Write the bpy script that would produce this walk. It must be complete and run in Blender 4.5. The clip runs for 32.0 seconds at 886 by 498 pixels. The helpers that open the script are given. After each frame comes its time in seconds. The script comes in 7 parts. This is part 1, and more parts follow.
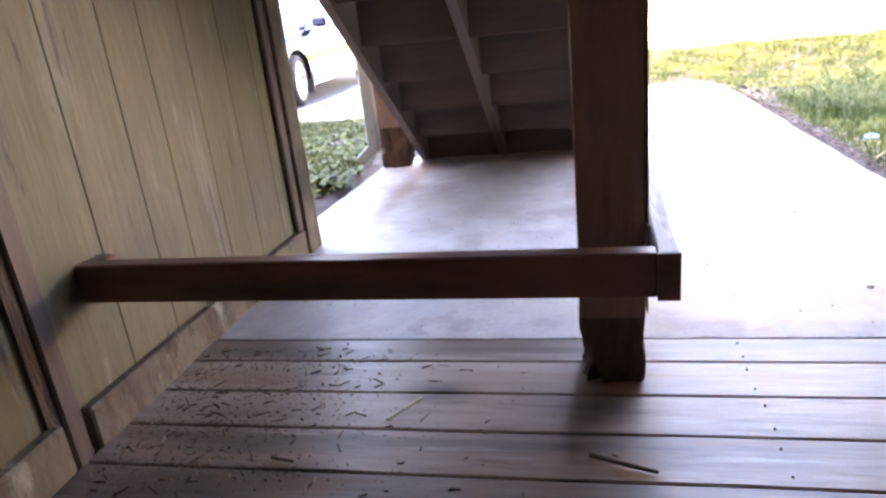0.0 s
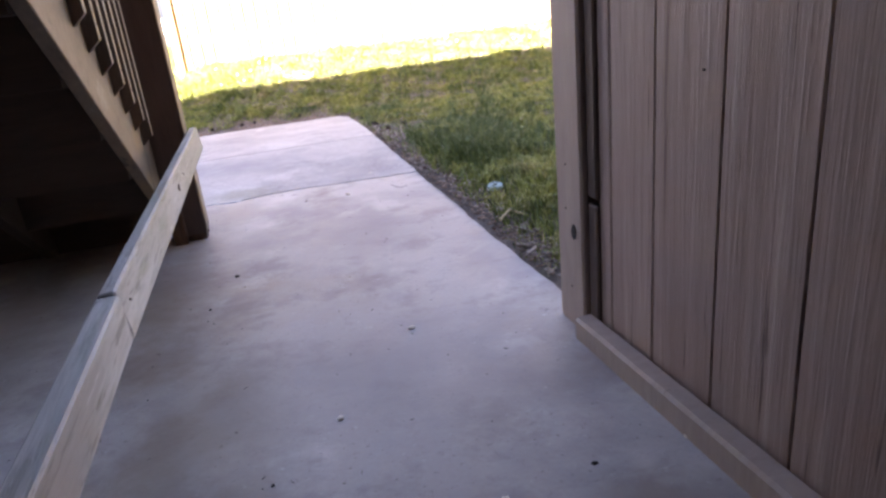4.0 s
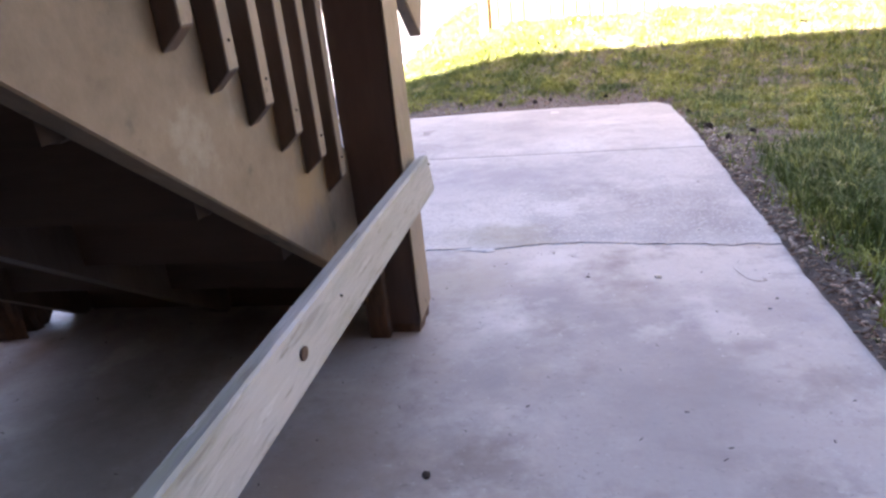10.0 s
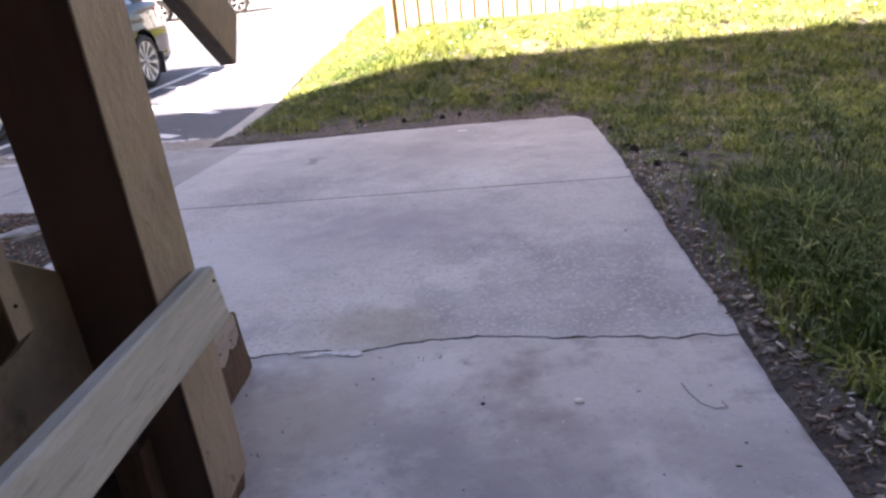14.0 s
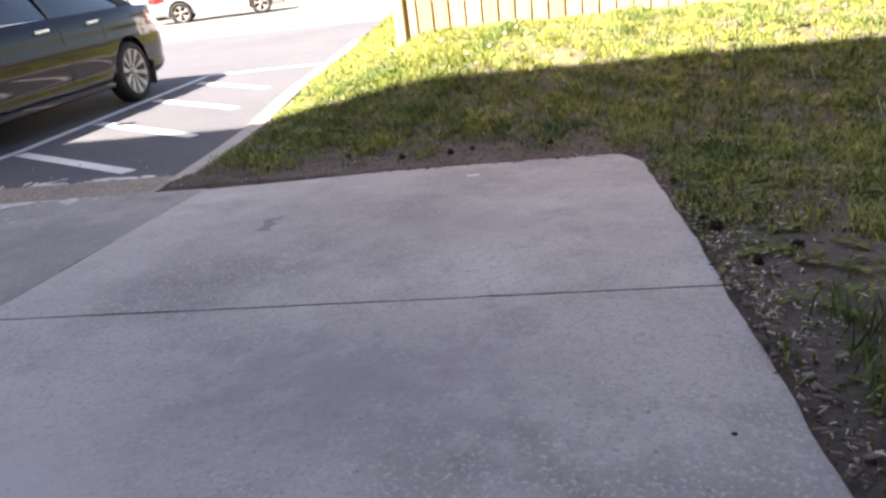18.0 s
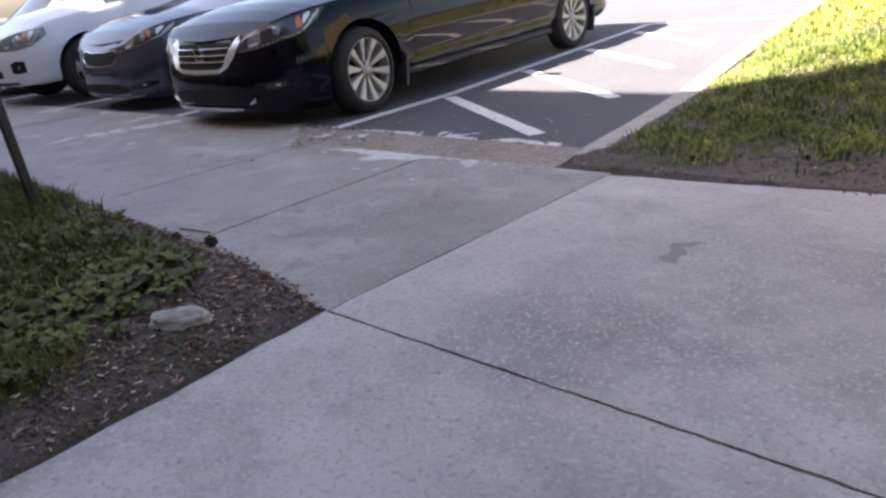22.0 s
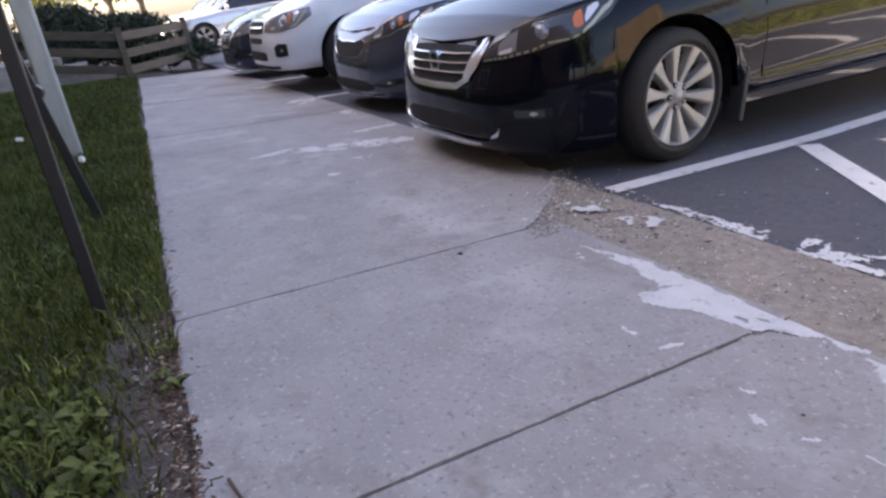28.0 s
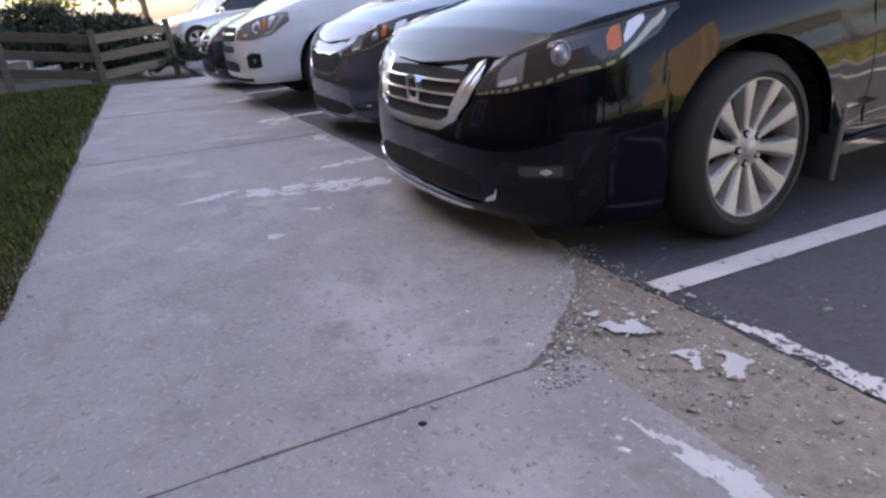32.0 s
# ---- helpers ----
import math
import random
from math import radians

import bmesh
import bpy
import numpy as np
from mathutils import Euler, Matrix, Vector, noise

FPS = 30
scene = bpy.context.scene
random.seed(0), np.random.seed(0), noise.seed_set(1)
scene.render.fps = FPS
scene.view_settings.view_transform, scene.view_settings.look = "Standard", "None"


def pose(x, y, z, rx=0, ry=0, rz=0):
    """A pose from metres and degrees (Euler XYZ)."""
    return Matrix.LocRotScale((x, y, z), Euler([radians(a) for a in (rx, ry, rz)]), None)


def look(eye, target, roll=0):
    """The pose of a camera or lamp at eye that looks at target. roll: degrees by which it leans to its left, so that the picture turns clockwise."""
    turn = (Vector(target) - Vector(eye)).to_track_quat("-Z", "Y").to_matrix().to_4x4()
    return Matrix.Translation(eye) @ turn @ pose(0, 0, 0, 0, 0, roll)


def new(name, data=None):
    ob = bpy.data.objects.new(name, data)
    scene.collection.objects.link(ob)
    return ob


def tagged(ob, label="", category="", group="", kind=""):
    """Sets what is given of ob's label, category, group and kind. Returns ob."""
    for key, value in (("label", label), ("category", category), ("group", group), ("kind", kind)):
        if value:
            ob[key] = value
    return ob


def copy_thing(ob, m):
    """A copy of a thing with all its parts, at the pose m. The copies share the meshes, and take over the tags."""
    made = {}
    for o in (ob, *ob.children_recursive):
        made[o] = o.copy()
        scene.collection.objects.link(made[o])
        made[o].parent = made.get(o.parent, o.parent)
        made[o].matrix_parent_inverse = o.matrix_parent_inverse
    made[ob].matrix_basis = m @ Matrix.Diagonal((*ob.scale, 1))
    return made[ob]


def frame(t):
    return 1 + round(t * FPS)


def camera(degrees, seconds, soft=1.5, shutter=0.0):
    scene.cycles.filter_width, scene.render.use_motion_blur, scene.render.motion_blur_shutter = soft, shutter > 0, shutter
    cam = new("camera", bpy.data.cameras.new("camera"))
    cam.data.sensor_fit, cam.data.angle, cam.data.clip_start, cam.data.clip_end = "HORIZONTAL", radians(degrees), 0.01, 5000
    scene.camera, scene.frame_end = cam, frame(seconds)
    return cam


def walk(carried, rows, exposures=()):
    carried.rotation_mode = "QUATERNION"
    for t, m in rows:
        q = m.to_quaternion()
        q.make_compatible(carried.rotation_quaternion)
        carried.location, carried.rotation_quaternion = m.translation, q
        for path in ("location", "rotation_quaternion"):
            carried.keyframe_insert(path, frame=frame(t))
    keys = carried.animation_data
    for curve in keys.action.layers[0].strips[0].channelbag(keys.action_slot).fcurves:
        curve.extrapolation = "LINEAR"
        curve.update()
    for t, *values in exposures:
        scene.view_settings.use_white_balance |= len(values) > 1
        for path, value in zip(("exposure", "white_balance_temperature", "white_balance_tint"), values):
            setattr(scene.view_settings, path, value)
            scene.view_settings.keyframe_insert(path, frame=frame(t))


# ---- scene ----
cam = camera(65.1, 32.0, 2.6)
METRES, EYE, TILT, LEAN, TURN = 8.1, 0.8265, 0.0, 0.0, 12.7
ROWS = [
    (0.0, 0.0, 0.0, 0.0, -2.2, -20.56, 5.89),
    (0.5, 0.0068, 0.0109, -0.0008, -6.99, -20.66, 6.09),
    (1.0, 0.0165, 0.0231, -0.0019, -14.97, -20.65, 5.81),
    (1.5, 0.0211, 0.028, -0.002, -18.23, -19.83, 5.82),
    (2.0, 0.0309, 0.0393, -0.0016, -22.59, -19.98, 5.58),
    (2.5, 0.047, 0.0614, -0.0014, -26.93, -21.05, 5.31),
    (3.0, 0.0598, 0.0787, -0.0035, -27.61, -21.61, 5.26),
    (3.5, 0.0702, 0.0922, -0.0029, -28.2, -21.69, 5.64),
    (5.5, 0.1102, 0.1435, -0.0044, -29.34, -20.71, 5.25),
    (6.0, 0.1167, 0.1598, -0.0035, -23.12, -21.36, 5.5),
    (6.5, 0.1186, 0.1734, -0.0047, -16.39, -20.52, 5.54),
    (7.0, 0.1189, 0.1869, -0.0044, -8.87, -21.59, 5.63),
    (7.5, 0.1208, 0.2006, -0.0048, -5.93, -21.8, 5.66),
    (8.0, 0.1209, 0.2097, -0.0047, -2.18, -22.36, 5.73),
    (8.5, 0.1191, 0.2166, -0.0044, 1.99, -22.98, 5.63),
    (9.0, 0.12, 0.2285, -0.0043, 3.03, -22.53, 5.73),
    (9.5, 0.1231, 0.2452, -0.0051, 1.04, -22.32, 5.6),
    (10.0, 0.1299, 0.2644, -0.0062, -3.59, -22.66, 5.54),
    (10.5, 0.1368, 0.2792, -0.0067, -8.46, -22.37, 5.45),
    (11.0, 0.1442, 0.2914, -0.0075, -12.93, -22.66, 5.23),
    (11.5, 0.1505, 0.3022, -0.0083, -16.65, -22.64, 4.95),
    (12.0, 0.1539, 0.31, -0.0085, -17.34, -22.88, 4.95),
    (12.5, 0.1559, 0.3174, -0.0086, -15.38, -23.27, 5.04),
    (13.0, 0.1572, 0.3236, -0.0086, -13.7, -23.24, 5.31),
    (13.5, 0.1593, 0.3324, -0.009, -11.81, -23.11, 5.5),
    (14.0, 0.162, 0.345, -0.0094, -9.65, -23.37, 5.55),
    (14.5, 0.1656, 0.3609, -0.01, -7.41, -23.17, 5.85),
    (15.0, 0.1709, 0.38, -0.0106, -6.44, -22.97, 5.87),
    (15.5, 0.1771, 0.4, -0.011, -7.54, -23.17, 5.9),
    (17.5, 0.1981, 0.4664, -0.015, -7.55, -23.5, 6.23),
    (18.0, 0.2009, 0.4779, -0.0154, -7.06, -23.36, 6.21),
    (18.5, 0.2032, 0.4888, -0.016, -6.3, -23.22, 6.18),
    (19.0, 0.2053, 0.4991, -0.0165, -5.68, -23.21, 6.13),
    (19.5, 0.206, 0.5094, -0.0171, -4.08, -22.71, 6.0),
    (20.0, 0.2063, 0.5198, -0.0169, -1.06, -23.0, 6.37),
    (20.5, 0.204, 0.5314, -0.0174, 3.95, -22.94, 6.52),
    (21.0, 0.1994, 0.5448, -0.0175, 11.12, -23.47, 6.83),
    (21.5, 0.1936, 0.5578, -0.0168, 18.45, -23.58, 7.39),
    (22.0, 0.1849, 0.5715, -0.0175, 27.29, -23.42, 7.8),
    (22.5, 0.1748, 0.5838, -0.0173, 35.21, -22.99, 7.86),
    (23.0, 0.1654, 0.5988, -0.0178, 38.01, -22.96, 7.82),
    (23.5, 0.1549, 0.6159, -0.0188, 38.59, -22.63, 7.6),
    (24.0, 0.1443, 0.6336, -0.0197, 38.58, -22.38, 7.66),
    (24.5, 0.1347, 0.6524, -0.0208, 36.54, -22.55, 7.44),
    (26.5, 0.0922, 0.716, -0.0238, 42.99, -22.13, 8.06),
    (27.0, 0.0779, 0.7323, -0.0238, 45.73, -22.07, 7.79),
    (27.5, 0.0637, 0.7477, -0.0251, 47.94, -22.15, 8.16),
    (28.0, 0.048, 0.762, -0.0233, 51.02, -21.88, 8.19),
    (28.5, 0.0328, 0.7763, -0.0261, 53.55, -23.78, 7.35),
    (29.0, 0.018, 0.7876, -0.0273, 54.93, -22.32, 7.42),
    (29.5, 0.0018, 0.8033, -0.0275, 54.51, -23.01, 7.2),
    (30.0, -0.011, 0.8155, -0.0281, 54.61, -21.75, 7.37),
    (30.5, -0.0241, 0.8281, -0.0287, 55.38, -21.57, 7.24),
    (31.0, -0.0327, 0.8382, -0.0287, 54.04, -21.62, 7.31),
    (31.5, -0.0382, 0.8449, -0.0289, 52.93, -21.51, 7.36),
    (32.0, -0.0424, 0.851, -0.0296, 51.85, -21.27, 7.1),
]
# seconds, stops, kelvin, tint
EXPOSURES = [(0, 6.30, 7300, 28), (0.8, 5.70, 7300, 28), (1.6, 5.05, 7200, 28), (2.3, 4.42, 7200, 28), (3.0, 4.10, 7100, 28), (6.0, 3.80, 7100, 28), (7.2, 3.62, 7100, 28), (8.3, 3.62, 7100, 28), (9.0, 4.02, 7050, 27), (10.0, 3.96, 7000, 27), (11.0, 3.37, 6950, 26), (13.0, 3.02, 6900, 26), (15.0, 2.82, 7000, 22), (19.0, 2.52, 7200, 18), (21.0, 2.57, 7150, 18), (22.0, 2.68, 7100, 20), (23.0, 3.12, 7030, 22), (28.0, 3.05, 7080, 22), (32.0, 3.0, 7080, 22)]
walk(cam, [(t, pose(0, 0, EYE, TILT, LEAN, TURN) @ pose(METRES * x, METRES * y, METRES * z, 90 + pitch, roll, yaw)) for t, x, y, z, yaw, pitch, roll in ROWS],
     exposures=EXPOSURES)

# ---- light: clear sky, sun behind the building, which shades the near ground ----
SUN_WAY = Vector((0.72, 1.08, -1.48)).normalized()
world = bpy.data.worlds.new("sky")
scene.world = world
world.use_nodes = True
wn = world.node_tree.nodes
sky = wn.new("ShaderNodeTexSky")
sky.sky_type = "NISHITA"
sky.sun_disc = False
sky.sun_elevation = math.asin(-SUN_WAY.z)
sky.sun_rotation = math.atan2(-SUN_WAY.x, -SUN_WAY.y)
sky.dust_density = 2.0
wn["Background"].inputs[1].default_value = 0.06
world.node_tree.links.new(sky.outputs[0], wn["Background"].inputs[0])
sun = new("sun", bpy.data.lights.new("sun", "SUN"))
sun.data.energy = 5.0
sun.data.angle = radians(0.6)
sun.data.color = (1.0, 0.95, 0.86)
sun.matrix_world = look((0, 0, 30), Vector((0, 0, 30)) + SUN_WAY)

# ---- materials ----
def lin(c):
    return tuple(c) + (1.0,)


def mat(name, a, b, rough=0.7, scale=8.0, stretch=(1, 1, 1), bump=0.2, fine=60.0, metal=0.0, spots=None, vary=0.0, big=1.2, coat=0.0, spec=0.5, depth=0.004, island=False, coat_ior=1.5, lo=0.35, hi=0.65, marks=()):
    """A surface of two colours mixed by noise at two scales, with fine relief. spots: (colour, scale, low, high) stains
    of their own shape. marks: (x, y, half length, half width, colour, weight) single stains and painted shade lying at
    a place.
    """
    m = bpy.data.materials.new(name)
    m.use_nodes = True
    n, l = m.node_tree.nodes, m.node_tree.links
    p = n["Principled BSDF"]
    geo = n.new("ShaderNodeNewGeometry")
    mp = n.new("ShaderNodeMapping")
    mp.inputs["Scale"].default_value = stretch
    l.new(geo.outputs["Position"], mp.inputs["Vector"])
    noises = []
    for s, d in ((scale, 6.0), (fine, 4.0), (big, 3.0)):
        t = n.new("ShaderNodeTexNoise")
        t.inputs["Scale"].default_value = s
        t.inputs["Detail"].default_value = d
        t.inputs["Roughness"].default_value = 0.62
        l.new(mp.outputs[0], t.inputs["Vector"])
        noises.append(t)
    add = n.new("ShaderNodeMath")
    add.operation = "MULTIPLY_ADD"
    l.new(noises[1].outputs[0], add.inputs[0])
    add.inputs[1].default_value = 0.45
    l.new(noises[0].outputs[0], add.inputs[2])
    add2 = n.new("ShaderNodeMath")
    add2.operation = "MULTIPLY_ADD"
    l.new(noises[2].outputs[0], add2.inputs[0])
    add2.inputs[1].default_value = 0.5
    l.new(add.outputs[0], add2.inputs[2])
    ramp = n.new("ShaderNodeMapRange")
    ramp.inputs[1].default_value = lo * 1.95
    ramp.inputs[2].default_value = hi * 1.95
    l.new(add2.outputs[0], ramp.inputs[0])
    mix = n.new("ShaderNodeMix")
    mix.data_type = "RGBA"
    mix.inputs[6].default_value = lin(a)
    mix.inputs[7].default_value = lin(b)
    l.new(ramp.outputs[0], mix.inputs[0])
    out = mix.outputs[2]
    for colour, s, low, high in (spots or ()):
        t = n.new("ShaderNodeTexNoise")
        t.inputs["Scale"].default_value = s
        t.inputs["Detail"].default_value = 7.0
        t.inputs["Roughness"].default_value = 0.65
        l.new(mp.outputs[0], t.inputs["Vector"])
        r = n.new("ShaderNodeMapRange")
        r.inputs[1].default_value, r.inputs[2].default_value = low, high
        l.new(t.outputs[0], r.inputs[0])
        k = n.new("ShaderNodeMix")
        k.data_type = "RGBA"
        l.new(r.outputs[0], k.inputs[0])
        l.new(out, k.inputs[6])
        k.inputs[7].default_value = lin(colour)
        out = k.outputs[2]
    for cx, cy, rx, ry, colour, weight in marks:
        away = n.new("ShaderNodeVectorMath")
        away.operation = "SUBTRACT"
        l.new(geo.outputs["Position"], away.inputs[0])
        away.inputs[1].default_value = (cx, cy, 0)
        fit = n.new("ShaderNodeVectorMath")
        fit.operation = "MULTIPLY"
        l.new(away.outputs[0], fit.inputs[0])
        fit.inputs[1].default_value = (1 / rx, 1 / ry, 0)
        size = n.new("ShaderNodeVectorMath")
        size.operation = "LENGTH"
        l.new(fit.outputs[0], size.inputs[0])
        ragged = n.new("ShaderNodeMath")
        ragged.operation = "MULTIPLY_ADD"
        l.new(noises[0].outputs[0], ragged.inputs[0])
        ragged.inputs[1].default_value = -1.3
        l.new(size.outputs[1], ragged.inputs[2])
        r = n.new("ShaderNodeMapRange")
        r.interpolation_type = "SMOOTHSTEP"
        r.inputs[1].default_value, r.inputs[2].default_value = 0.35, -0.65
        r.inputs[3].default_value, r.inputs[4].default_value = 0.0, weight
        l.new(ragged.outputs[0], r.inputs[0])
        k = n.new("ShaderNodeMix")
        k.data_type = "RGBA"
        l.new(r.outputs[0], k.inputs[0])
        l.new(out, k.inputs[6])
        k.inputs[7].default_value = lin(colour)
        out = k.outputs[2]
    if vary:
        src = geo.outputs["Random Per Island"] if island else n.new("ShaderNodeObjectInfo").outputs["Random"]
        r = n.new("ShaderNodeMapRange")
        r.inputs[3].default_value, r.inputs[4].default_value = 1 - vary, 1 + vary
        l.new(src, r.inputs[0])
        hsv = n.new("ShaderNodeHueSaturation")
        l.new(r.outputs[0], hsv.inputs["Value"])
        l.new(out, hsv.inputs["Color"])
        out = hsv.outputs[0]
    l.new(out, p.inputs["Base Color"])
    rr = n.new("ShaderNodeMapRange")
    rr.inputs[3].default_value, rr.inputs[4].default_value = max(rough - 0.12, 0.03), min(rough + 0.12, 1)
    l.new(noises[0].outputs[0], rr.inputs[0])
    l.new(rr.outputs[0], p.inputs["Roughness"])
    p.inputs["Metallic"].default_value = metal
    p.inputs["Coat Weight"].default_value = coat
    p.inputs["Coat Roughness"].default_value = 0.04
    p.inputs["Coat IOR"].default_value = coat_ior
    p.inputs["Specular IOR Level"].default_value = spec
    if bump:
        bp = n.new("ShaderNodeBump")
        bp.inputs["Strength"].default_value = bump
        bp.inputs["Distance"].default_value = depth
        l.new(add.outputs[0], bp.inputs["Height"])
        l.new(bp.outputs[0], p.inputs["Normal"])
    return m


def plain(name, colour, rough=0.4, metal=0.0, coat=0.0, alpha=None, emit=None, trans=0.0, ior=1.45):
    m = bpy.data.materials.new(name)
    m.use_nodes = True
    p = m.node_tree.nodes["Principled BSDF"]
    p.inputs["Base Color"].default_value = lin(colour)
    p.inputs["Roughness"].default_value = rough
    p.inputs["Metallic"].default_value = metal
    p.inputs["Coat Weight"].default_value = coat
    p.inputs["Coat Roughness"].default_value = 0.03
    p.inputs["Transmission Weight"].default_value = trans
    p.inputs["IOR"].default_value = ior
    return m


M_DECK = mat("deck_wood", (0.205, 0.130, 0.090), (0.385, 0.295, 0.24), 0.40, 5, (0.22, 2.2, 1), 0.32, 30, vary=0.22,
             spots=(((0.075, 0.050, 0.038), 1.9, 0.47, 0.63), ((0.27, 0.125, 0.06), 3.1, 0.60, 0.74), ((0.09, 0.062, 0.045), 9, 0.60, 0.70), ((0.06, 0.047, 0.043), 4.3, 0.64, 0.72), ((0.12, 0.125, 0.05), 2.2, 0.62, 0.74), ((0.42, 0.36, 0.31), 6.5, 0.60, 0.70)), depth=0.007, spec=0.5,
             # Stains, and in the last, large mark also the shade beside the left wall.
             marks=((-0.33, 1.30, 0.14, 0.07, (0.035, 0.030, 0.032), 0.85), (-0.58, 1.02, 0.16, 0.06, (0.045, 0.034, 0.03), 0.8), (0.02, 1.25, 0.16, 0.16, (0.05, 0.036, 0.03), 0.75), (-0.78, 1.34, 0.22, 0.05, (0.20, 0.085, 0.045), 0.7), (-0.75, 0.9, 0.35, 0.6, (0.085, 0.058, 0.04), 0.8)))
M_MOSS = mat("mossy_wood", (0.175, 0.112, 0.080), (0.33, 0.255, 0.21), 0.42, 5, (0.22, 2.2, 1), 0.35, 30, spec=0.5,
             spots=(((0.07, 0.047, 0.036), 1.9, 0.50, 0.66), ((0.09, 0.062, 0.045), 9, 0.60, 0.70)),
             marks=((0.95, 1.49, 0.30, 0.12, (0.075, 0.080, 0.022), 0.9), (0.62, 1.50, 0.25, 0.08, (0.085, 0.085, 0.030), 0.7), (-0.75, 1.49, 0.4, 0.1, (0.06, 0.045, 0.03), 0.8)))
M_CONC = mat("walk_concrete", (0.34, 0.31, 0.30), (0.47, 0.44, 0.415), 0.58, 3.5, (1, 1, 1), 0.3, 90, spec=0.45,
             spots=(((0.25, 0.225, 0.235), 1.4, 0.48, 0.66), ((0.35, 0.285, 0.23), 0.9, 0.50, 0.68), ((0.245, 0.205, 0.195), 3.4, 0.52, 0.68), ((0.52, 0.495, 0.475), 2.6, 0.56, 0.72), ((0.27, 0.235, 0.225), 8, 0.57, 0.72), ((0.22, 0.20, 0.19), 70, 0.61, 0.70), ((0.53, 0.51, 0.49), 55, 0.63, 0.74)), depth=0.003,
             # The widest mark, at (-0.48, 3.1), paints the stair's shade onto the slab.
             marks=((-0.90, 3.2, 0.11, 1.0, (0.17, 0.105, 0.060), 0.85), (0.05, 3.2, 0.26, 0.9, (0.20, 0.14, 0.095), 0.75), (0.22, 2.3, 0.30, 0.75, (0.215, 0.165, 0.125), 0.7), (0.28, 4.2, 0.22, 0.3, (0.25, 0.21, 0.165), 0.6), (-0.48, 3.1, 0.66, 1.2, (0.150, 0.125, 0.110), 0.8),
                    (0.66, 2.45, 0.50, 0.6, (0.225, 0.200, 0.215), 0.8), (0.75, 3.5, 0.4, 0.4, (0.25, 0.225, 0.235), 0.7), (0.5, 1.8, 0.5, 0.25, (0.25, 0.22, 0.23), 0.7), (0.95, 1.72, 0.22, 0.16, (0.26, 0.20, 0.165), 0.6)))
M_CONC_ROUGH = mat("weathered_concrete", (0.40, 0.37, 0.35), (0.53, 0.498, 0.468), 0.8, 9, (1, 1, 1), 0.4, 120, big=0.8,
                   spots=(((0.265, 0.242, 0.242), 1.1, 0.48, 0.66), ((0.56, 0.535, 0.505), 1.7, 0.52, 0.66), ((0.34, 0.315, 0.305), 4.0, 0.54, 0.68), ((0.535, 0.51, 0.485), 88, 0.52, 0.64), ((0.345, 0.32, 0.31), 74, 0.53, 0.64), ((0.58, 0.56, 0.54), 60, 0.655, 0.71), ((0.27, 0.25, 0.24), 130, 0.61, 0.68), ((0.37, 0.335, 0.31), 14, 0.58, 0.74), ((0.20, 0.18, 0.165), 38, 0.645, 0.70)), depth=0.003,
                   marks=((0.30, 4.60, 0.30, 0.22, (0.30, 0.26, 0.19), 0.7), (-0.35, 5.1, 0.5, 0.5, (0.52, 0.50, 0.49), 0.6), (0.25, 5.45, 0.75, 0.42, (0.285, 0.262, 0.275), 0.8), (0.5, 6.6, 0.6, 0.3, (0.33, 0.305, 0.30), 0.6)))
M_WALK = mat("sidewalk_concrete", (0.285, 0.263, 0.252), (0.375, 0.352, 0.336), 0.75, 3, (1, 1, 1), 0.3, 120, big=0.8,
             spots=(((0.225, 0.204, 0.194), 0.8, 0.48, 0.68), ((0.43, 0.408, 0.388), 2.2, 0.53, 0.70), ((0.255, 0.228, 0.205), 4.5, 0.55, 0.70), ((0.45, 0.43, 0.405), 70, 0.57, 0.66), ((0.215, 0.192, 0.178), 52, 0.57, 0.66), ((0.25, 0.215, 0.19), 7, 0.60, 0.74)), depth=0.003)
M_CRUMB = mat("crumbled_concrete", (0.225, 0.188, 0.152), (0.40, 0.345, 0.29), 0.9, 25, (1, 1, 1), 1.0, 140, big=2.5,
              spots=(((0.55, 0.52, 0.49), 45, 0.60, 0.68), ((0.15, 0.13, 0.11), 12, 0.6, 0.72)), depth=0.012)
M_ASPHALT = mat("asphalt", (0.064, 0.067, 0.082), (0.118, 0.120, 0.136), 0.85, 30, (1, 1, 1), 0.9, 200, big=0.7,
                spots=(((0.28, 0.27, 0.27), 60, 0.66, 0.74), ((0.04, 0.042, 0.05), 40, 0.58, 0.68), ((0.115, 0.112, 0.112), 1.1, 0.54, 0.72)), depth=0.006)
# Far asphalt: faded, and paler still to carry the sun's brightness in its colour.
M_LOT = mat("sunlit_faded_asphalt", (0.125, 0.12, 0.115), (0.205, 0.196, 0.187), 0.9, 6, (1, 1, 1), 0.5, 160, big=0.3, depth=0.005)
M_STRIPE = mat("worn_white_paint", (0.62, 0.61, 0.60), (0.80, 0.79, 0.77), 0.7, 9, (1, 1, 1), 0.4, 150,
               spots=(((0.11, 0.105, 0.11), 13, 0.60, 0.66),))
M_FLAKE = mat("flaking_paint_on_concrete", (0.52, 0.51, 0.50), (0.66, 0.65, 0.64), 0.75, 9, (1, 1, 1), 0.4, 150,
              spots=(((0.42, 0.40, 0.385), 6, 0.56, 0.70), ((0.40, 0.375, 0.355), 30, 0.58, 0.68)))
M_FLAKEROAD = mat("flaking_paint_on_asphalt", (0.60, 0.59, 0.58), (0.74, 0.73, 0.71), 0.75, 9, (1, 1, 1), 0.4, 150,
                  spots=(((0.07, 0.07, 0.078), 12, 0.56, 0.62), ((0.07, 0.07, 0.078), 42, 0.58, 0.64)))
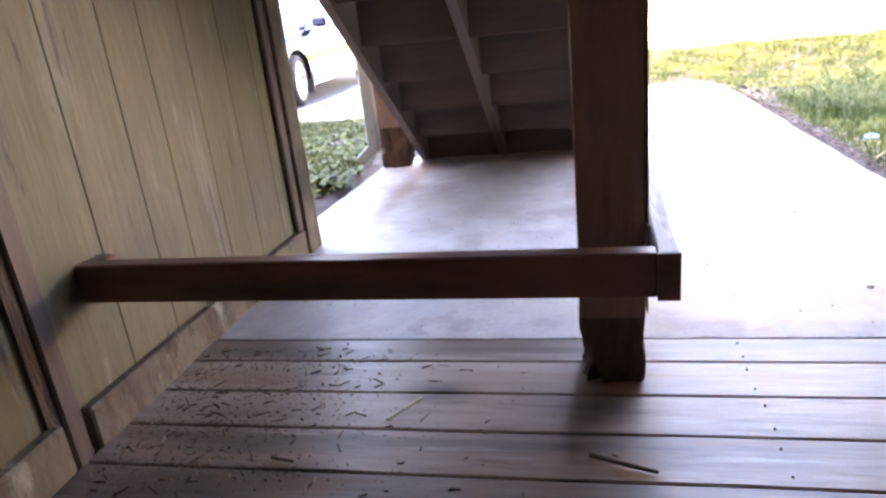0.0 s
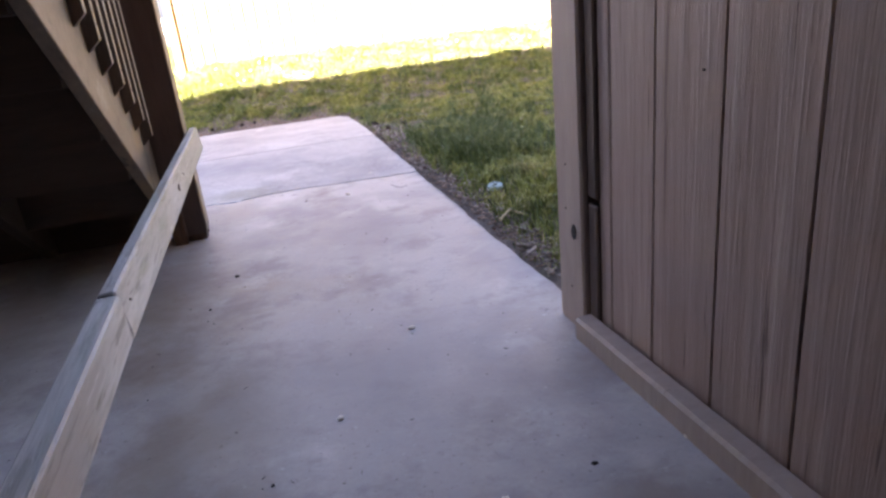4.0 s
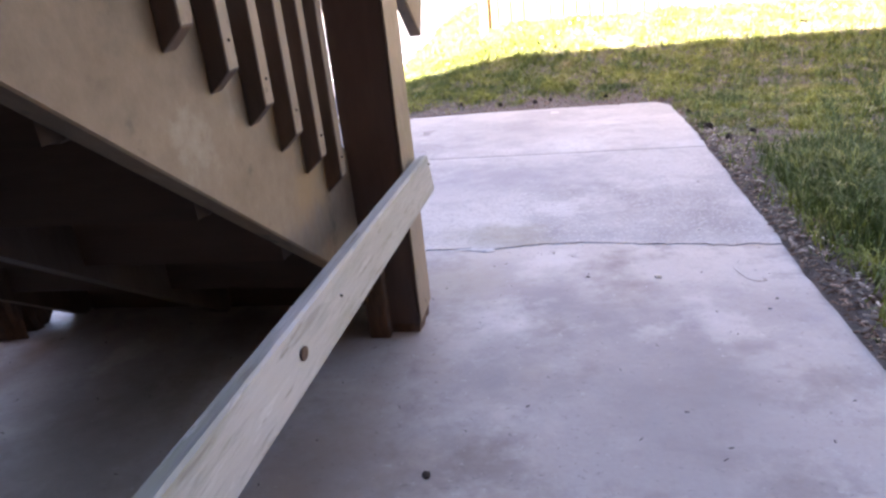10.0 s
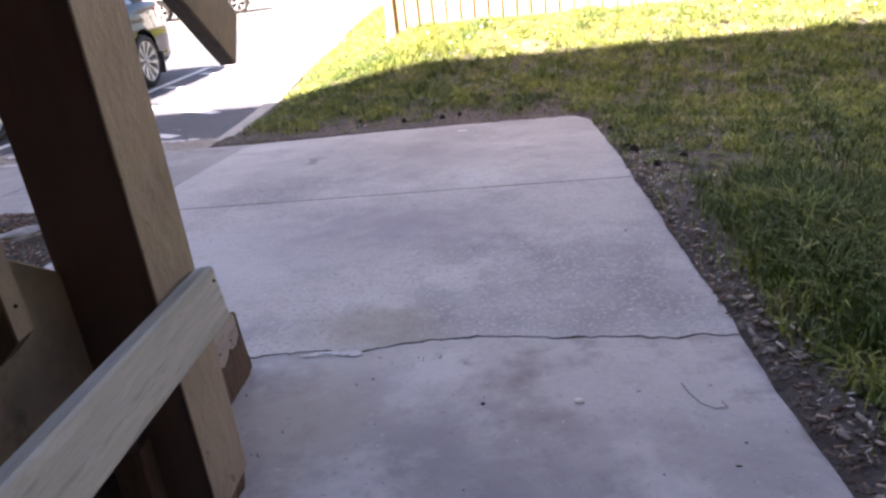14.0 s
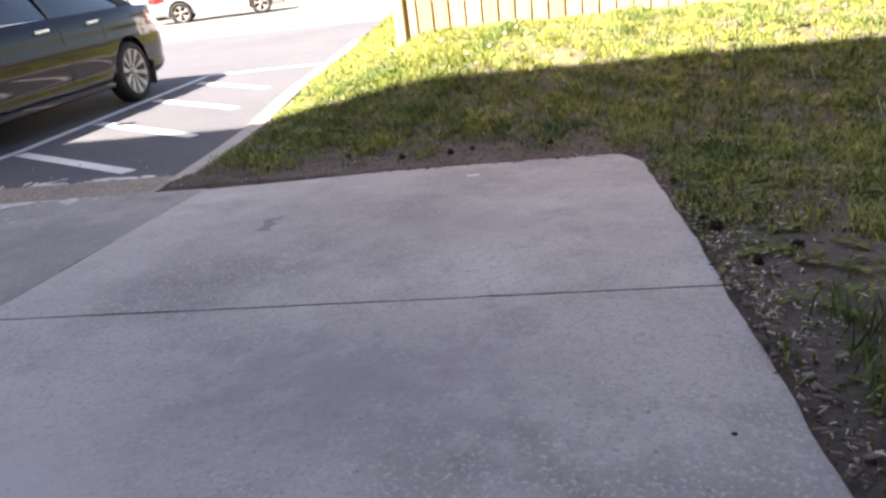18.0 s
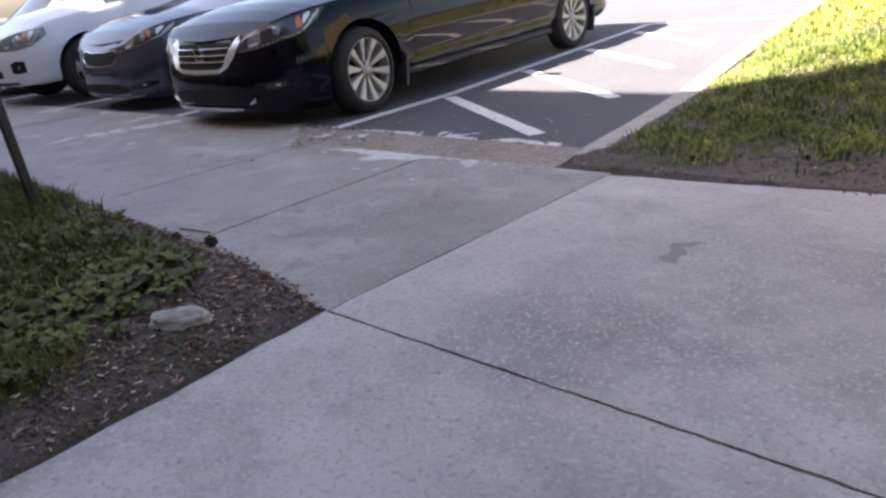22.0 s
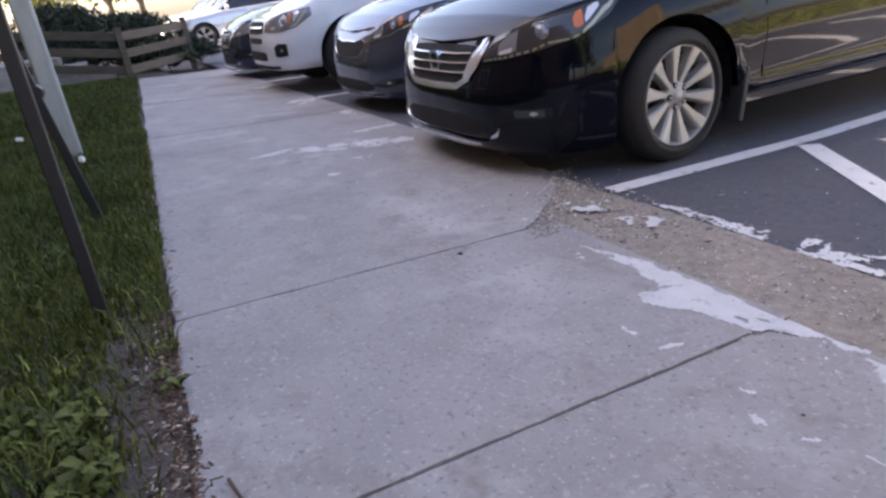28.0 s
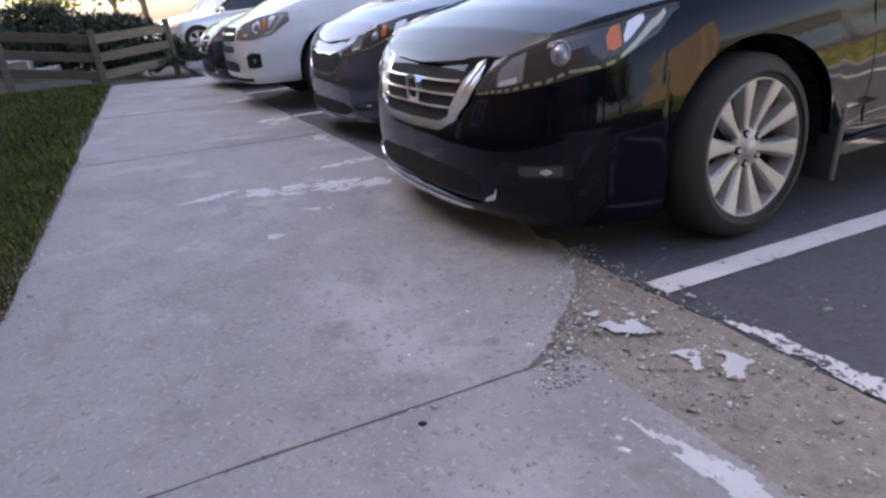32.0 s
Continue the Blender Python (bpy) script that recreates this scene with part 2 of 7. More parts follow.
M_KERB = mat("kerb_concrete", (0.30, 0.28, 0.25), (0.48, 0.45, 0.41), 0.85, 12, (1, 1, 1), 0.6, 90)
M_SOIL = mat("bare_soil", (0.068, 0.053, 0.046), (0.165, 0.135, 0.118), 0.95, 14, (1, 1, 1), 1.0, 80, depth=0.02,
             spots=(((0.055, 0.06, 0.026), 1.6, 0.52, 0.68), ((0.17, 0.135, 0.11), 24, 0.60, 0.70)))
M_MULCH = mat("mulch_chips", (0.055, 0.030, 0.021), (0.22, 0.14, 0.098), 0.9, 20, (1, 1, 1), 0.5, 90, vary=0.55, island=True)
M_LITTER = mat("pale_litter", (0.36, 0.31, 0.25), (0.64, 0.59, 0.52), 0.8, 20, vary=0.4, island=True)
M_GRASS = mat("grass_blades", (0.118, 0.165, 0.031), (0.37, 0.385, 0.092), 0.55, 3.5, (1, 1, 1), 0, 9, vary=0.55, island=True, big=0.6, spec=0.25, lo=0.41, hi=0.60,
              spots=(((0.42, 0.36, 0.18), 3.2, 0.56, 0.68), ((0.06, 0.105, 0.022), 1.4, 0.55, 0.70)))
M_WEED = mat("weed_leaves", (0.050, 0.070, 0.014), (0.15, 0.165, 0.038), 0.6, 7, (1, 1, 1), 0.3, 40, vary=0.5, island=True, spec=0.2)
M_LUSH = mat("lush_grass", (0.040, 0.062, 0.010), (0.105, 0.128, 0.026), 0.5, 1.6, (1, 1, 1), 0, 6, vary=0.5, island=True, big=0.5, spec=0.2,
             spots=(((0.17, 0.165, 0.045), 2.2, 0.54, 0.68),))
M_BARKCHIP = mat("brown_bark_chips", (0.17, 0.105, 0.08), (0.50, 0.375, 0.29), 0.85, 20, (1, 1, 1), 0.4, 90, vary=0.55, island=True)
M_DRYGRASS = mat("dry_stalks", (0.42, 0.36, 0.20), (0.58, 0.52, 0.32), 0.7, 10)
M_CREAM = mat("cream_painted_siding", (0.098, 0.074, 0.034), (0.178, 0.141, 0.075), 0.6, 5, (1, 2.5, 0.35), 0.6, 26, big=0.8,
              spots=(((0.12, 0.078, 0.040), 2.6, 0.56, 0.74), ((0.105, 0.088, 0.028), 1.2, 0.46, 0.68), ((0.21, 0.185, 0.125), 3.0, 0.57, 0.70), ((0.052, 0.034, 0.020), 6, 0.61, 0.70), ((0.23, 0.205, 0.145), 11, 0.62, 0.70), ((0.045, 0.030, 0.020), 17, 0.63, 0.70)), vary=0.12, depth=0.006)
M_TAUPE = mat("taupe_painted_siding", (0.285, 0.190, 0.155), (0.43, 0.315, 0.265), 0.55, 9, (1, 4.0, 0.14), 0.7, 55, big=0.8, vary=0.07,
              spots=(((0.19, 0.12, 0.098), 7, 0.60, 0.70), ((0.47, 0.365, 0.315), 9, 0.58, 0.70), ((0.15, 0.092, 0.075), 19, 0.62, 0.68)), depth=0.006)
M_TRIM = mat("taupe_painted_trim", (0.31, 0.23, 0.19), (0.43, 0.335, 0.28), 0.6, 8, (1, 2, 0.4), 0.5, 50,
             spots=(((0.12, 0.085, 0.07), 7, 0.66, 0.76),))
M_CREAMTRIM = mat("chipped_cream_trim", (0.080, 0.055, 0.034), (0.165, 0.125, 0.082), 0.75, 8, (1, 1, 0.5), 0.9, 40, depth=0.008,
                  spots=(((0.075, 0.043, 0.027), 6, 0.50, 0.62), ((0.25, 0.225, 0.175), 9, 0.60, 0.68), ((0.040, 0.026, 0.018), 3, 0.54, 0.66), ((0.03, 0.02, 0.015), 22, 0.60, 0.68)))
M_BROWN = mat("dark_brown_stained_wood", (0.062, 0.037, 0.026), (0.125, 0.078, 0.056), 0.55, 6, (1.5, 1.5, 0.3), 0.5, 40,
              spots=(((0.035, 0.022, 0.016), 3, 0.6, 0.75),), depth=0.005)
M_POST = mat("brown_painted_post", (0.165, 0.098, 0.068), (0.285, 0.185, 0.138), 0.6, 6, (1.5, 1.5, 0.3), 0.6, 40,
              spots=(((0.075, 0.042, 0.030), 3, 0.58, 0.74),), depth=0.006)
M_BROWNX = mat("brown_stained_rail", (0.12, 0.050, 0.032), (0.25, 0.118, 0.075), 0.42, 6, (0.3, 2, 2), 0.4, 40,
               spots=(((0.05, 0.025, 0.017), 3, 0.56, 0.70),))
M_ROT = mat("rotten_wood", (0.045, 0.028, 0.02), (0.15, 0.085, 0.05), 0.95, 25, (2, 2, 0.5), 1.0, 60, depth=0.015)
M_GREYWOOD = mat("weathered_grey_lumber", (0.43, 0.405, 0.375), (0.62, 0.595, 0.56), 0.65, 7, (3, 0.3, 3), 0.7, 50,
                 spots=(((0.33, 0.335, 0.225), 3.0, 0.57, 0.68), ((0.68, 0.66, 0.63), 4, 0.54, 0.66), ((0.35, 0.325, 0.29), 15, 0.54, 0.62), ((0.66, 0.64, 0.615), 19, 0.58, 0.64), ((0.36, 0.355, 0.31), 8, 0.52, 0.66), ((0.26, 0.235, 0.19), 24, 0.60, 0.69)), vary=0.1,
                 marks=((0.19, 3.6, 0.3, 0.75, (0.30, 0.295, 0.215), 0.5), (0.17, 2.7, 0.3, 0.35, (0.36, 0.35, 0.30), 0.45)))
M_STRINGER = mat("tan_weathered_stringer", (0.165, 0.114, 0.067), (0.305, 0.230, 0.152), 0.7, 5, (2, 0.8, 0.8), 0.5, 45,
                 spots=(((0.085, 0.070, 0.043), 3, 0.54, 0.70), ((0.055, 0.044, 0.028), 7, 0.57, 0.68), ((0.30, 0.19, 0.085), 2.2, 0.54, 0.70), ((0.38, 0.33, 0.25), 5, 0.60, 0.74)), vary=0.1)
M_TREAD = mat("brown_stair_boards", (0.044, 0.025, 0.016), (0.095, 0.056, 0.036), 0.65, 6, (0.3, 2, 2), 0.5, 40, vary=0.25,
              spots=(((0.04, 0.024, 0.017), 2.5, 0.56, 0.72),))
M_BALUSTER = mat("brown_baluster_wood", (0.070, 0.045, 0.031), (0.145, 0.10, 0.072), 0.6, 8, (2, 2, 0.4), 0.4, 50, vary=0.15)
M_PICKET = mat("cedar_picket", (0.36, 0.25, 0.14), (0.52, 0.40, 0.25), 0.75, 6, (2, 2, 0.3), 0.4, 40, vary=0.16)
M_IRON = plain("black_stake_paint", (0.02, 0.02, 0.024), 0.45)
M_WHITEPOST = mat("weathered_white_post", (0.30, 0.33, 0.315), (0.46, 0.49, 0.475), 0.6, 9, (2, 2, 0.5), 0.3, 50, spots=(((0.30, 0.27, 0.22), 6, 0.62, 0.72),))
M_STONE = mat("pale_stone", (0.25, 0.235, 0.22), (0.42, 0.40, 0.375), 0.85, 14, (1, 1, 1), 0.7, 60)
M_CONE = plain("dark_cone", (0.03, 0.022, 0.016), 0.9)
M_NAIL = plain("dark_nail", (0.03, 0.025, 0.02), 0.6, 0.6)
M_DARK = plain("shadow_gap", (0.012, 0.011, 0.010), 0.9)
M_TANWALL = mat("tan_facade", (0.15, 0.08, 0.035), (0.21, 0.118, 0.055), 0.7, 3, (1, 1, 0.3), 0.3, 30)
M_ROOF = mat("asphalt_shingle", (0.07, 0.065, 0.06), (0.13, 0.12, 0.11), 0.9, 20, (1, 1, 1), 0.5, 80)
M_LEAF = mat("tree_leaves", (0.10, 0.15, 0.02), (0.24, 0.27, 0.04), 0.6, 1.5, (1, 1, 1), 0, 8, vary=0.4, island=True, spec=0.2)
M_JUNIPER = mat("juniper_needles", (0.012, 0.022, 0.012), (0.035, 0.055, 0.03), 0.7, 4, (1, 1, 1), 0, 30, vary=0.4, island=True)
M_BARK = mat("tree_bark", (0.09, 0.065, 0.045), (0.18, 0.14, 0.10), 0.9, 10, (2, 2, 0.4), 0.8, 50)
M_WHITE = mat("white_paint", (0.74, 0.73, 0.70), (0.82, 0.81, 0.78), 0.5, 6, (1, 1, 1), 0.1, 40)

# ---- mesh helpers ----
def part(name, bm, material, parent=None, label="", smooth=False, m=None):
    """Links a bmesh as one mesh object, under a thing or a part."""
    me = bpy.data.meshes.new(name)
    bm.to_mesh(me)
    bm.free()
    me.materials.append(material)
    if smooth:
        me.shade_smooth()
    ob = new(name, me)
    ob.parent = parent
    if m is not None:
        ob.matrix_basis = m
    if label:
        ob["label"] = label
    return ob


def share(name, me, parent, m):
    """An object of its own on a mesh that alike pieces share."""
    ob = new(name, me)
    ob.parent = parent
    ob.matrix_basis = m
    return ob


def empty(name, label="", category="", group="", kind="", m=None):
    ob = new(name)
    if m is not None:
        ob.matrix_basis = m
    return tagged(ob, label, category, group, kind)


def box(x0, x1, y0, y1, z0, z1, bevel=0.004, bm=None):
    bm = bm or bmesh.new()
    r = bmesh.ops.create_cube(bm, size=1.0, matrix=Matrix.LocRotScale(((x0 + x1) / 2, (y0 + y1) / 2, (z0 + z1) / 2), None, (abs(x1 - x0), abs(y1 - y0), abs(z1 - z0))))
    if bevel:
        vs = set(r["verts"])
        bmesh.ops.bevel(bm, geom=[e for e in bm.edges if e.verts[0] in vs], offset=bevel, segments=1, affect="EDGES", profile=0.5)
    return bm


def beam(a, b, width, depth, bevel=0.004, up=(0, 0, 1), cut=None):
    """A straight board from a to b; width across, depth along up."""
    a, b = Vector(a), Vector(b)
    ax = (b - a).normalized()
    side = ax.cross(Vector(up)).normalized()
    top = side.cross(ax).normalized()
    bm = bmesh.new()
    vs = []
    for p, s in ((a, 0), (b, 1)):
        for u, v in ((-1, -1), (1, -1), (1, 1), (-1, 1)):
            vs.append(bm.verts.new(p + side * (u * width / 2) + top * (v * depth / 2)))
    for f in ((0, 1, 2, 3), (7, 6, 5, 4), (0, 4, 5, 1), (1, 5, 6, 2), (2, 6, 7, 3), (3, 7, 4, 0)):
        bm.faces.new([vs[i] for i in f])
    bmesh.ops.recalc_face_normals(bm, faces=bm.faces)
    if bevel:
        bmesh.ops.bevel(bm, geom=bm.edges[:], offset=bevel, segments=1, affect="EDGES")
    return bm


def prism(points, depth, axis="x", at=0.0, bevel=0.0):
    """A flat outline drawn in the other two axes, given depth along the axis from at."""
    bm = bmesh.new()
    order = {"x": lambda u, v, d: (d, u, v), "y": lambda u, v, d: (u, d, v), "z": lambda u, v, d: (u, v, d)}[axis]
    one = [bm.verts.new(order(u, v, at)) for u, v in points]
    two = [bm.verts.new(order(u, v, at + depth)) for u, v in points]
    bm.faces.new(one)
    bm.faces.new(two[::-1])
    for i in range(len(points)):
        j = (i + 1) % len(points)
        bm.faces.new((one[j], one[i], two[i], two[j]))
    bmesh.ops.recalc_face_normals(bm, faces=bm.faces)
    if bevel:
        bmesh.ops.bevel(bm, geom=bm.edges[:], offset=bevel, segments=1, affect="EDGES")
    return bm


def rod(a, b, r0, r1=None, sides=10, bm=None):
    bm = bm or bmesh.new()
    a, b = Vector(a), Vector(b)
    q = (b - a).to_track_quat("Z", "Y").to_matrix().to_4x4()
    bmesh.ops.create_cone(bm, cap_ends=True, segments=sides, radius1=r0, radius2=r0 if r1 is None else r1, depth=(b - a).length, matrix=Matrix.Translation((a + b) / 2) @ q)
    return bm


def from_arrays(name, verts, faces, material, parent=None, smooth=False):
    """A mesh from numpy arrays of places and of equal-sided faces."""
    me = bpy.data.meshes.new(name)
    k = faces.shape[1]
    me.vertices.add(len(verts))
    me.vertices.foreach_set("co", np.ascontiguousarray(verts, dtype=np.float32).ravel())
    me.loops.add(faces.size)
    me.loops.foreach_set("vertex_index", np.ascontiguousarray(faces, dtype=np.int32).ravel())
    me.polygons.add(len(faces))
    me.polygons.foreach_set("loop_start", np.arange(0, faces.size, k, dtype=np.int32))
    me.polygons.foreach_set("loop_total", np.full(len(faces), k, dtype=np.int32))
    me.update(calc_edges=True)
    me.materials.append(material)
    if smooth:
        me.shade_smooth()
    ob = new(name, me)
    ob.parent = parent
    return ob


# ---- the lie of the land: the walk falls from the deck to the car park, and a grass bank rises behind it ----
LIE_Y, LIE_Z = (-60, 1.6, 6.0, 7.6, 9.3, 14, 60, 400), (-0.02, -0.02, -0.215, -0.335, -0.42, -0.5, -0.9, -2.0)


def lie(y):
    return np.interp(y, LIE_Y, LIE_Z)


def step(a, b, v):
    s = np.clip((np.asarray(v, float) - a) / (b - a), 0, 1)
    return s * s * (3 - 2 * s)


def kerb_x(y):
    return -1.36 - 0.075 * (np.asarray(y, float) - 7.81)


def walk_y(x):
    """The grass edge of the sidewalk."""
    x = np.asarray(x, float)
    return 5.98 + 0.05 * np.clip(-1.0 - x, 0, 14) - 0.10 * np.clip(1 + (x + 1.0) / 0.7, 0, 1)


def wobble(x, y):
    x, y = np.asarray(x, float), np.asarray(y, float)
    return 0.5 * np.sin(1.7 * x + 0.6 * y) * np.cos(1.3 * y - 0.4 * x) + 0.3 * np.sin(4.1 * x + 1.1) * np.sin(3.7 * y) + 0.2 * np.sin(7.3 * x - 2.0 * y)


def lawn(x, y):
    """Height of the lawn."""
    x, y = np.asarray(x, float), np.asarray(y, float)
    bank = step(7.7, 10.6, y) * (0.02 - lie(10.6)) * step(-0.05, 1.7, x - kerb_x(y))
    far = step(11, 40, y) * step(-0.05, 3, x - kerb_x(y)) * (lie(10.6) - lie(y))
    return lie(y) + bank + far + 0.018 * wobble(x, y) * step(0, 0.6, np.abs(x - 0.1) - 1.2) + 0.005


SLAB_Y, SLAB_R = (1.5, 2.7, 4.0, 5.3, 6.4, 7.6), (1.16, 1.185, 1.20, 1.218, 1.246, 1.268)


def paved(x, y):
    """Whether slab, sidewalk, deck or car park lies there."""
    x, y = np.asarray(x, float), np.asarray(y, float)
    right = x < np.interp(y, SLAB_Y, SLAB_R)
    slab = (x > -1.2) & right & (y < 4.2) | (x > -1.03) & right & (y < 7.55)
    side = (x < -1.0 - 0.32 * (y > 7.5)) & (x > -13.4) & (y > walk_y(x)) & (y < 8.0)
    lot = (y > 7.9) & (x < kerb_x(y) + 0.1)
    return slab | side | lot | (x <= -13.4) & (y > 7.0)

# ---- ground: one sheet to the horizon, let down under the paving ----
def ground_sheet():
    xs = np.unique(np.round(np.concatenate([np.arange(-8, 7, 0.1), np.arange(-1.4, -0.8, 0.025), np.arange(1.0, 1.5, 0.025), np.arange(-30, 30, 1.0), np.linspace(-400, 400, 41)]), 3))
    ys = np.unique(np.round(np.concatenate([np.arange(1, 13, 0.1), np.arange(5.8, 6.8, 0.033), np.arange(7.3, 8.2, 0.04), np.arange(-20, 40, 1.0), np.linspace(-300, 500, 41)]), 3))
    gx, gy = np.meshgrid(xs, ys)
    z = lawn(gx, gy)
    around = [(0, 0), (0.035, 0), (-0.035, 0), (0, 0.04), (0, -0.04)]
    near = np.any([paved(gx + a, gy + b) for a, b in around], axis=0)
    deep = np.all([paved(gx + 3 * a, gy + 3 * b) for a, b in around], axis=0)
    z = np.where(near, np.minimum(z, lie(gy) - 0.014), z)
    z = np.where(deep, lie(gy) - 0.10, z)
    z = np.where((gy < 2.3) & (np.abs(gx) < 1.3), -0.35, z)
    v = np.stack([gx, gy, z], -1).reshape(-1, 3)
    n = len(xs)
    i = (np.arange(len(ys) - 1)[:, None] * n + np.arange(n - 1)[None]).ravel()
    return tagged(from_arrays("ground", v, np.stack([i, i + 1, i + n + 1, i + n], -1), M_SOIL, smooth=True), "brown bare soil with thin patchy lawn", "ground", kind="structure")


ground_sheet()


def sheet(name, left, right, y0, y1, top, material, parent=None, cols=24, rows=24, thick=0.1, label=""):
    """A paving slab: left(y), right(y) its sides; y0(s), y1(s) its ends at s from 0 to 1 across; top(x, y) its height; a small worn edge all round."""
    bm = bmesh.new()
    grid = []
    for j in range(rows + 1):
        row = []
        f = j / rows
        for i in range(cols + 1):
            s = i / cols
            y = y0(s) * (1 - f) + y1(s) * f
            x = left(y) * (1 - s) + right(y) * s
            edge = 0.0012 if i in (0, cols) or j in (0, rows) else 0.0
            row.append(bm.verts.new((x, y, float(top(x, y)) - edge)))
        grid.append(row)
    for j in range(rows):
        for i in range(cols):
            bm.faces.new((grid[j][i], grid[j][i + 1], grid[j + 1][i + 1], grid[j + 1][i]))
    rim = [grid[0][i] for i in range(cols + 1)] + [grid[j][cols] for j in range(1, rows + 1)] + [grid[rows][i] for i in range(cols - 1, -1, -1)] + [grid[j][0] for j in range(rows - 1, 0, -1)]
    low = [bm.verts.new((v.co.x, v.co.y, v.co.z - thick)) for v in rim]
    for k in range(len(rim)):
        q = (k + 1) % len(rim)
        bm.faces.new((rim[q], rim[k], low[k], low[q]))
    return part(name, bm, material, parent, label)


def rag(seed, size, freq=9.0):
    """A worn line: smooth noise of that size in metres along s."""
    return lambda s: size * (noise.noise((s * freq, seed, 0.3)) + 0.5 * noise.noise((s * freq * 3.1, seed, 1.7)) + 0.3 * noise.noise((s * freq * 8.3, seed, 4.7)))


paving = empty("pavement", "sloping grey concrete walk in three slabs with a jagged crack", "pavement", kind="structure")
r1, r2, r3, r4 = rag(1, 0.010), rag(2, 0.006, 3), rag(5, 0.035, 5), rag(8, 0.010, 6)
slab_r = lambda y: float(np.interp(y, SLAB_Y, SLAB_R)) + r4(y * 0.3) + 0.6 * r4(y * 1.7)
slab_l = lambda y: -1.19 + 0.16 * float(step(4.02, 4.12, y)) + 1.0 * r4(y * 0.3 + 9) + 1.1 * r4(y * 1.9 + 3)
crack = lambda s: float(np.interp(s, (0, 0.45, 0.54, 0.58, 0.61, 0.72, 0.83, 0.91, 1), (4.46, 4.485, 4.503, 4.472, 4.50, 4.53, 4.50, 4.472, 4.465))) + 0.013 * noise.noise((s * 13, 8.0, 0)) + 0.015 * noise.noise((s * 41, 5.0, 0)) + 0.010 * noise.noise((s * 95, 2.0, 0))
joint = lambda s: 5.885 - 0.015 * s + 0.0035 * noise.noise((s * 33, 6.0, 0)) + 0.0025 * noise.noise((s * 90, 4.0, 0))
end = lambda s: float(np.interp(s, (0, 0.08, 0.35, 0.7, 0.88, 0.93, 0.97, 1), (7.49, 7.50, 7.57, 7.66, 7.68, 7.66, 7.57, 7.40))) + 0.4 * r3(s)
top = lambda x, y: lie(y)
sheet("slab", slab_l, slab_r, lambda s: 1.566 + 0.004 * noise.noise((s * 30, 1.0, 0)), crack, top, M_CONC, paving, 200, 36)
sheet("slab", slab_l, slab_r, lambda s: crack(s) + 0.0025 + 0.011 * abs(noise.noise((s * 26, 0, 0))), joint, lambda x, y: lie(y) + 0.002, M_CONC_ROUGH, paving, 200, 20)
sheet("slab", lambda y: -1.02 + 0.03 * (y - 5.9) / 1.6 + 0.4 * r4(y), slab_r, lambda s: joint(s) + 0.009 + 0.006 * noise.noise((s * 17, 3, 0)), end, lambda x, y: lie(y) + 0.002, M_CONC_ROUGH, paving, 120, 30)

bm = bmesh.new()
line = []
for k in range(61):
    s = k / 60
    yy = crack(s)
    xx = slab_l(yy) * (1 - s) + slab_r(yy) * s
    line.append([bm.verts.new((xx, yy + o, float(lie(yy)) - 0.03)) for o in (-0.02, 0.03)])
for k in range(60):
    bm.faces.new((line[k][0], line[k + 1][0], line[k + 1][1], line[k][1]))
part("crack_dirt", bm, M_DARK, paving)
part("joint_dirt", box(-1.02, 1.25, 5.86, 5.91, -0.26, -0.232, 0), M_DARK, paving)
for k in (-2.012, -3.07):
    part("joint_dirt", beam((k + 0.012, 6.0, float(lie(6.0)) - 0.030), (k - 0.072, 7.5, float(lie(7.5)) - 0.030), 0.03, 0.006, 0), M_DARK, paving)
sidewalk = empty("sidewalk", "worn grey concrete sidewalk along the parked cars", "sidewalk", kind="structure")
chip_l, chip_r = rag(11, 0.0036, 7), rag(14, 0.0036, 7)
sunk = lambda k: (0.003, 0.0012)[k] if k < 2 else 0.003 * (k % 2)
JOINTS = (-1.05, -2.012, -3.07, -4.30, -6.8, -8.05, -9.3, -10.55, -11.8, -13.3)
for k in range(len(JOINTS) - 1):
    xr, xl = JOINTS[k] - (0.005 if k == 1 else 0.004 if k < 3 else 0.0016), JOINTS[k + 1] + (0.005 if k == 0 else 0.004 if k < 2 else 0.0016)
    if k == 0:
        xr = -1.032
    far = (lambda s: 7.52 + 0.02 * s + r2(s)) if k < 2 else (lambda s: 7.95 + 1.2 * r2(s * 2))
    if k == 2:
        far = lambda s: float(np.interp(s, (0.45, 0.55, 0.8, 0.96, 1), (7.95, 7.90, 7.68, 7.43, 7.38))) + 7 * r1(s * 3.5)
    near = (lambda xl, xr: lambda s: float(walk_y(xl * (1 - s) + xr * s)) + 0.45 * r3((xl * (1 - s) + xr * s) * 0.6))(xl, xr)
    turn = -0.055 if 0 < k else 0.02
    sheet("slab", (lambda xl, turn: lambda y: xl + turn * (y - 6.1) + chip_l(y + xl))(xl, -0.055), (lambda xr, turn: lambda y: xr + turn * (y - 6.1) + chip_r(y + xr))(xr, turn), near, far,
          (lambda k: lambda x, y: lie(y) - sunk(k))(k), M_WALK, sidewalk, 16, 90 if k < 4 else 20)

crumb = sheet("road_edge", lambda y: -3.80, lambda y: -1.30 - 0.1 * (y - 7.5), lambda s: 7.36 + r1(s * 2), lambda s: 7.93 + r1(s + 3), lambda x, y: lie(y) - 0.006 - 0.005 * (x < -3.12) + 0.005 * noise.noise((x * 20, y * 20, 0)), M_CRUMB, None, 60, 14)
tagged(crumb, "crumbled concrete gutter strip with loose gravel", "road edge", kind="structure")

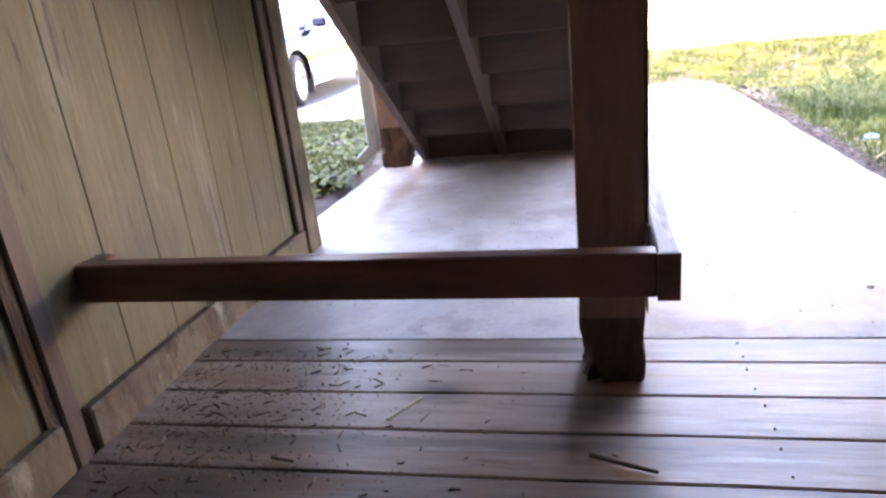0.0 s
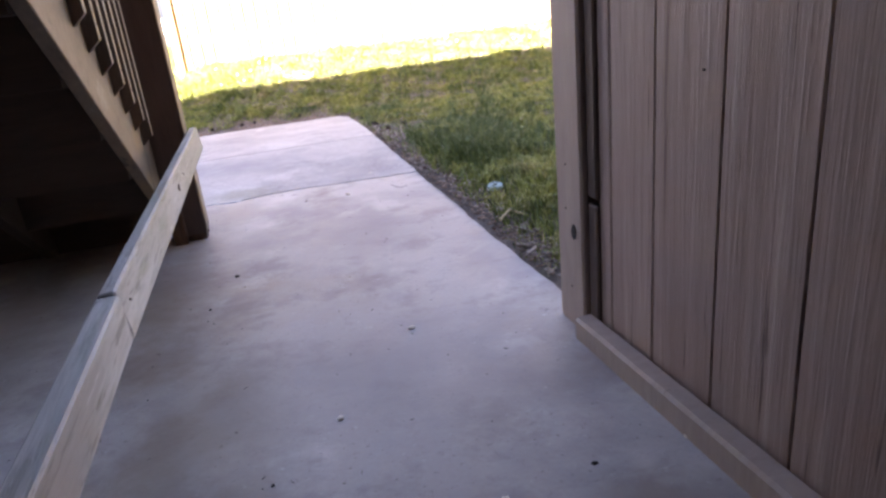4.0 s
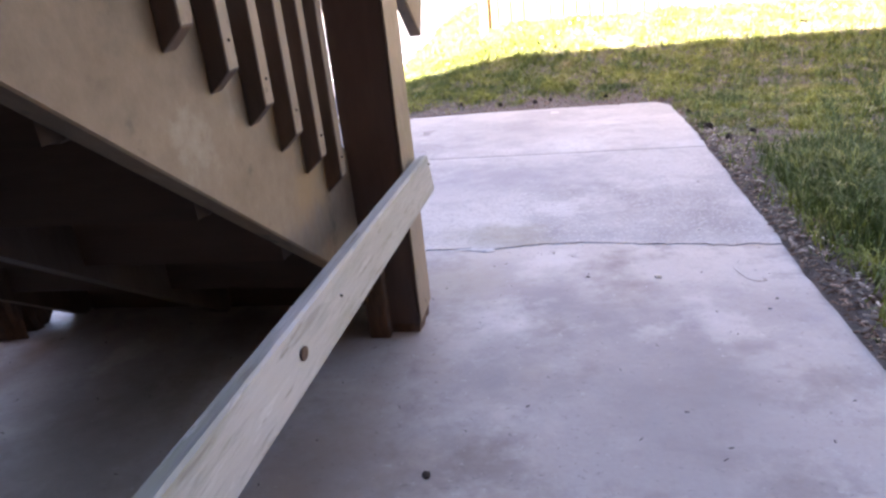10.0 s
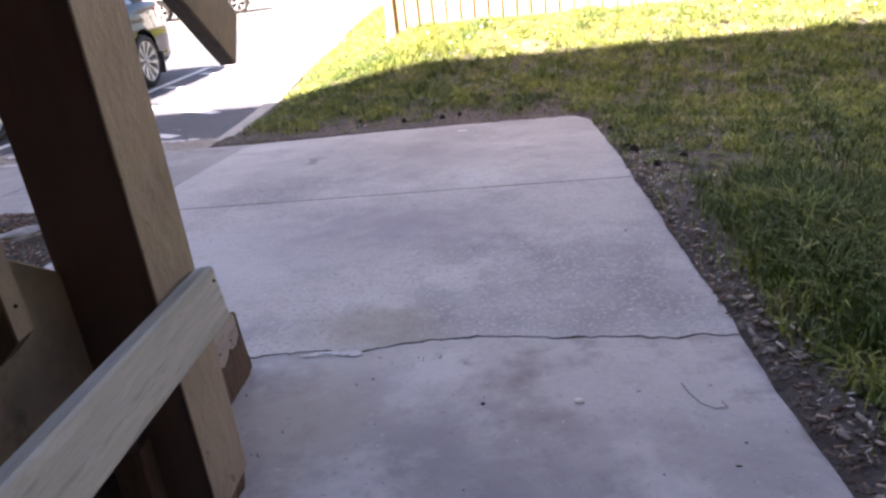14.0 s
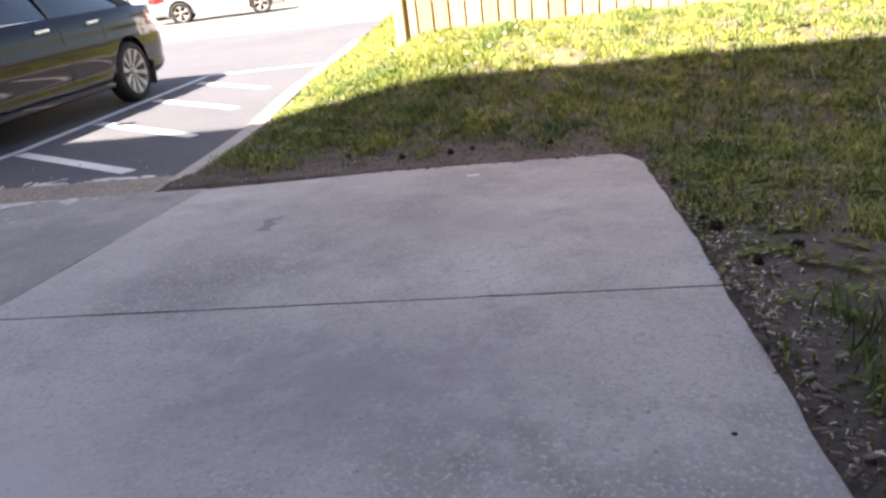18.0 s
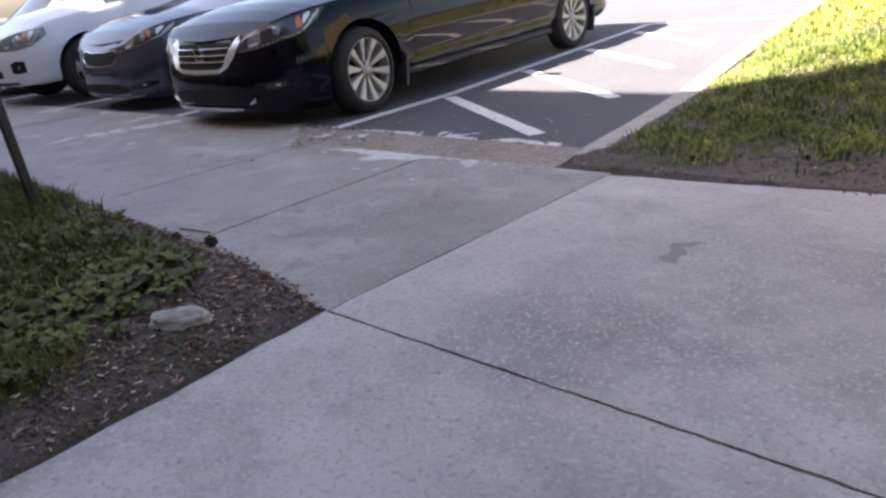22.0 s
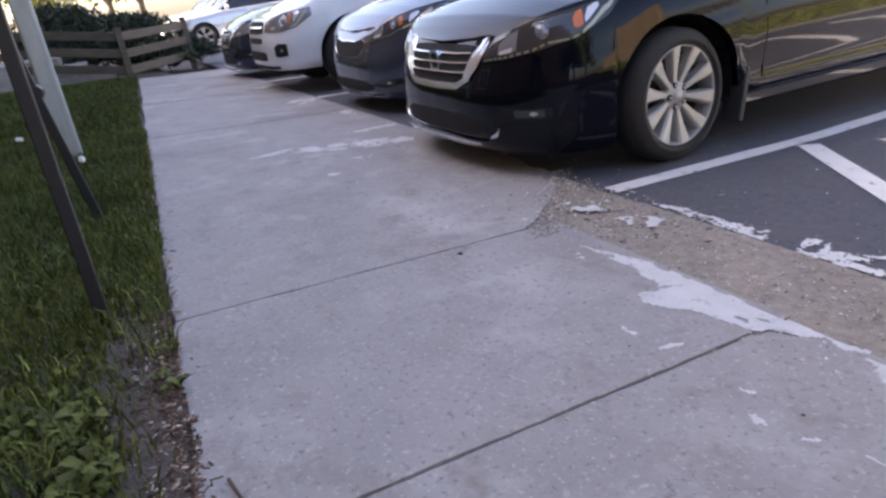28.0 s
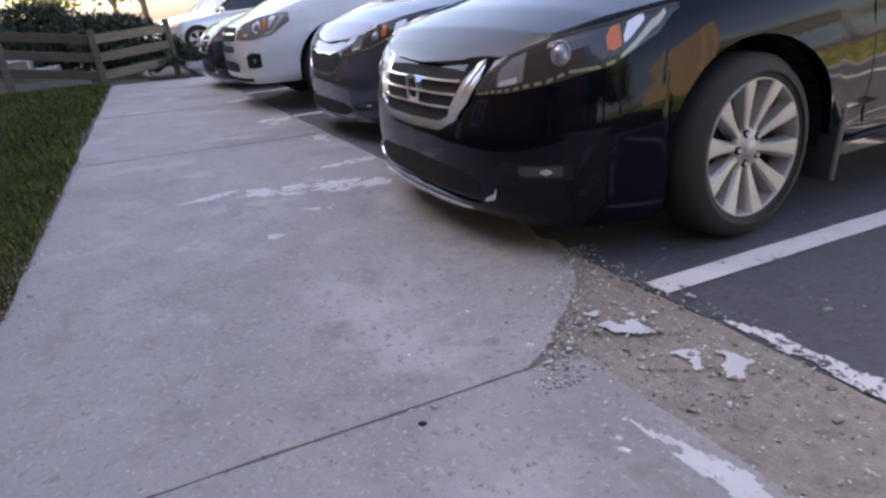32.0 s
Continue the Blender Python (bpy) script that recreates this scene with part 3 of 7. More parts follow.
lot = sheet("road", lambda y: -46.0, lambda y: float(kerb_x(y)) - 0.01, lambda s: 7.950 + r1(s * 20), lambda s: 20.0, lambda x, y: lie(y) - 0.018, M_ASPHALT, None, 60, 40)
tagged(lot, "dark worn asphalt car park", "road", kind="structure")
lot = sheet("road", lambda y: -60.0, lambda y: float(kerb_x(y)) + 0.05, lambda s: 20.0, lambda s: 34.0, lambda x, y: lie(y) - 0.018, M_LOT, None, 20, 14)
tagged(lot, "faded far asphalt of the car park, sun brightness put into its colour", "road", kind="structure")

kerbs = empty("kerb", "worn flush concrete kerb beside the grass", "kerb", kind="structure")
for k in range(4):
    a, b = 7.80 + 1.9 * k, 7.80 + 1.9 * (k + 1) - 0.012
    sheet("kerb_stone", lambda y: float(kerb_x(y)) - 0.002, lambda y: float(kerb_x(y)) + 0.14 + 0.3 * r4(y), (lambda a: lambda s: a)(a), (lambda b: lambda s: b)(b), lambda x, y: lie(y) - 0.006 + 0.06 * float(step(8.4, 11, y)), M_KERB, kerbs, 4, 12, 0.2)

# painted lines of the access aisle
def stripe(a, b, width=0.10):
    a, b = Vector((*a, 0)), Vector((*b, 0))
    d = (b - a).normalized()
    s = Vector((-d.y, d.x, 0)) * width / 2
    bm = bmesh.new()
    n = max(2, int((b - a).length / 0.15))
    rows = []
    for i in range(n + 1):
        p = a.lerp(b, i / n)
        w = 1 + 0.10 * noise.noise((p.x * 6, p.y * 6, 0))
        rows.append([bm.verts.new((q.x, q.y, float(lie(q.y)) - 0.0135)) for q in (p - s * w, p + s * w)])
    for i in range(n):
        bm.faces.new((rows[i][0], rows[i + 1][0], rows[i + 1][1], rows[i][1]))
    bmesh.ops.recalc_face_normals(bm, faces=bm.faces)
    if bm.faces[:] and bm.faces[:][0].normal.z < 0:
        bmesh.ops.reverse_faces(bm, faces=bm.faces)
    return tagged(part("road_marking", bm, M_STRIPE), "worn white painted parking line on asphalt", "road marking", "parking lines", "structure")


stripe((-3.365, 7.965), (-3.45, 13.2), 0.10)
for k in range(4):
    stripe((-3.30, 9.15 + 1.13 * k), (-1.80 - 0.09 * k, 8.16 + 1.13 * k), 0.11)
for x in (-5.55, -8.0, -10.3, -12.7):
    stripe((x, 7.98), (x - 0.05, 12.6), 0.10)
stripe((-3.45, 13.2), (-1.85, 13.3), 0.10)
# broken paint along the gutter and on the sidewalk edge
def splash(points, z_up=0.003, seed=0, cell=0.011, wear=-0.12):
    """What is left of a coat of paint inside an outline: small ragged cells, with worn gaps."""
    n = len(points)
    xs, ys = [p[0] for p in points], [p[1] for p in points]

    def inside(x, y):
        c = False
        for k in range(n):
            (xa, ya), (xb, yb) = points[k], points[k - 1]
            if (ya > y) != (yb > y) and x < (xb - xa) * (y - ya) / (yb - ya) + xa:
                c = not c
        return c

    bm = bmesh.new()
    grid = {}

    def vert(i, k):
        if (i, k) not in grid:
            x, y = min(xs) - 0.02 + i * cell, min(ys) - 0.02 + k * cell
            x += cell * 0.5 * noise.noise((x * 61, y * 61, seed))
            y += cell * 0.5 * noise.noise((x * 61, y * 61, seed + 9))
            low = sunk(sum(x < v for v in JOINTS[1:])) if z_up > 0 and y < 7.9 and x < -1.04 else 0.0
            grid[i, k] = bm.verts.new((x, y, float(lie(y)) + z_up - low))
        return grid[i, k]

    for i in range(int((max(xs) - min(xs) + 0.04) / cell) + 1):
        for k in range(int((max(ys) - min(ys) + 0.04) / cell) + 1):
            x, y = min(xs) - 0.02 + (i + 0.5) * cell, min(ys) - 0.02 + (k + 0.5) * cell
            w = noise.noise((x * 9, y * 9, seed)) + 0.6 * noise.noise((x * 27, y * 27, seed + 3))
            u, v = x + 0.02 * noise.noise((x * 14, y * 14, seed + 5)), y + 0.02 * noise.noise((x * 14, y * 14, seed + 7))
            if inside(u, v) and w > wear:
                bm.faces.new((vert(i, k), vert(i + 1, k), vert(i + 1, k + 1), vert(i, k + 1)))
    return tagged(part("paint_patch", bm, M_FLAKE if z_up > 0 else M_FLAKEROAD), "flaking white paint left on the concrete", "road marking", "paint remnants", "structure")


PATCHES = (((-2.88, 7.42), (-2.66, 7.50), (-2.46, 7.51), (-2.30, 7.51), (-2.15, 7.51), (-1.95, 7.51), (-2.02, 7.46), (-2.09, 7.41), (-2.26, 7.35), (-2.38, 7.29), (-2.42, 7.32), (-2.42, 7.39), (-2.54, 7.43), (-2.70, 7.44)),
           ((-5.37, 6.74), (-5.50, 7.02), (-5.42, 7.29), (-5.43, 7.5), (-5.25, 7.82), (-5.12, 7.78), (-5.14, 7.51), (-5.26, 7.2), (-5.38, 6.94)),
           ((-6.76, 7.74), (-6.83, 7.92), (-6.63, 7.93), (-6.51, 7.87)),
           ((-5.73, 7.51), (-5.80, 7.71), (-5.84, 7.92), (-5.73, 7.92), (-5.70, 7.69)),
           ((-4.64, 7.0), (-4.63, 7.07), (-4.57, 7.12), (-4.55, 7.05)),
           ((-4.92, 7.27), (-4.90, 7.40), (-4.83, 7.36)),
           ((-9.65, 7.65), (-9.79, 7.90), (-9.5, 7.89), (-9.38, 7.66)),
           ((-7.9, 7.62), (-8.0, 7.9), (-7.7, 7.92), (-7.6, 7.7)),
           ((-1.98, 7.50), (-1.80, 7.48), (-1.55, 7.46), (-1.56, 7.50), (-1.8, 7.54)),
           ((-3.36, 7.62), (-3.18, 7.66), (-3.12, 7.74), (-3.3, 7.78)),
           ((-3.02, 7.72), (-2.97, 7.81), (-2.88, 7.85), (-2.85, 7.75), (-2.89, 7.69)),
           ((-1.82, 7.41), (-1.80, 7.50), (-1.73, 7.51), (-1.70, 7.40)))
for k, pts in enumerate(PATCHES):
    splash(pts, 0.0012, k, 0.009, -0.62 if k == 0 else -0.12)
for k, pts in enumerate((((-3.10, 7.955), (-2.80, 7.96), (-2.53, 7.95), (-2.58, 8.03), (-2.80, 8.015), (-3.02, 8.01)),
                         ((-2.47, 8.07), (-2.38, 8.09), (-2.35, 8.02), (-2.16, 8.13), (-2.27, 7.99), (-2.12, 8.00), (-2.08, 7.945), (-2.40, 7.945)),
                         ((-2.02, 7.945), (-2.0, 7.99), (-1.90, 8.04), (-1.55, 8.02), (-1.5, 7.945)))):
    splash(pts, -0.0145, k + 20, 0.010, -0.34)

srng = random.Random(5)
for k in range(11):
    x, y, a, ln = srng.uniform(-2.3, -1.55), srng.uniform(7.05, 7.44), srng.uniform(-0.6, 1.3), srng.uniform(0.03, 0.08)
    c, d = math.cos(a) * ln, math.sin(a) * ln
    splash(((x, y), (x + c, y + d), (x + c - d * 0.22, y + d + c * 0.22), (x - d * 0.2, y + c * 0.2)), 0.0012, k + 60, 0.006, 0.02)

# ---- deck ----
deck = empty("deck", "weathered brown wooden deck boards, littered by the wall", "deck", kind="structure")
edges = [1.545, 1.435] + [1.435 - 0.138 * k for k in range(1, 24)]
# Solid black block below the boards, standing in for the shade in the gaps.
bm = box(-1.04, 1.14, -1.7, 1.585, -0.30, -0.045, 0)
part("gap_shade_block", bm, M_DARK, deck)


def board(y0, y1, x0, x1, seed):
    """A deck board with worn, slightly cupped top and rounded edges."""
    bm = bmesh.new()
    n = 12
    rows = []
    for i in range(n + 1):
        x = x0 + (x1 - x0) * i / n
        w = 0.002 * noise.noise((x * 3, seed, 0))
        h = 0.0015 * noise.noise((x * 2, seed, 5))
        rows.append([bm.verts.new(p) for p in ((x, y0 + w, -0.045), (x, y0 + w, -0.015 + h), (x, y0 + 0.003 + w, -0.012 + h), (x, y1 - 0.003 + w, -0.012 + h), (x, y1 + w, -0.015 + h), (x, y1 + w, -0.045))])
    for i in range(n):
        for k in range(5):
            bm.faces.new((rows[i][k], rows[i + 1][k], rows[i + 1][k + 1], rows[i][k + 1]))
    for r, s in ((rows[0], 1), (rows[n], -1)):
        bm.faces.new(r[::s])
    bmesh.ops.recalc_face_normals(bm, faces=bm.faces)
    return bm


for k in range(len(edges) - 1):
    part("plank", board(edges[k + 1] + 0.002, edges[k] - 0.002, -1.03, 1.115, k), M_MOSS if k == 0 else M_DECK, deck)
nailme = bpy.data.meshes.new("nail_head")
bmn = bmesh.new()
bmesh.ops.create_cone(bmn, cap_ends=True, segments=8, radius1=0.0026, radius2=0.0022, depth=0.003)
bmn.to_mesh(nailme)
bmn.free()
nailme.materials.append(M_NAIL)
for k in range(0, 12):
    for x in (-0.62, 0.33, 0.95):
        for o in (0.028, 0.105):
            share("nail_head", nailme, deck, pose(x + 0.012 * noise.noise((k, x, 0)), edges[k + 1] + o * (0.8 if k == 0 else 1), -0.0105))

# ---- walls of the passage: boarded siding, corner boards, kick boards ----
def siding(name, x, side, stops, y_end, z0, z1, m_board, m_trim, label, trims, y_back, gap=0.002):
    """A boarded wall in the plane x that faces along side; stops: the grooves."""
    w = empty(name, label, "wall", kind="structure")
    back = x - side * 0.10
    part("core", box(min(back, x - side * 0.018), max(back, x - side * 0.018), y_back, y_end - 0.002, z0 - 0.3, z1, 0), m_board, w)
    ys = [y_back] + sorted(stops) + [y_end]
    for a, b in zip(ys, ys[1:]):
        part("board", box(min(x, x - side * 0.016), max(x, x - side * 0.016), a + gap, b - gap, z0, z1, 0.0018), m_board, w)
    for a, b, thick in trims:
        part("trim_board", box(min(x, x + side * thick), max(x, x + side * thick), a, b, z0, z1, 0.005), m_trim, w)
    return w


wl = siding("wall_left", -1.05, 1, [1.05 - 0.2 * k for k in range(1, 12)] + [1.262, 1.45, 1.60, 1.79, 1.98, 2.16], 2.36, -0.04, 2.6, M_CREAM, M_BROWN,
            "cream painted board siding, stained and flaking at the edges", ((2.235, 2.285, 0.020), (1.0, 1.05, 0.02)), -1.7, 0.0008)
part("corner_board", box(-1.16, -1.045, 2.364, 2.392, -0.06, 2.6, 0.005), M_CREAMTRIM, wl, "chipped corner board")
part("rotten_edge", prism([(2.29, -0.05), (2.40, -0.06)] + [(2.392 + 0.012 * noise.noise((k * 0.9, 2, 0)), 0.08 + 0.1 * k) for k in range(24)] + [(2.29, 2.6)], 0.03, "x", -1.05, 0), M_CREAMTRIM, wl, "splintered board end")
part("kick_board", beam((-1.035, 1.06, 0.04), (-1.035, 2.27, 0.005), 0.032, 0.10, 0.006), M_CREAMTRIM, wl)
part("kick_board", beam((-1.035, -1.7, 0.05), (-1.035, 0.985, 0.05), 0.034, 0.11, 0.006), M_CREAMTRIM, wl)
part("gap_strip", box(-1.049, -1.040, 0.968, 0.998, 0.0, 2.6, 0), M_ROT, wl)

wr = siding("wall_right", 1.15, -1, [1.51, 1.70, 1.90, 2.095, 2.262] + [1.31 - 0.2 * k for k in range(0, 15)], 2.315, -0.07, 2.6, M_TAUPE, M_TRIM,
            "taupe painted grooved board siding with deep wood grain", ((1.42, 1.478, 0.03),), -1.7)
part("corner_board", box(1.126, 1.148, 2.358, 2.493, -0.075, 2.6, 0.006), M_TRIM, wr, "peeling corner board")
part("corner_board", box(1.148, 1.26, 2.465, 2.491, -0.075, 2.6, 0.006), M_TRIM, wr)
# Dark brown here puts the shade of the recess into the batten's colour.
part("batten", box(1.140, 1.16, 2.312, 2.354, 0.30, 2.6, 0.004), M_BROWN, wr, "recessed batten with its shade painted dark brown")
part("batten", box(1.140, 1.16, 2.312, 2.354, -0.07, 0.285, 0.004), M_BROWN, wr)
part("kick_board", beam((1.121, 1.535, 0.005), (1.121, 2.352, -0.034), 0.050, 0.070, 0.007), M_TRIM, wr)
part("kick_board", beam((1.121, -1.7, 0.03), (1.121, 1.46, 0.03), 0.048, 0.075, 0.006), M_TRIM, wr)
for y, z in ((2.44, 0.25), (2.435, 0.36), (2.45, 0.8), (1.46, 0.30), (1.46, 0.19), (1.95, 0.62), (1.5, 0.52), (2.42, 0.05), (1.60, 0.03), (2.0, 0.0)):
    share("nail_head", nailme, wr, pose(1.1255 if y > 2.3 else 1.119 if y < 1.5 else 1.1485, y, z, 0, 90, 0))
part("knot_hole", prism([(2.40 + 0.012 * math.cos(a), 0.20 + 0.02 * math.sin(a)) for a in [k * 0.8 for k in range(8)]], 0.003, "x", 1.1240), M_DARK, wr)

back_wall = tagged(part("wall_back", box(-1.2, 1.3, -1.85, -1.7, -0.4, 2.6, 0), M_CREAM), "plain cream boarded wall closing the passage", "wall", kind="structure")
ceiling = tagged(part("ceiling", box(-1.2, 1.3, -1.85, 2.52, 2.6, 2.75, 0), M_TREAD), "brown boarded underside of the upper landing", "ceiling", kind="structure")

# ---- the building that shades the walk ----
# Third storey and far west end are unseen, added to block sky and sun.
building = empty("apartment_building", "tan three-storey apartment building with a shingled roof, unseen top storey added", "building")
part("wall", box(-24, -1.162, 1.9, 2.36, -0.6, 8.3, 0), M_TANWALL, building)
part("wall", box(1.262, 16, 1.9, 2.5, -0.6, 8.3, 0), M_TANWALL, building)
part("upper_wall", box(-1.158, 1.258, 1.9, 2.5, 2.76, 8.3, 0), M_TANWALL, building)
part("wall", box(-24, 16, -8, -7.8, -0.6, 8.3, 0), M_TANWALL, building)
part("wall", box(-24.2, -24, -8, 2.4, -0.6, 8.3, 0), M_TANWALL, building)
part("wall", box(16, 16.2, -8, 2.5, -0.6, 8.3, 0), M_TANWALL, building)
part("roof", prism([(-8.5, 8.3), (2.88, 8.3), (2.88, 8.60), (-2.8, 11.1), (-8.5, 8.60)], 41.0, "x", -24.5), M_ROOF, building)
M_PANE = plain("window_glass", (0.05, 0.06, 0.07), 0.05)
for z in (0.6, 3.4, 6.2):
    for x in (-14, -11, -8.2, 5.6, 8.4, 11.5):
        w = part("window", box(x - 0.65, x + 0.65, 2.36 if x < 0 else 2.5, (2.36 if x < 0 else 2.5) + 0.05, z, z + 1.3, 0.01), M_WHITE, building, "white framed window")
        for o in (-0.3, 0.3):
            part("pane", box(x + o - 0.26, x + o + 0.26, 2.40 if x < 0 else 2.54, (2.40 if x < 0 else 2.54) + 0.015, z + 0.08, z + 1.22, 0), M_PANE, w)

# Paler tones for the +x sides: the daylight on them is put into the colour.
M_FACE = mat("beige_lit_side", (0.215, 0.160, 0.108), (0.325, 0.250, 0.175), 0.65, 5, (1.2, 1.2, 0.8), 0.9, 22, spots=(((0.15, 0.105, 0.068), 6, 0.58, 0.72), ((0.225, 0.19, 0.085), 2.5, 0.52, 0.70), ((0.10, 0.07, 0.05), 28, 0.64, 0.69)), depth=0.010)
M_FACE_MOSSY = mat("mossy_lit_side", (0.36, 0.29, 0.18), (0.54, 0.455, 0.31), 0.65, 6, (1.5, 1.5, 0.4), 0.8, 40, spots=(((0.18, 0.12, 0.08), 4, 0.62, 0.74), ((0.34, 0.32, 0.11), 2.0, 0.50, 0.66), ((0.62, 0.55, 0.42), 5, 0.60, 0.72)), depth=0.008)
# ---- posts and guard rails ----
def worn_post(name, x0, x1, y0, y1, z0, z1, seed, label, bite=0.012, foot=0.16, paint=M_POST):
    """A heavy square post with a splintered, eaten foot."""
    thing = empty(name, label, "post", m=pose((x0 + x1) / 2, (y0 + y1) / 2, z0))
    hx, hy = (x1 - x0) / 2, (y1 - y0) / 2
    for nm, a, b, material in (("shaft", foot, z1 - z0, paint), ("foot", 0.0, foot, M_ROT)):
        bm = bmesh.new()
        rings = []
        k = 14 if nm == "foot" else 18
        for j in range(k + 1):
            f = j / k
            z = a + (b - a) * f
            ring = []
            for s in range(24):
                t = s / 24 * 4
                side, u = int(t), (t - int(t)) * 2 - 1
                px, py = ((u, -1), (1, u), (-u, 1), (-1, -u))[side]
                c = 0.97 if abs(u) > 0.99 else 1.0
                eat = bite * max(0.0, noise.noise((px * 2 + seed, py * 2, z * 9)) + 0.25) * (1.0 if nm == "foot" else 0.14) * (1.2 - 0.7 * f if nm == "foot" else 1)
                ring.append(bm.verts.new((px * (hx * c - eat), py * (hy * c - eat), z)))
            rings.append(ring)
        for j in range(k):
            for s in range(24):
                q = (s + 1) % 24
                bm.faces.new((rings[j][s], rings[j][q], rings[j + 1][q], rings[j + 1][s]))
        bm.faces.new(rings[0][::-1])
        bm.faces.new(rings[k])
        part(nm, bm, material, thing, "splintered rotten foot" if nm == "foot" else "")
    return thing


post1 = worn_post("support_post", -0.026, 0.112, 1.338, 1.476, -0.012, 2.6, 1.0, "brown square wooden post with a rotten foot on deck boards", 0.03)
# Thin added sheet: mossy, and pale to paint the light on this side.
part("lit_side", box(0.0695, 0.0735, -0.067, 0.067, 0.17, 2.61, 0.0015), M_FACE_MOSSY, post1, "mossy beige side with its lit tone painted in")
# The darker brown of the shaft stands for its shaded faces.
post2 = worn_post("newel_post", 0.022, 0.160, 3.88, 4.012, -0.125, 1.35, 4.0, "dark brown square newel post at the foot of the stair", 0.006, 0.03, M_BROWN)
part("bracket", box(-0.062, -0.008, -0.098, -0.060, 0.0, 0.21, 0.003), M_ROT, post2, "dark rotten block against the post foot")
# Thin added sheet that paints the light on the newel's +x side.
part("lit_side", box(0.0695, 0.0735, -0.069, 0.068, 0.035, 1.475, 0.0015), M_FACE, post2, "beige side with its lit tone painted in")
worn_post("newel_post", -1.17, -1.0, 3.83, 3.98, -0.125, 1.35, 7.0, "brown square newel post with a dark rotten foot", 0.05, 0.24)

spout = empty("downspout", "white metal downspout with a bent foot", "downspout", m=pose(-1.225, 3.90, -0.12))
part("pipe", box(-0.035, 0.035, -0.03, 0.03, 0.10, 1.5, 0.01), M_WHITEPOST, spout)
part("elbow", beam((0.0, 0, 0.12), (-0.10, 0.0, 0.035), 0.06, 0.065, 0.01, (0, 1, 0)), M_WHITEPOST, spout)
rail = empty("guard_rail", "dark brown stained timber guard rail across the passage", "rail", m=pose(-1.05, 1.185, 0.28))
part("board", beam((0.0, 0, 0.045), (1.1655, 0, 0.038), 0.038, 0.085, 0.003), M_BROWNX, rail)
part("block", box(0.0, 0.05, 0.02, 0.06, -0.002, 0.085, 0.004), M_BROWNX, rail)
rail = empty("guard_rail", "weathered grey timber guard rail along the walk", "rail", m=pose(0.131, 1.166, 0.28))
part("board", beam((0.004, 0.0, 0.036), (0.022, 0.985, 0.032), 0.040, 0.091, 0.004), M_GREYWOOD, rail)
part("board", beam((0.024, 0.989, 0.034), (0.061, 2.832, -0.003), 0.031, 0.095, 0.004, (-0.12, 0, 1)), M_GREYWOOD, rail)
part("end_block", box(-0.0150, 0.0245, -0.0035, -0.0005, -0.0095, 0.0815, 0), M_BROWNX, rail, "brown stained board end")
part("joint_shim", box(0.004, 0.039, 0.9855, 0.9885, -0.010, 0.074, 0), M_ROT, rail)
part("spacer", box(-0.02, 0.002, 0.16, 0.30, -0.005, 0.075, 0.002), M_GREYWOOD, rail)
for y, z in ((0.2, 0.055), (0.23, 0.02), (0.93, 0.03), (1.05, 0.04), (2.1, 0.02), (2.812, 0.027), (2.768, -0.018)):
    share("nail_head", nailme, rail, pose(0.0202 + 0.02 * y, y, z, 0, 90, 0))
part("knot", prism([(1.93 + 0.012 * math.cos(a), 0.018 + 0.010 * math.sin(a)) for a in [k * 0.7 for k in range(9)]], 0.0025, "x", 0.0588), M_ROT, rail, "dark knot")

# ---- the stair that climbs over the walk ----
RUN, RISE, FOOT_Y, FOOT_Z = 0.2680, 0.1887, 4.10, -0.13
stair = empty("stair", "open brown wooden stair with weathered stringers and square balusters", "stair", m=pose(-0.5, FOOT_Y, FOOT_Z))
slope = RISE / RUN
TOP_N = 13
for k, x in enumerate((0.49, 0.0, -0.475)):
    drop = 0.344
    low = 0.055 if k else 0.0
    pts = [(-low / slope, 0.0), (-TOP_N * RUN, TOP_N * RUN * slope - low), (-TOP_N * RUN, TOP_N * RUN * slope + drop)]
    if k == 0:
        pts += [(-0.20, 0.20 * slope + drop + 0.015), (0.300, drop + 0.025 - 0.300 * slope), (0.304, 0.06), (0.306, -0.012)]
    else:
        for j in range(TOP_N - 1, -1, -1):
            pts += [(-(j + 1) * RUN + 0.26, (j + 1) * RISE), (-(j + 1) * RUN + 0.26, j * RISE + 0.01)]
    part("stringer", prism(pts, 0.04, "x", x, 0.0 if k else 0.003), M_BALUSTER if k else M_STRINGER, stair, "" if k else "tan weathered outer stringer")
for j in range(TOP_N):
    y = -j * RUN
    z = (j + 1) * RISE
    part("riser", box(-0.432, 0.488, y - 0.045, y - 0.010, z - RISE + (0.005 if j else 0.0), z + 0.003, 0.0), M_TREAD, stair)
    for near, back in ((0.092, -0.045), (-0.045, -0.284)):
        part("tread", box(-0.432, 0.488, y + back, y + near, z, z + 0.036, 0.003), M_TREAD, stair)
part("end_board", prism([(0.309, -0.014), (0.308, 0.06), (0.304, 0.158), (0.313, 0.153), (0.322, 0.075), (0.336, 0.0), (0.336, -0.014)], 0.044, "x", 0.488, 0.002), M_ROT, stair, "dark rotten stringer end")
part("rot_patch", prism([(0.09, -0.02), (0.309, -0.018), (0.310, 0.085), (0.296, 0.098), (0.278, 0.086), (0.255, 0.088), (0.236, 0.100), (0.215, 0.084), (0.19, 0.080), (0.165, 0.094), (0.15, 0.098), (0.13, 0.084), (0.112, 0.090), (0.098, 0.06)], 0.0035, "x", 0.5315), M_ROT, stair)
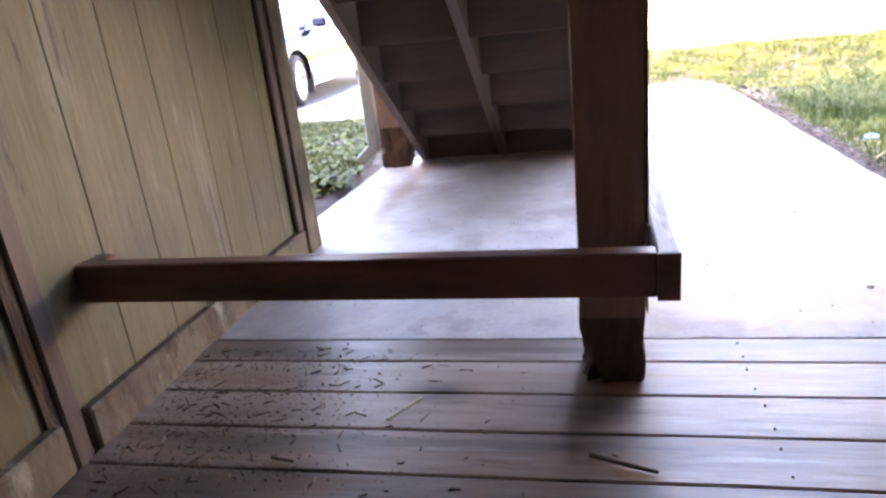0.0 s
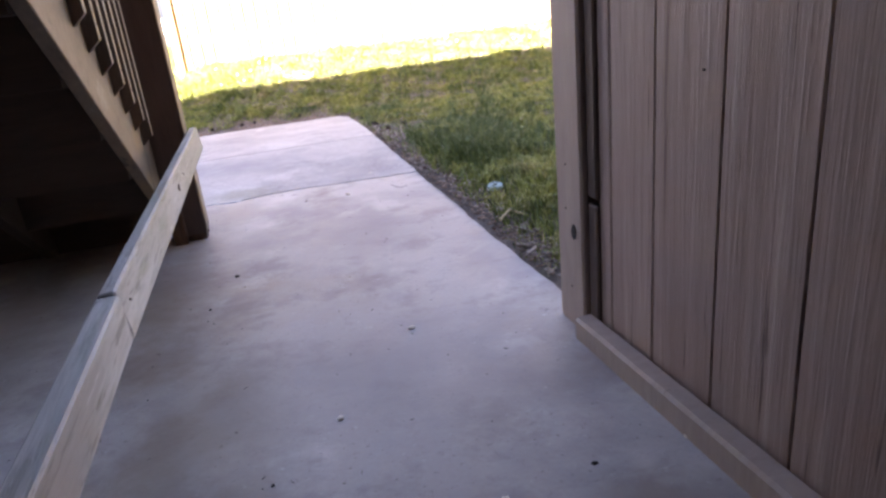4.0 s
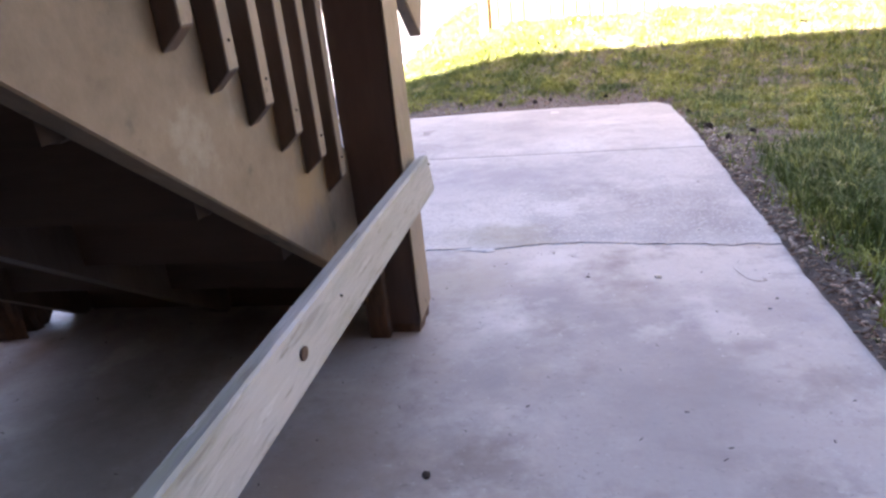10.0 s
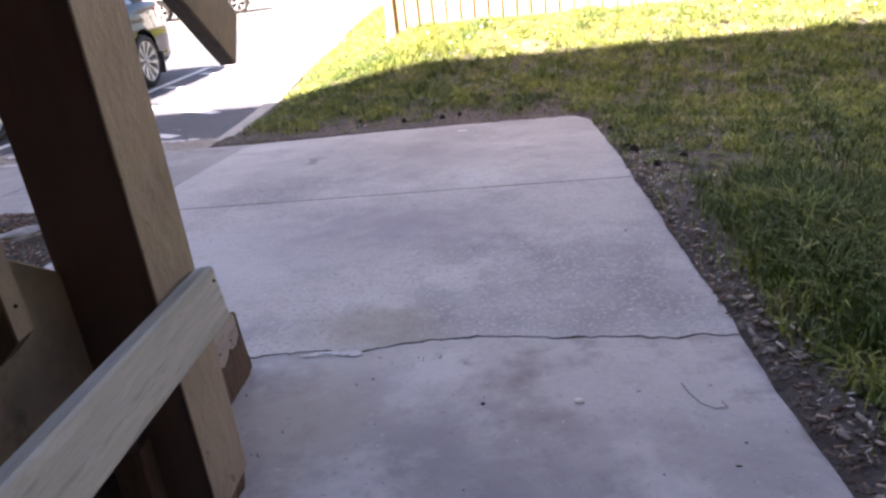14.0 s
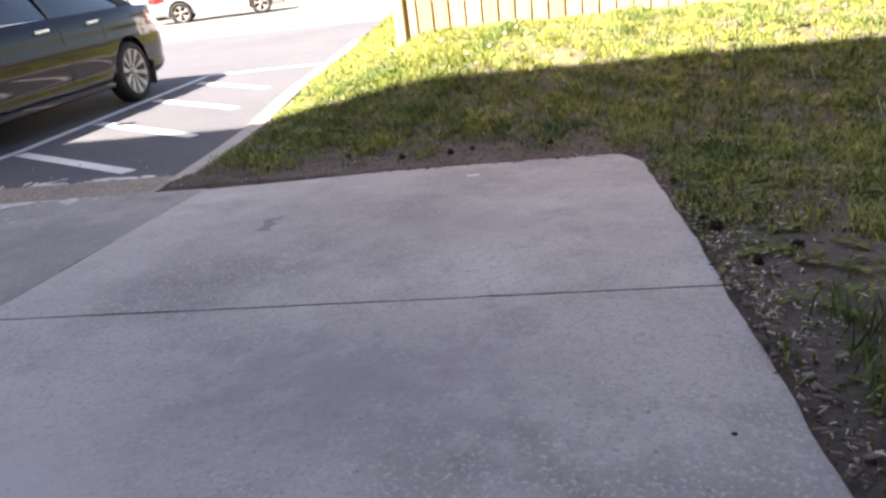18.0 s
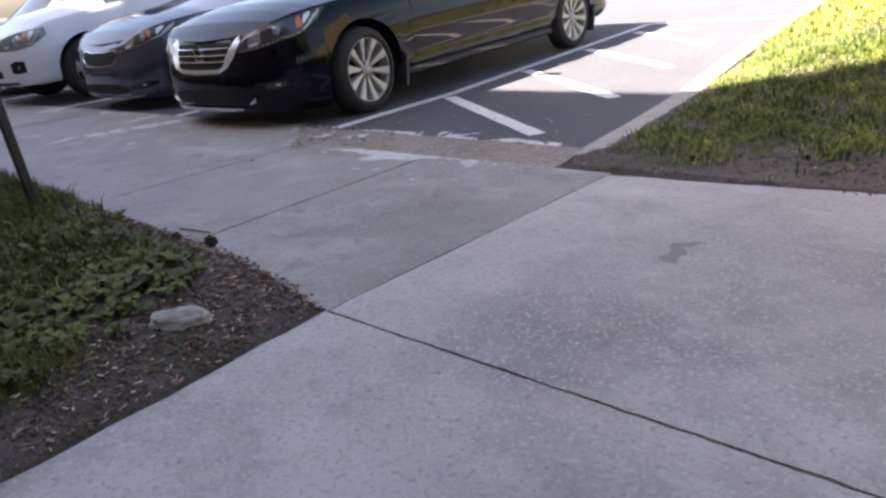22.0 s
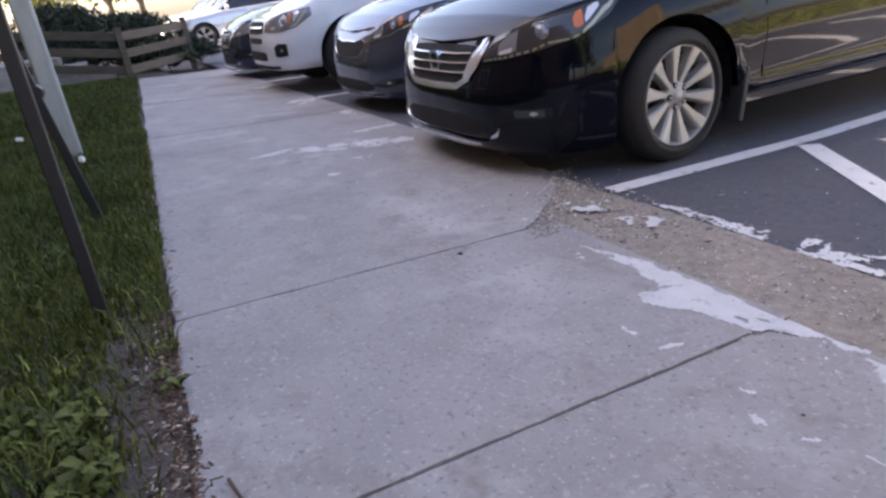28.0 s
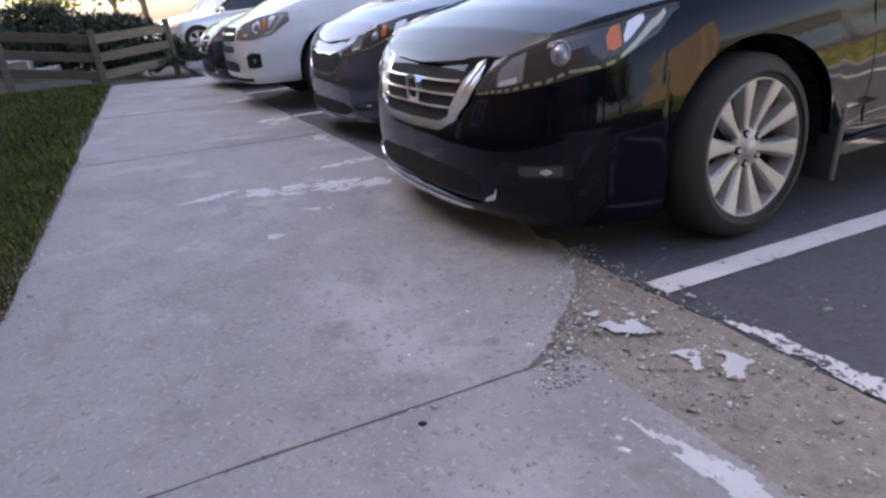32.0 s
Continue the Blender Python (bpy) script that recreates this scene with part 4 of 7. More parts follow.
M_OLDTREAD = mat("grey_worn_tread", (0.30, 0.275, 0.265), (0.47, 0.445, 0.43), 0.7, 6, (0.3, 3, 3), 0.5, 45, spots=(((0.16, 0.13, 0.115), 9, 0.60, 0.70),))
M_BAREEND = mat("bare_weathered_board_end", (0.235, 0.185, 0.148), (0.39, 0.335, 0.295), 0.75, 8, (2, 0.5, 2.6), 0.6, 50, spots=(((0.15, 0.115, 0.095), 9, 0.54, 0.66), ((0.13, 0.075, 0.04), 26, 0.62, 0.67), ((0.10, 0.10, 0.035), 6, 0.60, 0.68), ((0.06, 0.045, 0.035), 12, 0.63, 0.70)), depth=0.006)
part("board_end", prism([(-0.08, 0.07), (-0.08, 0.40), (0.298, 0.155), (0.303, 0.062), (0.300, -0.008), (0.03, -0.002)], 0.0025, "x", 0.5305), M_BAREEND, stair, "bare weathered stringer end with rusty nails")
for y, z in ((0.184, 0.117), (0.143, 0.112), (0.228, 0.172), (0.247, 0.165), (0.251, 0.113), (0.096, 0.122), (0.06, 0.17)):
    share("nail_head", nailme, stair, pose(0.5335, y, z, 0, 90, 0))
part("bottom_tread", box(-0.432, 0.486, 0.095, 0.318, 0.156, 0.192, 0.004), M_OLDTREAD, stair, "grey worn bottom tread")
part("bottom_riser", box(-0.432, 0.486, 0.270, 0.293, -0.01, 0.155, 0.003), M_TREAD, stair)
bal = beam((0, 0, 0), (0, 0, 0.95), 0.036, 0.036, 0.002, up=(1, 0, 0))
for v in bal.verts:
    if v.co.z < 0.1:
        v.co.z += (v.co.y + 0.018) * -0.0 + (0.018 - v.co.x) * -0.9
balme = bpy.data.meshes.new("baluster")
bal.to_mesh(balme)
bal.free()
balme.materials.append(M_BALUSTER)
balme.materials.append(M_FACE)
# Faces turned to +x get the paler tone, light painted by direction.
for f in balme.polygons:
    f.material_index = 1 if f.normal.x > 0.9 else 0
for k in range(24):
    y = 3.735 - 0.105 * k - FOOT_Y
    share("baluster", balme, stair, pose(0.53 + 0.019, y, slope * -y + 0.232 - 0.0))
    share("baluster", balme, stair, pose(-0.495, y, slope * -y + 0.232))
    share("nail_head", nailme, stair, pose(0.568, y, slope * -y + 0.275, 0, 90, 0))
for x, y1 in ((0.585, 0.50), (-0.535, 0.35)):
    rail_z = 0.232 + 0.86
    part("hand_rail", beam((x, y1, slope * -y1 + rail_z), (x, -TOP_N * RUN, TOP_N * RUN * slope + rail_z), 0.038, 0.125, 0.004), M_STRINGER, stair, "weathered sloping hand rail")
    part("top_rail", beam((x - math.copysign(0.035, x), -0.1, slope * 0.1 + rail_z), (x - math.copysign(0.035, x), -TOP_N * RUN, TOP_N * RUN * slope + rail_z), 0.036, 0.09, 0.004), M_BALUSTER, stair)

# ---- parked cars ----
M_TYRE = mat("tyre_rubber", (0.018, 0.017, 0.017), (0.035, 0.032, 0.03), 0.8, 30, (1, 1, 1), 0.3, 90)
M_ALLOY = mat("alloy_wheel", (0.36, 0.34, 0.32), (0.46, 0.44, 0.42), 0.42, 20, (1, 1, 1), 0.0, 60, metal=0.35)
M_WELL = plain("wheel_well_black", (0.010, 0.010, 0.011), 0.9)
M_CHROME = plain("chrome_trim", (0.84, 0.86, 0.90), 0.16, 0.85)
M_MESH = mat("black_grille", (0.003, 0.003, 0.004), (0.008, 0.008, 0.009), 0.85, 40, (1, 1, 1), 0.6, 150)
M_LAMP = plain("lamp_lens", (0.24, 0.25, 0.27), 0.08, 0.3, 1.0)
M_LAMPDARK = plain("dark_lamp_bowl", (0.045, 0.048, 0.055), 0.12, 0.2, 0.9)
M_LAMPBRIGHT = plain("lamp_reflector", (0.80, 0.82, 0.85), 0.2, 0.4)
M_LED = plain("clear_light_strip", (0.46, 0.48, 0.40), 0.2, 0.2)
M_LEDOFF = plain("unlit_diode_strip", (0.27, 0.28, 0.20), 0.25, 0.2)
M_AMBER = plain("amber_lens", (0.65, 0.16, 0.03), 0.15, 0.0, 1.0)
M_RED = plain("red_tail_lens", (0.35, 0.02, 0.02), 0.15, 0.0, 1.0)
M_CARGLASS = plain("tinted_car_glass", (0.015, 0.018, 0.02), 0.03, 0.0, 1.0)
M_FLAP = plain("grey_mud_flap", (0.05, 0.05, 0.05), 0.6)


def paint(name, colour, metal=0.0, coat=0.5):
    return mat(name, colour, tuple(c * 1.15 + 0.001 for c in colour), 0.07, 2, (1, 1, 1), 0.0, 30, metal=metal, coat=coat, spec=0.5 if coat > 0.4 else 0.28)


def curve(points, n):
    """A smooth line through points, n steps a span."""
    p = [np.array(q, float) for q in points]
    p = [2 * p[0] - p[1]] + p + [2 * p[-1] - p[-2]]
    out = []
    for i in range(1, len(p) - 2):
        for k in range(n):
            t = k / n
            out.append(0.5 * (2 * p[i] + (p[i + 1] - p[i - 1]) * t + (2 * p[i - 1] - 5 * p[i] + 4 * p[i + 1] - p[i + 2]) * t * t + (3 * p[i] - p[i - 1] - 3 * p[i + 1] + p[i + 2]) * t ** 3))
    out.append(p[-2])
    return np.array(out)


class Shell:
    """The lower body of a car: a plan outline with a height and a bulge at every place along it. Nose at y 0, tail at y length."""

    def __init__(self, s):
        self.s = s
        w, ln = s["half"], s["length"]
        plan = curve([(0, 0), (0.30 * w, 0.008), (0.55 * w, 0.045), (0.74 * w, 0.13), (0.87 * w, 0.28), (0.95 * w, 0.52), (0.985 * w, 0.85), (w, 1.4), (w, ln * 0.5), (w, ln - 1.3), (0.97 * w, ln - 0.7), (0.90 * w, ln - 0.3), (0.70 * w, ln - 0.08), (0.35 * w, ln - 0.01), (0, ln)], 9)
        extra = []
        big = s["wheel"] + s.get("arch", 0.045)
        for yc in (s["front"], s["rear"]):
            for a in np.linspace(-90, 90, 25):
                yy = yc + big * math.sin(radians(a))
                extra.append((np.interp(yy, plan[:, 1], plan[:, 0]), yy))
        half = len(plan) // 2
        self.plan = np.concatenate([plan, np.array(extra)])
        order = np.argsort(self.plan[:, 1] + 1e-6 * np.where(self.plan[:, 1] < ln / 2, self.plan[:, 0], -self.plan[:, 0]), kind="stable")
        self.plan = self.plan[order]
        self.plan = self.plan[np.r_[True, np.linalg.norm(np.diff(self.plan, axis=0), axis=1) > 0.004]]
        self.big = big
        d = np.gradient(self.plan, axis=0)
        self.out = np.stack([d[:, 1], -d[:, 0]], -1) / np.linalg.norm(d, axis=1)[:, None]
        self.n = len(self.plan)
        self.nose = curve(s["nose"], 6)
        self.flank = curve(((0, -0.09), (0.06, -0.040), (0.13, -0.016), (0.22, -0.022), (0.33, -0.012), (0.48, 0.0), (0.62, -0.003), (0.70, -0.014), (0.80, -0.020), (0.92, -0.042), (1.0, -0.075)), 6)

    def top(self, y):
        return np.interp(y, *zip(*self.s["shoulder"]))

    def low(self, y):
        return np.interp(y, (0, 0.5, 1.2, self.s["length"] - 0.8, self.s["length"]), self.s["sill"])

    def cut(self, y):
        """The lower edge of the skin, which rises over the wheels."""
        z = self.low(y)
        for yc in (self.s["front"], self.s["rear"]):
            if abs(y - yc) < self.big:
                z = max(z, self.s["wheel"] + 0.012 + math.sqrt(self.big ** 2 - (y - yc) ** 2))
        return z

    def at(self, i, z, out=0.0):
        """The place on the skin at plan index i (may be between two) and height z."""
        i = float(np.clip(i, 0, self.n - 1))
        k = min(int(i), self.n - 2)
        f = i - k
        p = self.plan[k] * (1 - f) + self.plan[k + 1] * f
        o = self.out[k] * (1 - f) + self.out[k + 1] * f
        b = (z - self.low(p[1])) / (self.top(p[1]) - self.low(p[1]))
        front = 1 - step(0.15, 0.75, p[1])
        nose = np.interp(b, self.nose[:, 0], self.nose[:, 1])
        flank = np.interp(b, self.flank[:, 0], self.flank[:, 1])
        q = p + o * (front * nose + (1 - front) * flank + out)
        return Vector((float(q[0]), float(q[1]), float(z)))

    def index(self, x=None, y=None):
        if x is not None:
            k = int(np.argmax(self.plan[:, 0] >= x))
            return k - (self.plan[k, 0] - x) / max(self.plan[k, 0] - self.plan[k - 1, 0], 1e-6)
        k = int(np.argmax(self.plan[:, 1] >= y))
        return k - (self.plan[k, 1] - y) / max(self.plan[k, 1] - self.plan[k - 1, 1], 1e-6)

    def body(self):
        bm = bmesh.new()
        rows = 22
        halves = []
        for sign in (1, -1):
            grid = []
            for i in range(self.n):
                y = self.plan[i, 1]
                col = []
                for j in range(rows + 1):
                    b = j / rows
                    z = self.cut(y) + (self.top(y) - self.cut(y)) * b
                    v = self.at(i, z)
                    if i in (0, self.n - 1):
                        v.x = 0
                    col.append(bm.verts.new((v.x * sign, v.y, v.z)))
                grid.append(col)
            for i in range(self.n - 1):
                for j in range(rows):
                    q = (grid[i][j], grid[i + 1][j], grid[i + 1][j + 1], grid[i][j + 1])
                    bm.faces.new(q if sign > 0 else q[::-1])
            halves.append(grid)
        for end, crown in ((rows, True), (0, False)):
            last = None
            for i in range(1, self.n - 1):
                a, b = halves[0][i][end].co, halves[1][i][end].co
                c = float(np.interp(a.y, *zip(*self.s["crown"]))) if crown else 0.0
                line = [halves[0][i][end]]
                for k in range(1, 14):
                    f = k / 14
                    u = 2 * f - 1
                    line.append(bm.verts.new((a.x + (b.x - a.x) * f, a.y - (0.02 * (1 - u * u) if crown else 0), a.z + c * (1 - abs(u) ** 2.6))))
                line.append(halves[1][i][end])
                if last:
                    for k in range(14):
                        q = (last[k], line[k], line[k + 1], last[k + 1])
                        bm.faces.new(q[::-1] if crown else q)
                else:
                    first = line
                last = line
            for line, i in ((first, 0), (last, self.n - 1)):
                tip0, tip1 = halves[0][i][end], halves[1][i][end]
                for k in range(14):
                    bm.faces.new((line[k], line[k + 1], tip0 if k < 7 else tip1))
        bmesh.ops.remove_doubles(bm, verts=bm.verts, dist=0.0006)
        bmesh.ops.recalc_face_normals(bm, faces=bm.faces)
        return bm

    def disc(self, i, z, wide, tall, out=0.006, dome=0.006, sign=1, hole=0.0):
        """A domed round piece on the skin, or a ring where hole is over 0; wide and tall its half sizes."""
        step_i = 0.6
        per = (self.at(i + step_i, z) - self.at(i - step_i, z)).length / (2 * step_i)
        bm = bmesh.new()
        rings = []
        for f in ((1.0, 0.8, 0.5, 0.2) if not hole else (1.0, 0.5 + hole / 2, hole)):
            lift = out + dome * ((1 - f * f) if not hole else (1.0 if 0.99 > f > hole + 0.01 else 0.0))
            ring = []
            for k in range(20):
                a = 2 * math.pi * k / 20
                v = self.at(i + wide * f * math.cos(a) / per, z + tall * f * math.sin(a), lift)
                ring.append(bm.verts.new((v.x * sign, v.y, v.z)))
            rings.append(ring)
        for a, b in zip(rings, rings[1:]):
            for k in range(20):
                q = (k + 1) % 20
                bm.faces.new((a[k], a[q], b[q], b[k]))
        if not hole:
            bm.faces.new(rings[-1])
        bmesh.ops.recalc_face_normals(bm, faces=bm.faces)
        return bm

    def patch(self, spans, out=0.004, skin=0.02, nx=10, nz=5, sign=1):
        """A raised skin piece; spans: (index, low z, high z) along the outline."""
        bm = bmesh.new()
        ii, lo, hi = (np.array(c, float) for c in zip(*spans))
        t = np.linspace(0, 1, nx * (len(spans) - 1) + 1)
        tk = np.linspace(0, 1, len(spans))
        grid = []
        for a in t:
            i, z0, z1 = np.interp(a, tk, ii), np.interp(a, tk, lo), np.interp(a, tk, hi)
            col = []
            for j in range(nz + 1):
                z = z0 + (z1 - z0) * j / nz
                v = self.at(i, z, out)
                col.append(bm.verts.new((v.x * sign, v.y, v.z)))
            grid.append(col)
        for i in range(len(grid) - 1):
            for j in range(nz):
                bm.faces.new((grid[i][j], grid[i + 1][j], grid[i + 1][j + 1], grid[i][j + 1]))
        edge = [e for e in bm.edges if e.is_boundary]
        r = bmesh.ops.extrude_edge_only(bm, edges=edge)
        for v in r["geom"]:
            if isinstance(v, bmesh.types.BMVert):
                v.co.y += skin * 0.5
                v.co.x -= math.copysign(skin * 0.5, v.co.x) if abs(v.co.x) > 0.3 else 0
        bmesh.ops.remove_doubles(bm, verts=bm.verts, dist=0.0004)
        bmesh.ops.recalc_face_normals(bm, faces=bm.faces)
        return bm


def lathe(profile, sides=40):
    """A ring round the x axis; profile of (x, r)."""
    bm = bmesh.new()
    rings = []
    for k in range(sides):
        a = 2 * math.pi * k / sides
        rings.append([bm.verts.new((x, r * math.cos(a), r * math.sin(a))) for x, r in profile])
    for k in range(sides):
        q = (k + 1) % sides
        for j in range(len(profile) - 1):
            bm.faces.new((rings[k][j], rings[q][j], rings[q][j + 1], rings[k][j + 1]))
    bmesh.ops.recalc_face_normals(bm, faces=bm.faces)
    return bm


def wheel(car, x, y, r, sign, rim_r, spokes=10, steer=0.0):
    w = part("wheel", lathe([(-0.085, 0.02), (-0.085, rim_r - 0.01)], 32), M_WELL, car, "", m=pose(x, y, r, 0, 0, steer + (0 if sign > 0 else 180)))
    part("tyre", lathe([(-0.19, rim_r), (-0.20, rim_r + 0.03), (-0.195, r - 0.03), (-0.175, r - 0.006), (-0.10, r), (-0.03, r - 0.006), (-0.004, r - 0.026), (0.006, r - 0.052), (0.0085, r - 0.056), (0.0085, r - 0.062), (0.006, r - 0.066), (0.004, rim_r + 0.022), (-0.002, rim_r + 0.016), (-0.004, rim_r + 0.008), (-0.012, rim_r - 0.004)], 56), M_TYRE, w, smooth=True)
    part("rim", lathe([(-0.012, rim_r + 0.002), (-0.002, rim_r - 0.001), (-0.002, rim_r - 0.004), (-0.016, rim_r - 0.008), (-0.06, rim_r - 0.016), (-0.10, rim_r - 0.022)], 56), M_ALLOY, w, smooth=True)
    for k in range(spokes):
        a = 2 * math.pi * k / spokes
        wide = 0.5 * math.pi * rim_r / spokes * (0.98 if spokes > 8 else 0.8)
        pts = [(0.014, 0.045), (0.015, rim_r * 0.34), (wide * 0.60, rim_r * 0.62), (wide, rim_r - 0.004)]
        dent = (-0.030, -0.030, -0.018, -0.002)
        bm = bmesh.new()
        rows = []
        for (hw, rr), d in zip(pts, dent):
            rows.append([bm.verts.new(q) for q in ((d - 0.045, -hw * 1.25, rr), (d - 0.004, -hw, rr), (d, -hw * 0.75, rr), (d - 0.0015, hw * 0.55, rr), (d - 0.012, hw, rr), (d - 0.05, hw * 1.25, rr))])
        for p, q in zip(rows, rows[1:]):
            for c in range(5):
                bm.faces.new((p[c], p[c + 1], q[c + 1], q[c]))
        bm.faces.new(rows[-1])
        bmesh.ops.transform(bm, matrix=Matrix.Rotation(a + 0.12, 4, "X"), verts=bm.verts)
        bmesh.ops.recalc_face_normals(bm, faces=bm.faces)
        part("spoke", bm, M_ALLOY, w)
    part("hub", lathe([(-0.05, 0.072), (-0.034, 0.068), (-0.028, 0.060), (-0.026, 0.036), (-0.016, 0.032), (-0.014, 0.001)], 28), M_ALLOY, w, smooth=True)
    for k in range(5):
        a = 2 * math.pi * (k + 0.5) / 5
        c, d = 0.054 * math.cos(a), 0.054 * math.sin(a)
        part("nut_recess", rod((-0.040, c, d), (-0.0245, c, d), 0.0145, 0.0145, 12), M_WELL, w)
        part("lug_nut", rod((-0.036, c, d), (-0.020, c, d), 0.0095, 0.0085, 6), M_ALLOY, w)
    return w


def pane(a, b, c, d, bulge=0.0, n=8, off=0.0):
    """A curved sheet through four corners, a-b below, d-c above."""
    bm = bmesh.new()
    a, b, c, d = map(Vector, (a, b, c, d))
    nrm = (b - a).cross(d - a).normalized()
    g = [[bm.verts.new(a.lerp(b, i / n).lerp(d.lerp(c, i / n), j / n) + nrm * (off + bulge * (1 - (2 * i / n - 1) ** 2) * (0.7 + 0.3 * (1 - (2 * j / n - 1) ** 2)))) for i in range(n + 1)] for j in range(n + 1)]
    for j in range(n):
        for i in range(n):
            bm.faces.new((g[j][i], g[j][i + 1], g[j + 1][i + 1], g[j + 1][i]))
    return bm


def soften(ob, angle=30):
    """Smooth shading, with the sharp edges kept."""
    bm = bmesh.new()
    bm.from_mesh(ob.data)
    for e in bm.edges:
        e.smooth = not (len(e.link_faces) == 2 and e.calc_face_angle(0) > radians(angle))
    for f in bm.faces:
        f.smooth = True
    bm.to_mesh(ob.data)
    bm.free()


def car(label, m, s):
    """A parked car, nose at the local origin, facing local -y."""
    thing = empty("car", label, "car", "parked cars", m=m)
    sh = Shell(s)
    w, ln, r = s["half"], s["length"], s["wheel"]
    colour = s["paint"]
    body = part("body", sh.body(), colour, thing)
    soften(body)
    for y in (s["front"], s["rear"]):
        for sg in (1, -1):
            wheel(thing, sg * (sh.at(sh.index(y=y), 0.55).x - 0.008), y, r, sg, s["rim"], s.get("spokes", 10), s.get("steer", 0.0) if y == s["front"] else 0.0)
            bm = lathe([(-0.27 * sg, 0.05), (-0.27 * sg, r + 0.043), (-0.03 * sg, r + 0.043)], 28)
            bmesh.ops.delete(bm, geom=[v for v in bm.verts if v.co.z < -0.12], context="VERTS")
            part("wheel_liner", bm, M_WELL, thing, m=pose(sg * (w - 0.03), y, r + 0.012))
        for sg in (1, -1):
            if s.get("flaps"):
                yy = y + r + 0.05
                part("mud_flap", box(-0.13, 0.0, 0.0, 0.03, 0.0, 0.27, 0.006), M_FLAP, thing, "grey splash guard", m=pose(sg * (w - 0.01) + (0.13 if sg < 0 else 0), yy, 0.13, -9, 0, 0))
    # cabin
    c = s["cabin"]
    wl, wm = c["base"], c["top"]
    y0, y1, y2, y3 = c["y"]
    zb, zt, zr = c["z"]
    yb = (y1 + y2) / 2
    for sg in (1, -1):
        def P(x, y, z):
            return (x * sg, y, z)
        order = 1 if sg > 0 else -1
        side = lambda q: q if sg > 0 else (q[1], q[0], q[3], q[2])
        part("side_window", pane(*side((P(wl, y0 + 0.30, zb), P(wl + 0.02, yb - 0.03, zb + 0.02), P(wm, yb - 0.03, zt - 0.05), P(wm, y1 + 0.06, zt - 0.06))), 0.02), M_CARGLASS, thing)
        part("side_window", pane(*side((P(wl + 0.02, yb + 0.03, zb + 0.02), P(wl - 0.01, y3 - 0.42, zb + 0.05), P(wm - 0.02, y2 - 0.02, zt - 0.06), P(wm, yb + 0.03, zt - 0.05))), 0.02), M_CARGLASS, thing)
        part("pillar", beam(P(wl - 0.02, y0 + 0.16, zb - 0.02), P(wm - 0.01, y1, zt - 0.02), 0.07, 0.06, 0.01, (0, 1, 0)), colour, thing)
        part("pillar", beam(P(wl + 0.015, yb, zb), P(wm + 0.0, yb, zt - 0.02), 0.05, 0.06, 0.01, (1, 0, 0)), M_CARGLASS, thing)
        part("pillar", beam(P(wl - 0.06, y3 - 0.16, zb + 0.02), P(wm - 0.02, y2, zt - 0.02), 0.12, 0.10, 0.02, (1, 0, 0)), colour, thing)
        part("roof_rail", beam(P(wm + 0.005, y1 - 0.02, zt - 0.02), P(wm - 0.005, y2 + 0.02, zt - 0.02), 0.05, 0.05, 0.012), colour, thing)
        part("sill_trim", beam(P(wl + 0.035, y0 + 0.34, zb - 0.008), P(wl + 0.02, y3 - 0.44, zb + 0.035), 0.012, 0.016, 0.003), M_CHROME, thing, "chrome window trim")
        i0, i1 = sh.index(y=s["front"] + 0.52), sh.index(y=yb)
        for yy in (s["front"] + 0.53, yb - 0.02, s["rear"] - 0.42):
            i = sh.index(y=yy)
            part("door_seam", sh.patch([(i - 0.02, sh.low(yy) + 0.12, sh.top(yy) - 0.01), (i + 0.02, sh.low(yy) + 0.12, sh.top(yy) - 0.01)], 0.0015, 0.01, 1, 8, sg), M_WELL, thing)
        for yy in (yb - 0.28, s["rear"] - 0.58):
            hz = sh.top(yy) - 0.10
            v = sh.at(sh.index(y=yy), hz, 0.022)
            part("door_handle", beam((v.x * sg, yy - 0.10, hz), (v.x * sg, yy + 0.10, hz + 0.012), 0.02, 0.032, 0.008), M_CHROME, thing, "chrome door handle")
        sill = part("side_sill", beam((sg * (w - 0.055), s["front"] + r + 0.1, sh.low(2.0) + 0.03), (sg * (w - 0.055), s["rear"] - r - 0.1, sh.low(2.0) + 0.04), 0.05, 0.07, 0.015), colour, thing)
        mirror = part("mirror", box(-0.10, 0.10, -0.05, 0.06, -0.06, 0.07, 0.03), colour, thing, m=pose(sg * (wl + 0.16), y0 + 0.42, zb + 0.06))
        # lamps
        H = s["headlamp"]
        lamp = part("headlight", sh.patch([(sh.index(x=a) if a < 0.84 * w else sh.index(y=y), lo, hi) for a, y, lo, hi in H], 0.004, 0.03, 8, 5, sg), M_LAMPDARK if s.get("dark_lamps") else M_LAMP, thing)
        def lens(*cols):
            """Spans on the lamp: place along it from 0 to 1, low and high edge as shares of its height."""
            out = []
            for f, g0, g1 in cols:
                k = f * (len(H) - 1)
                q = min(int(k), len(H) - 2)
                e = [H[q][t] * (1 - (k - q)) + H[q + 1][t] * (k - q) for t in range(4)]
                i = sh.index(x=e[0]) if e[0] < 0.84 * w else sh.index(y=e[1])
                out.append((i, e[2] + (e[3] - e[2]) * g0, e[2] + (e[3] - e[2]) * g1))
            return out
        part("high_beam", sh.patch(lens((0.24, 0.20, 0.62), (0.31, 0.16, 0.86), (0.40, 0.20, 0.88)), 0.006, 0.006, 4, 3, sg), M_LAMP, lamp, "silvery reflector box")
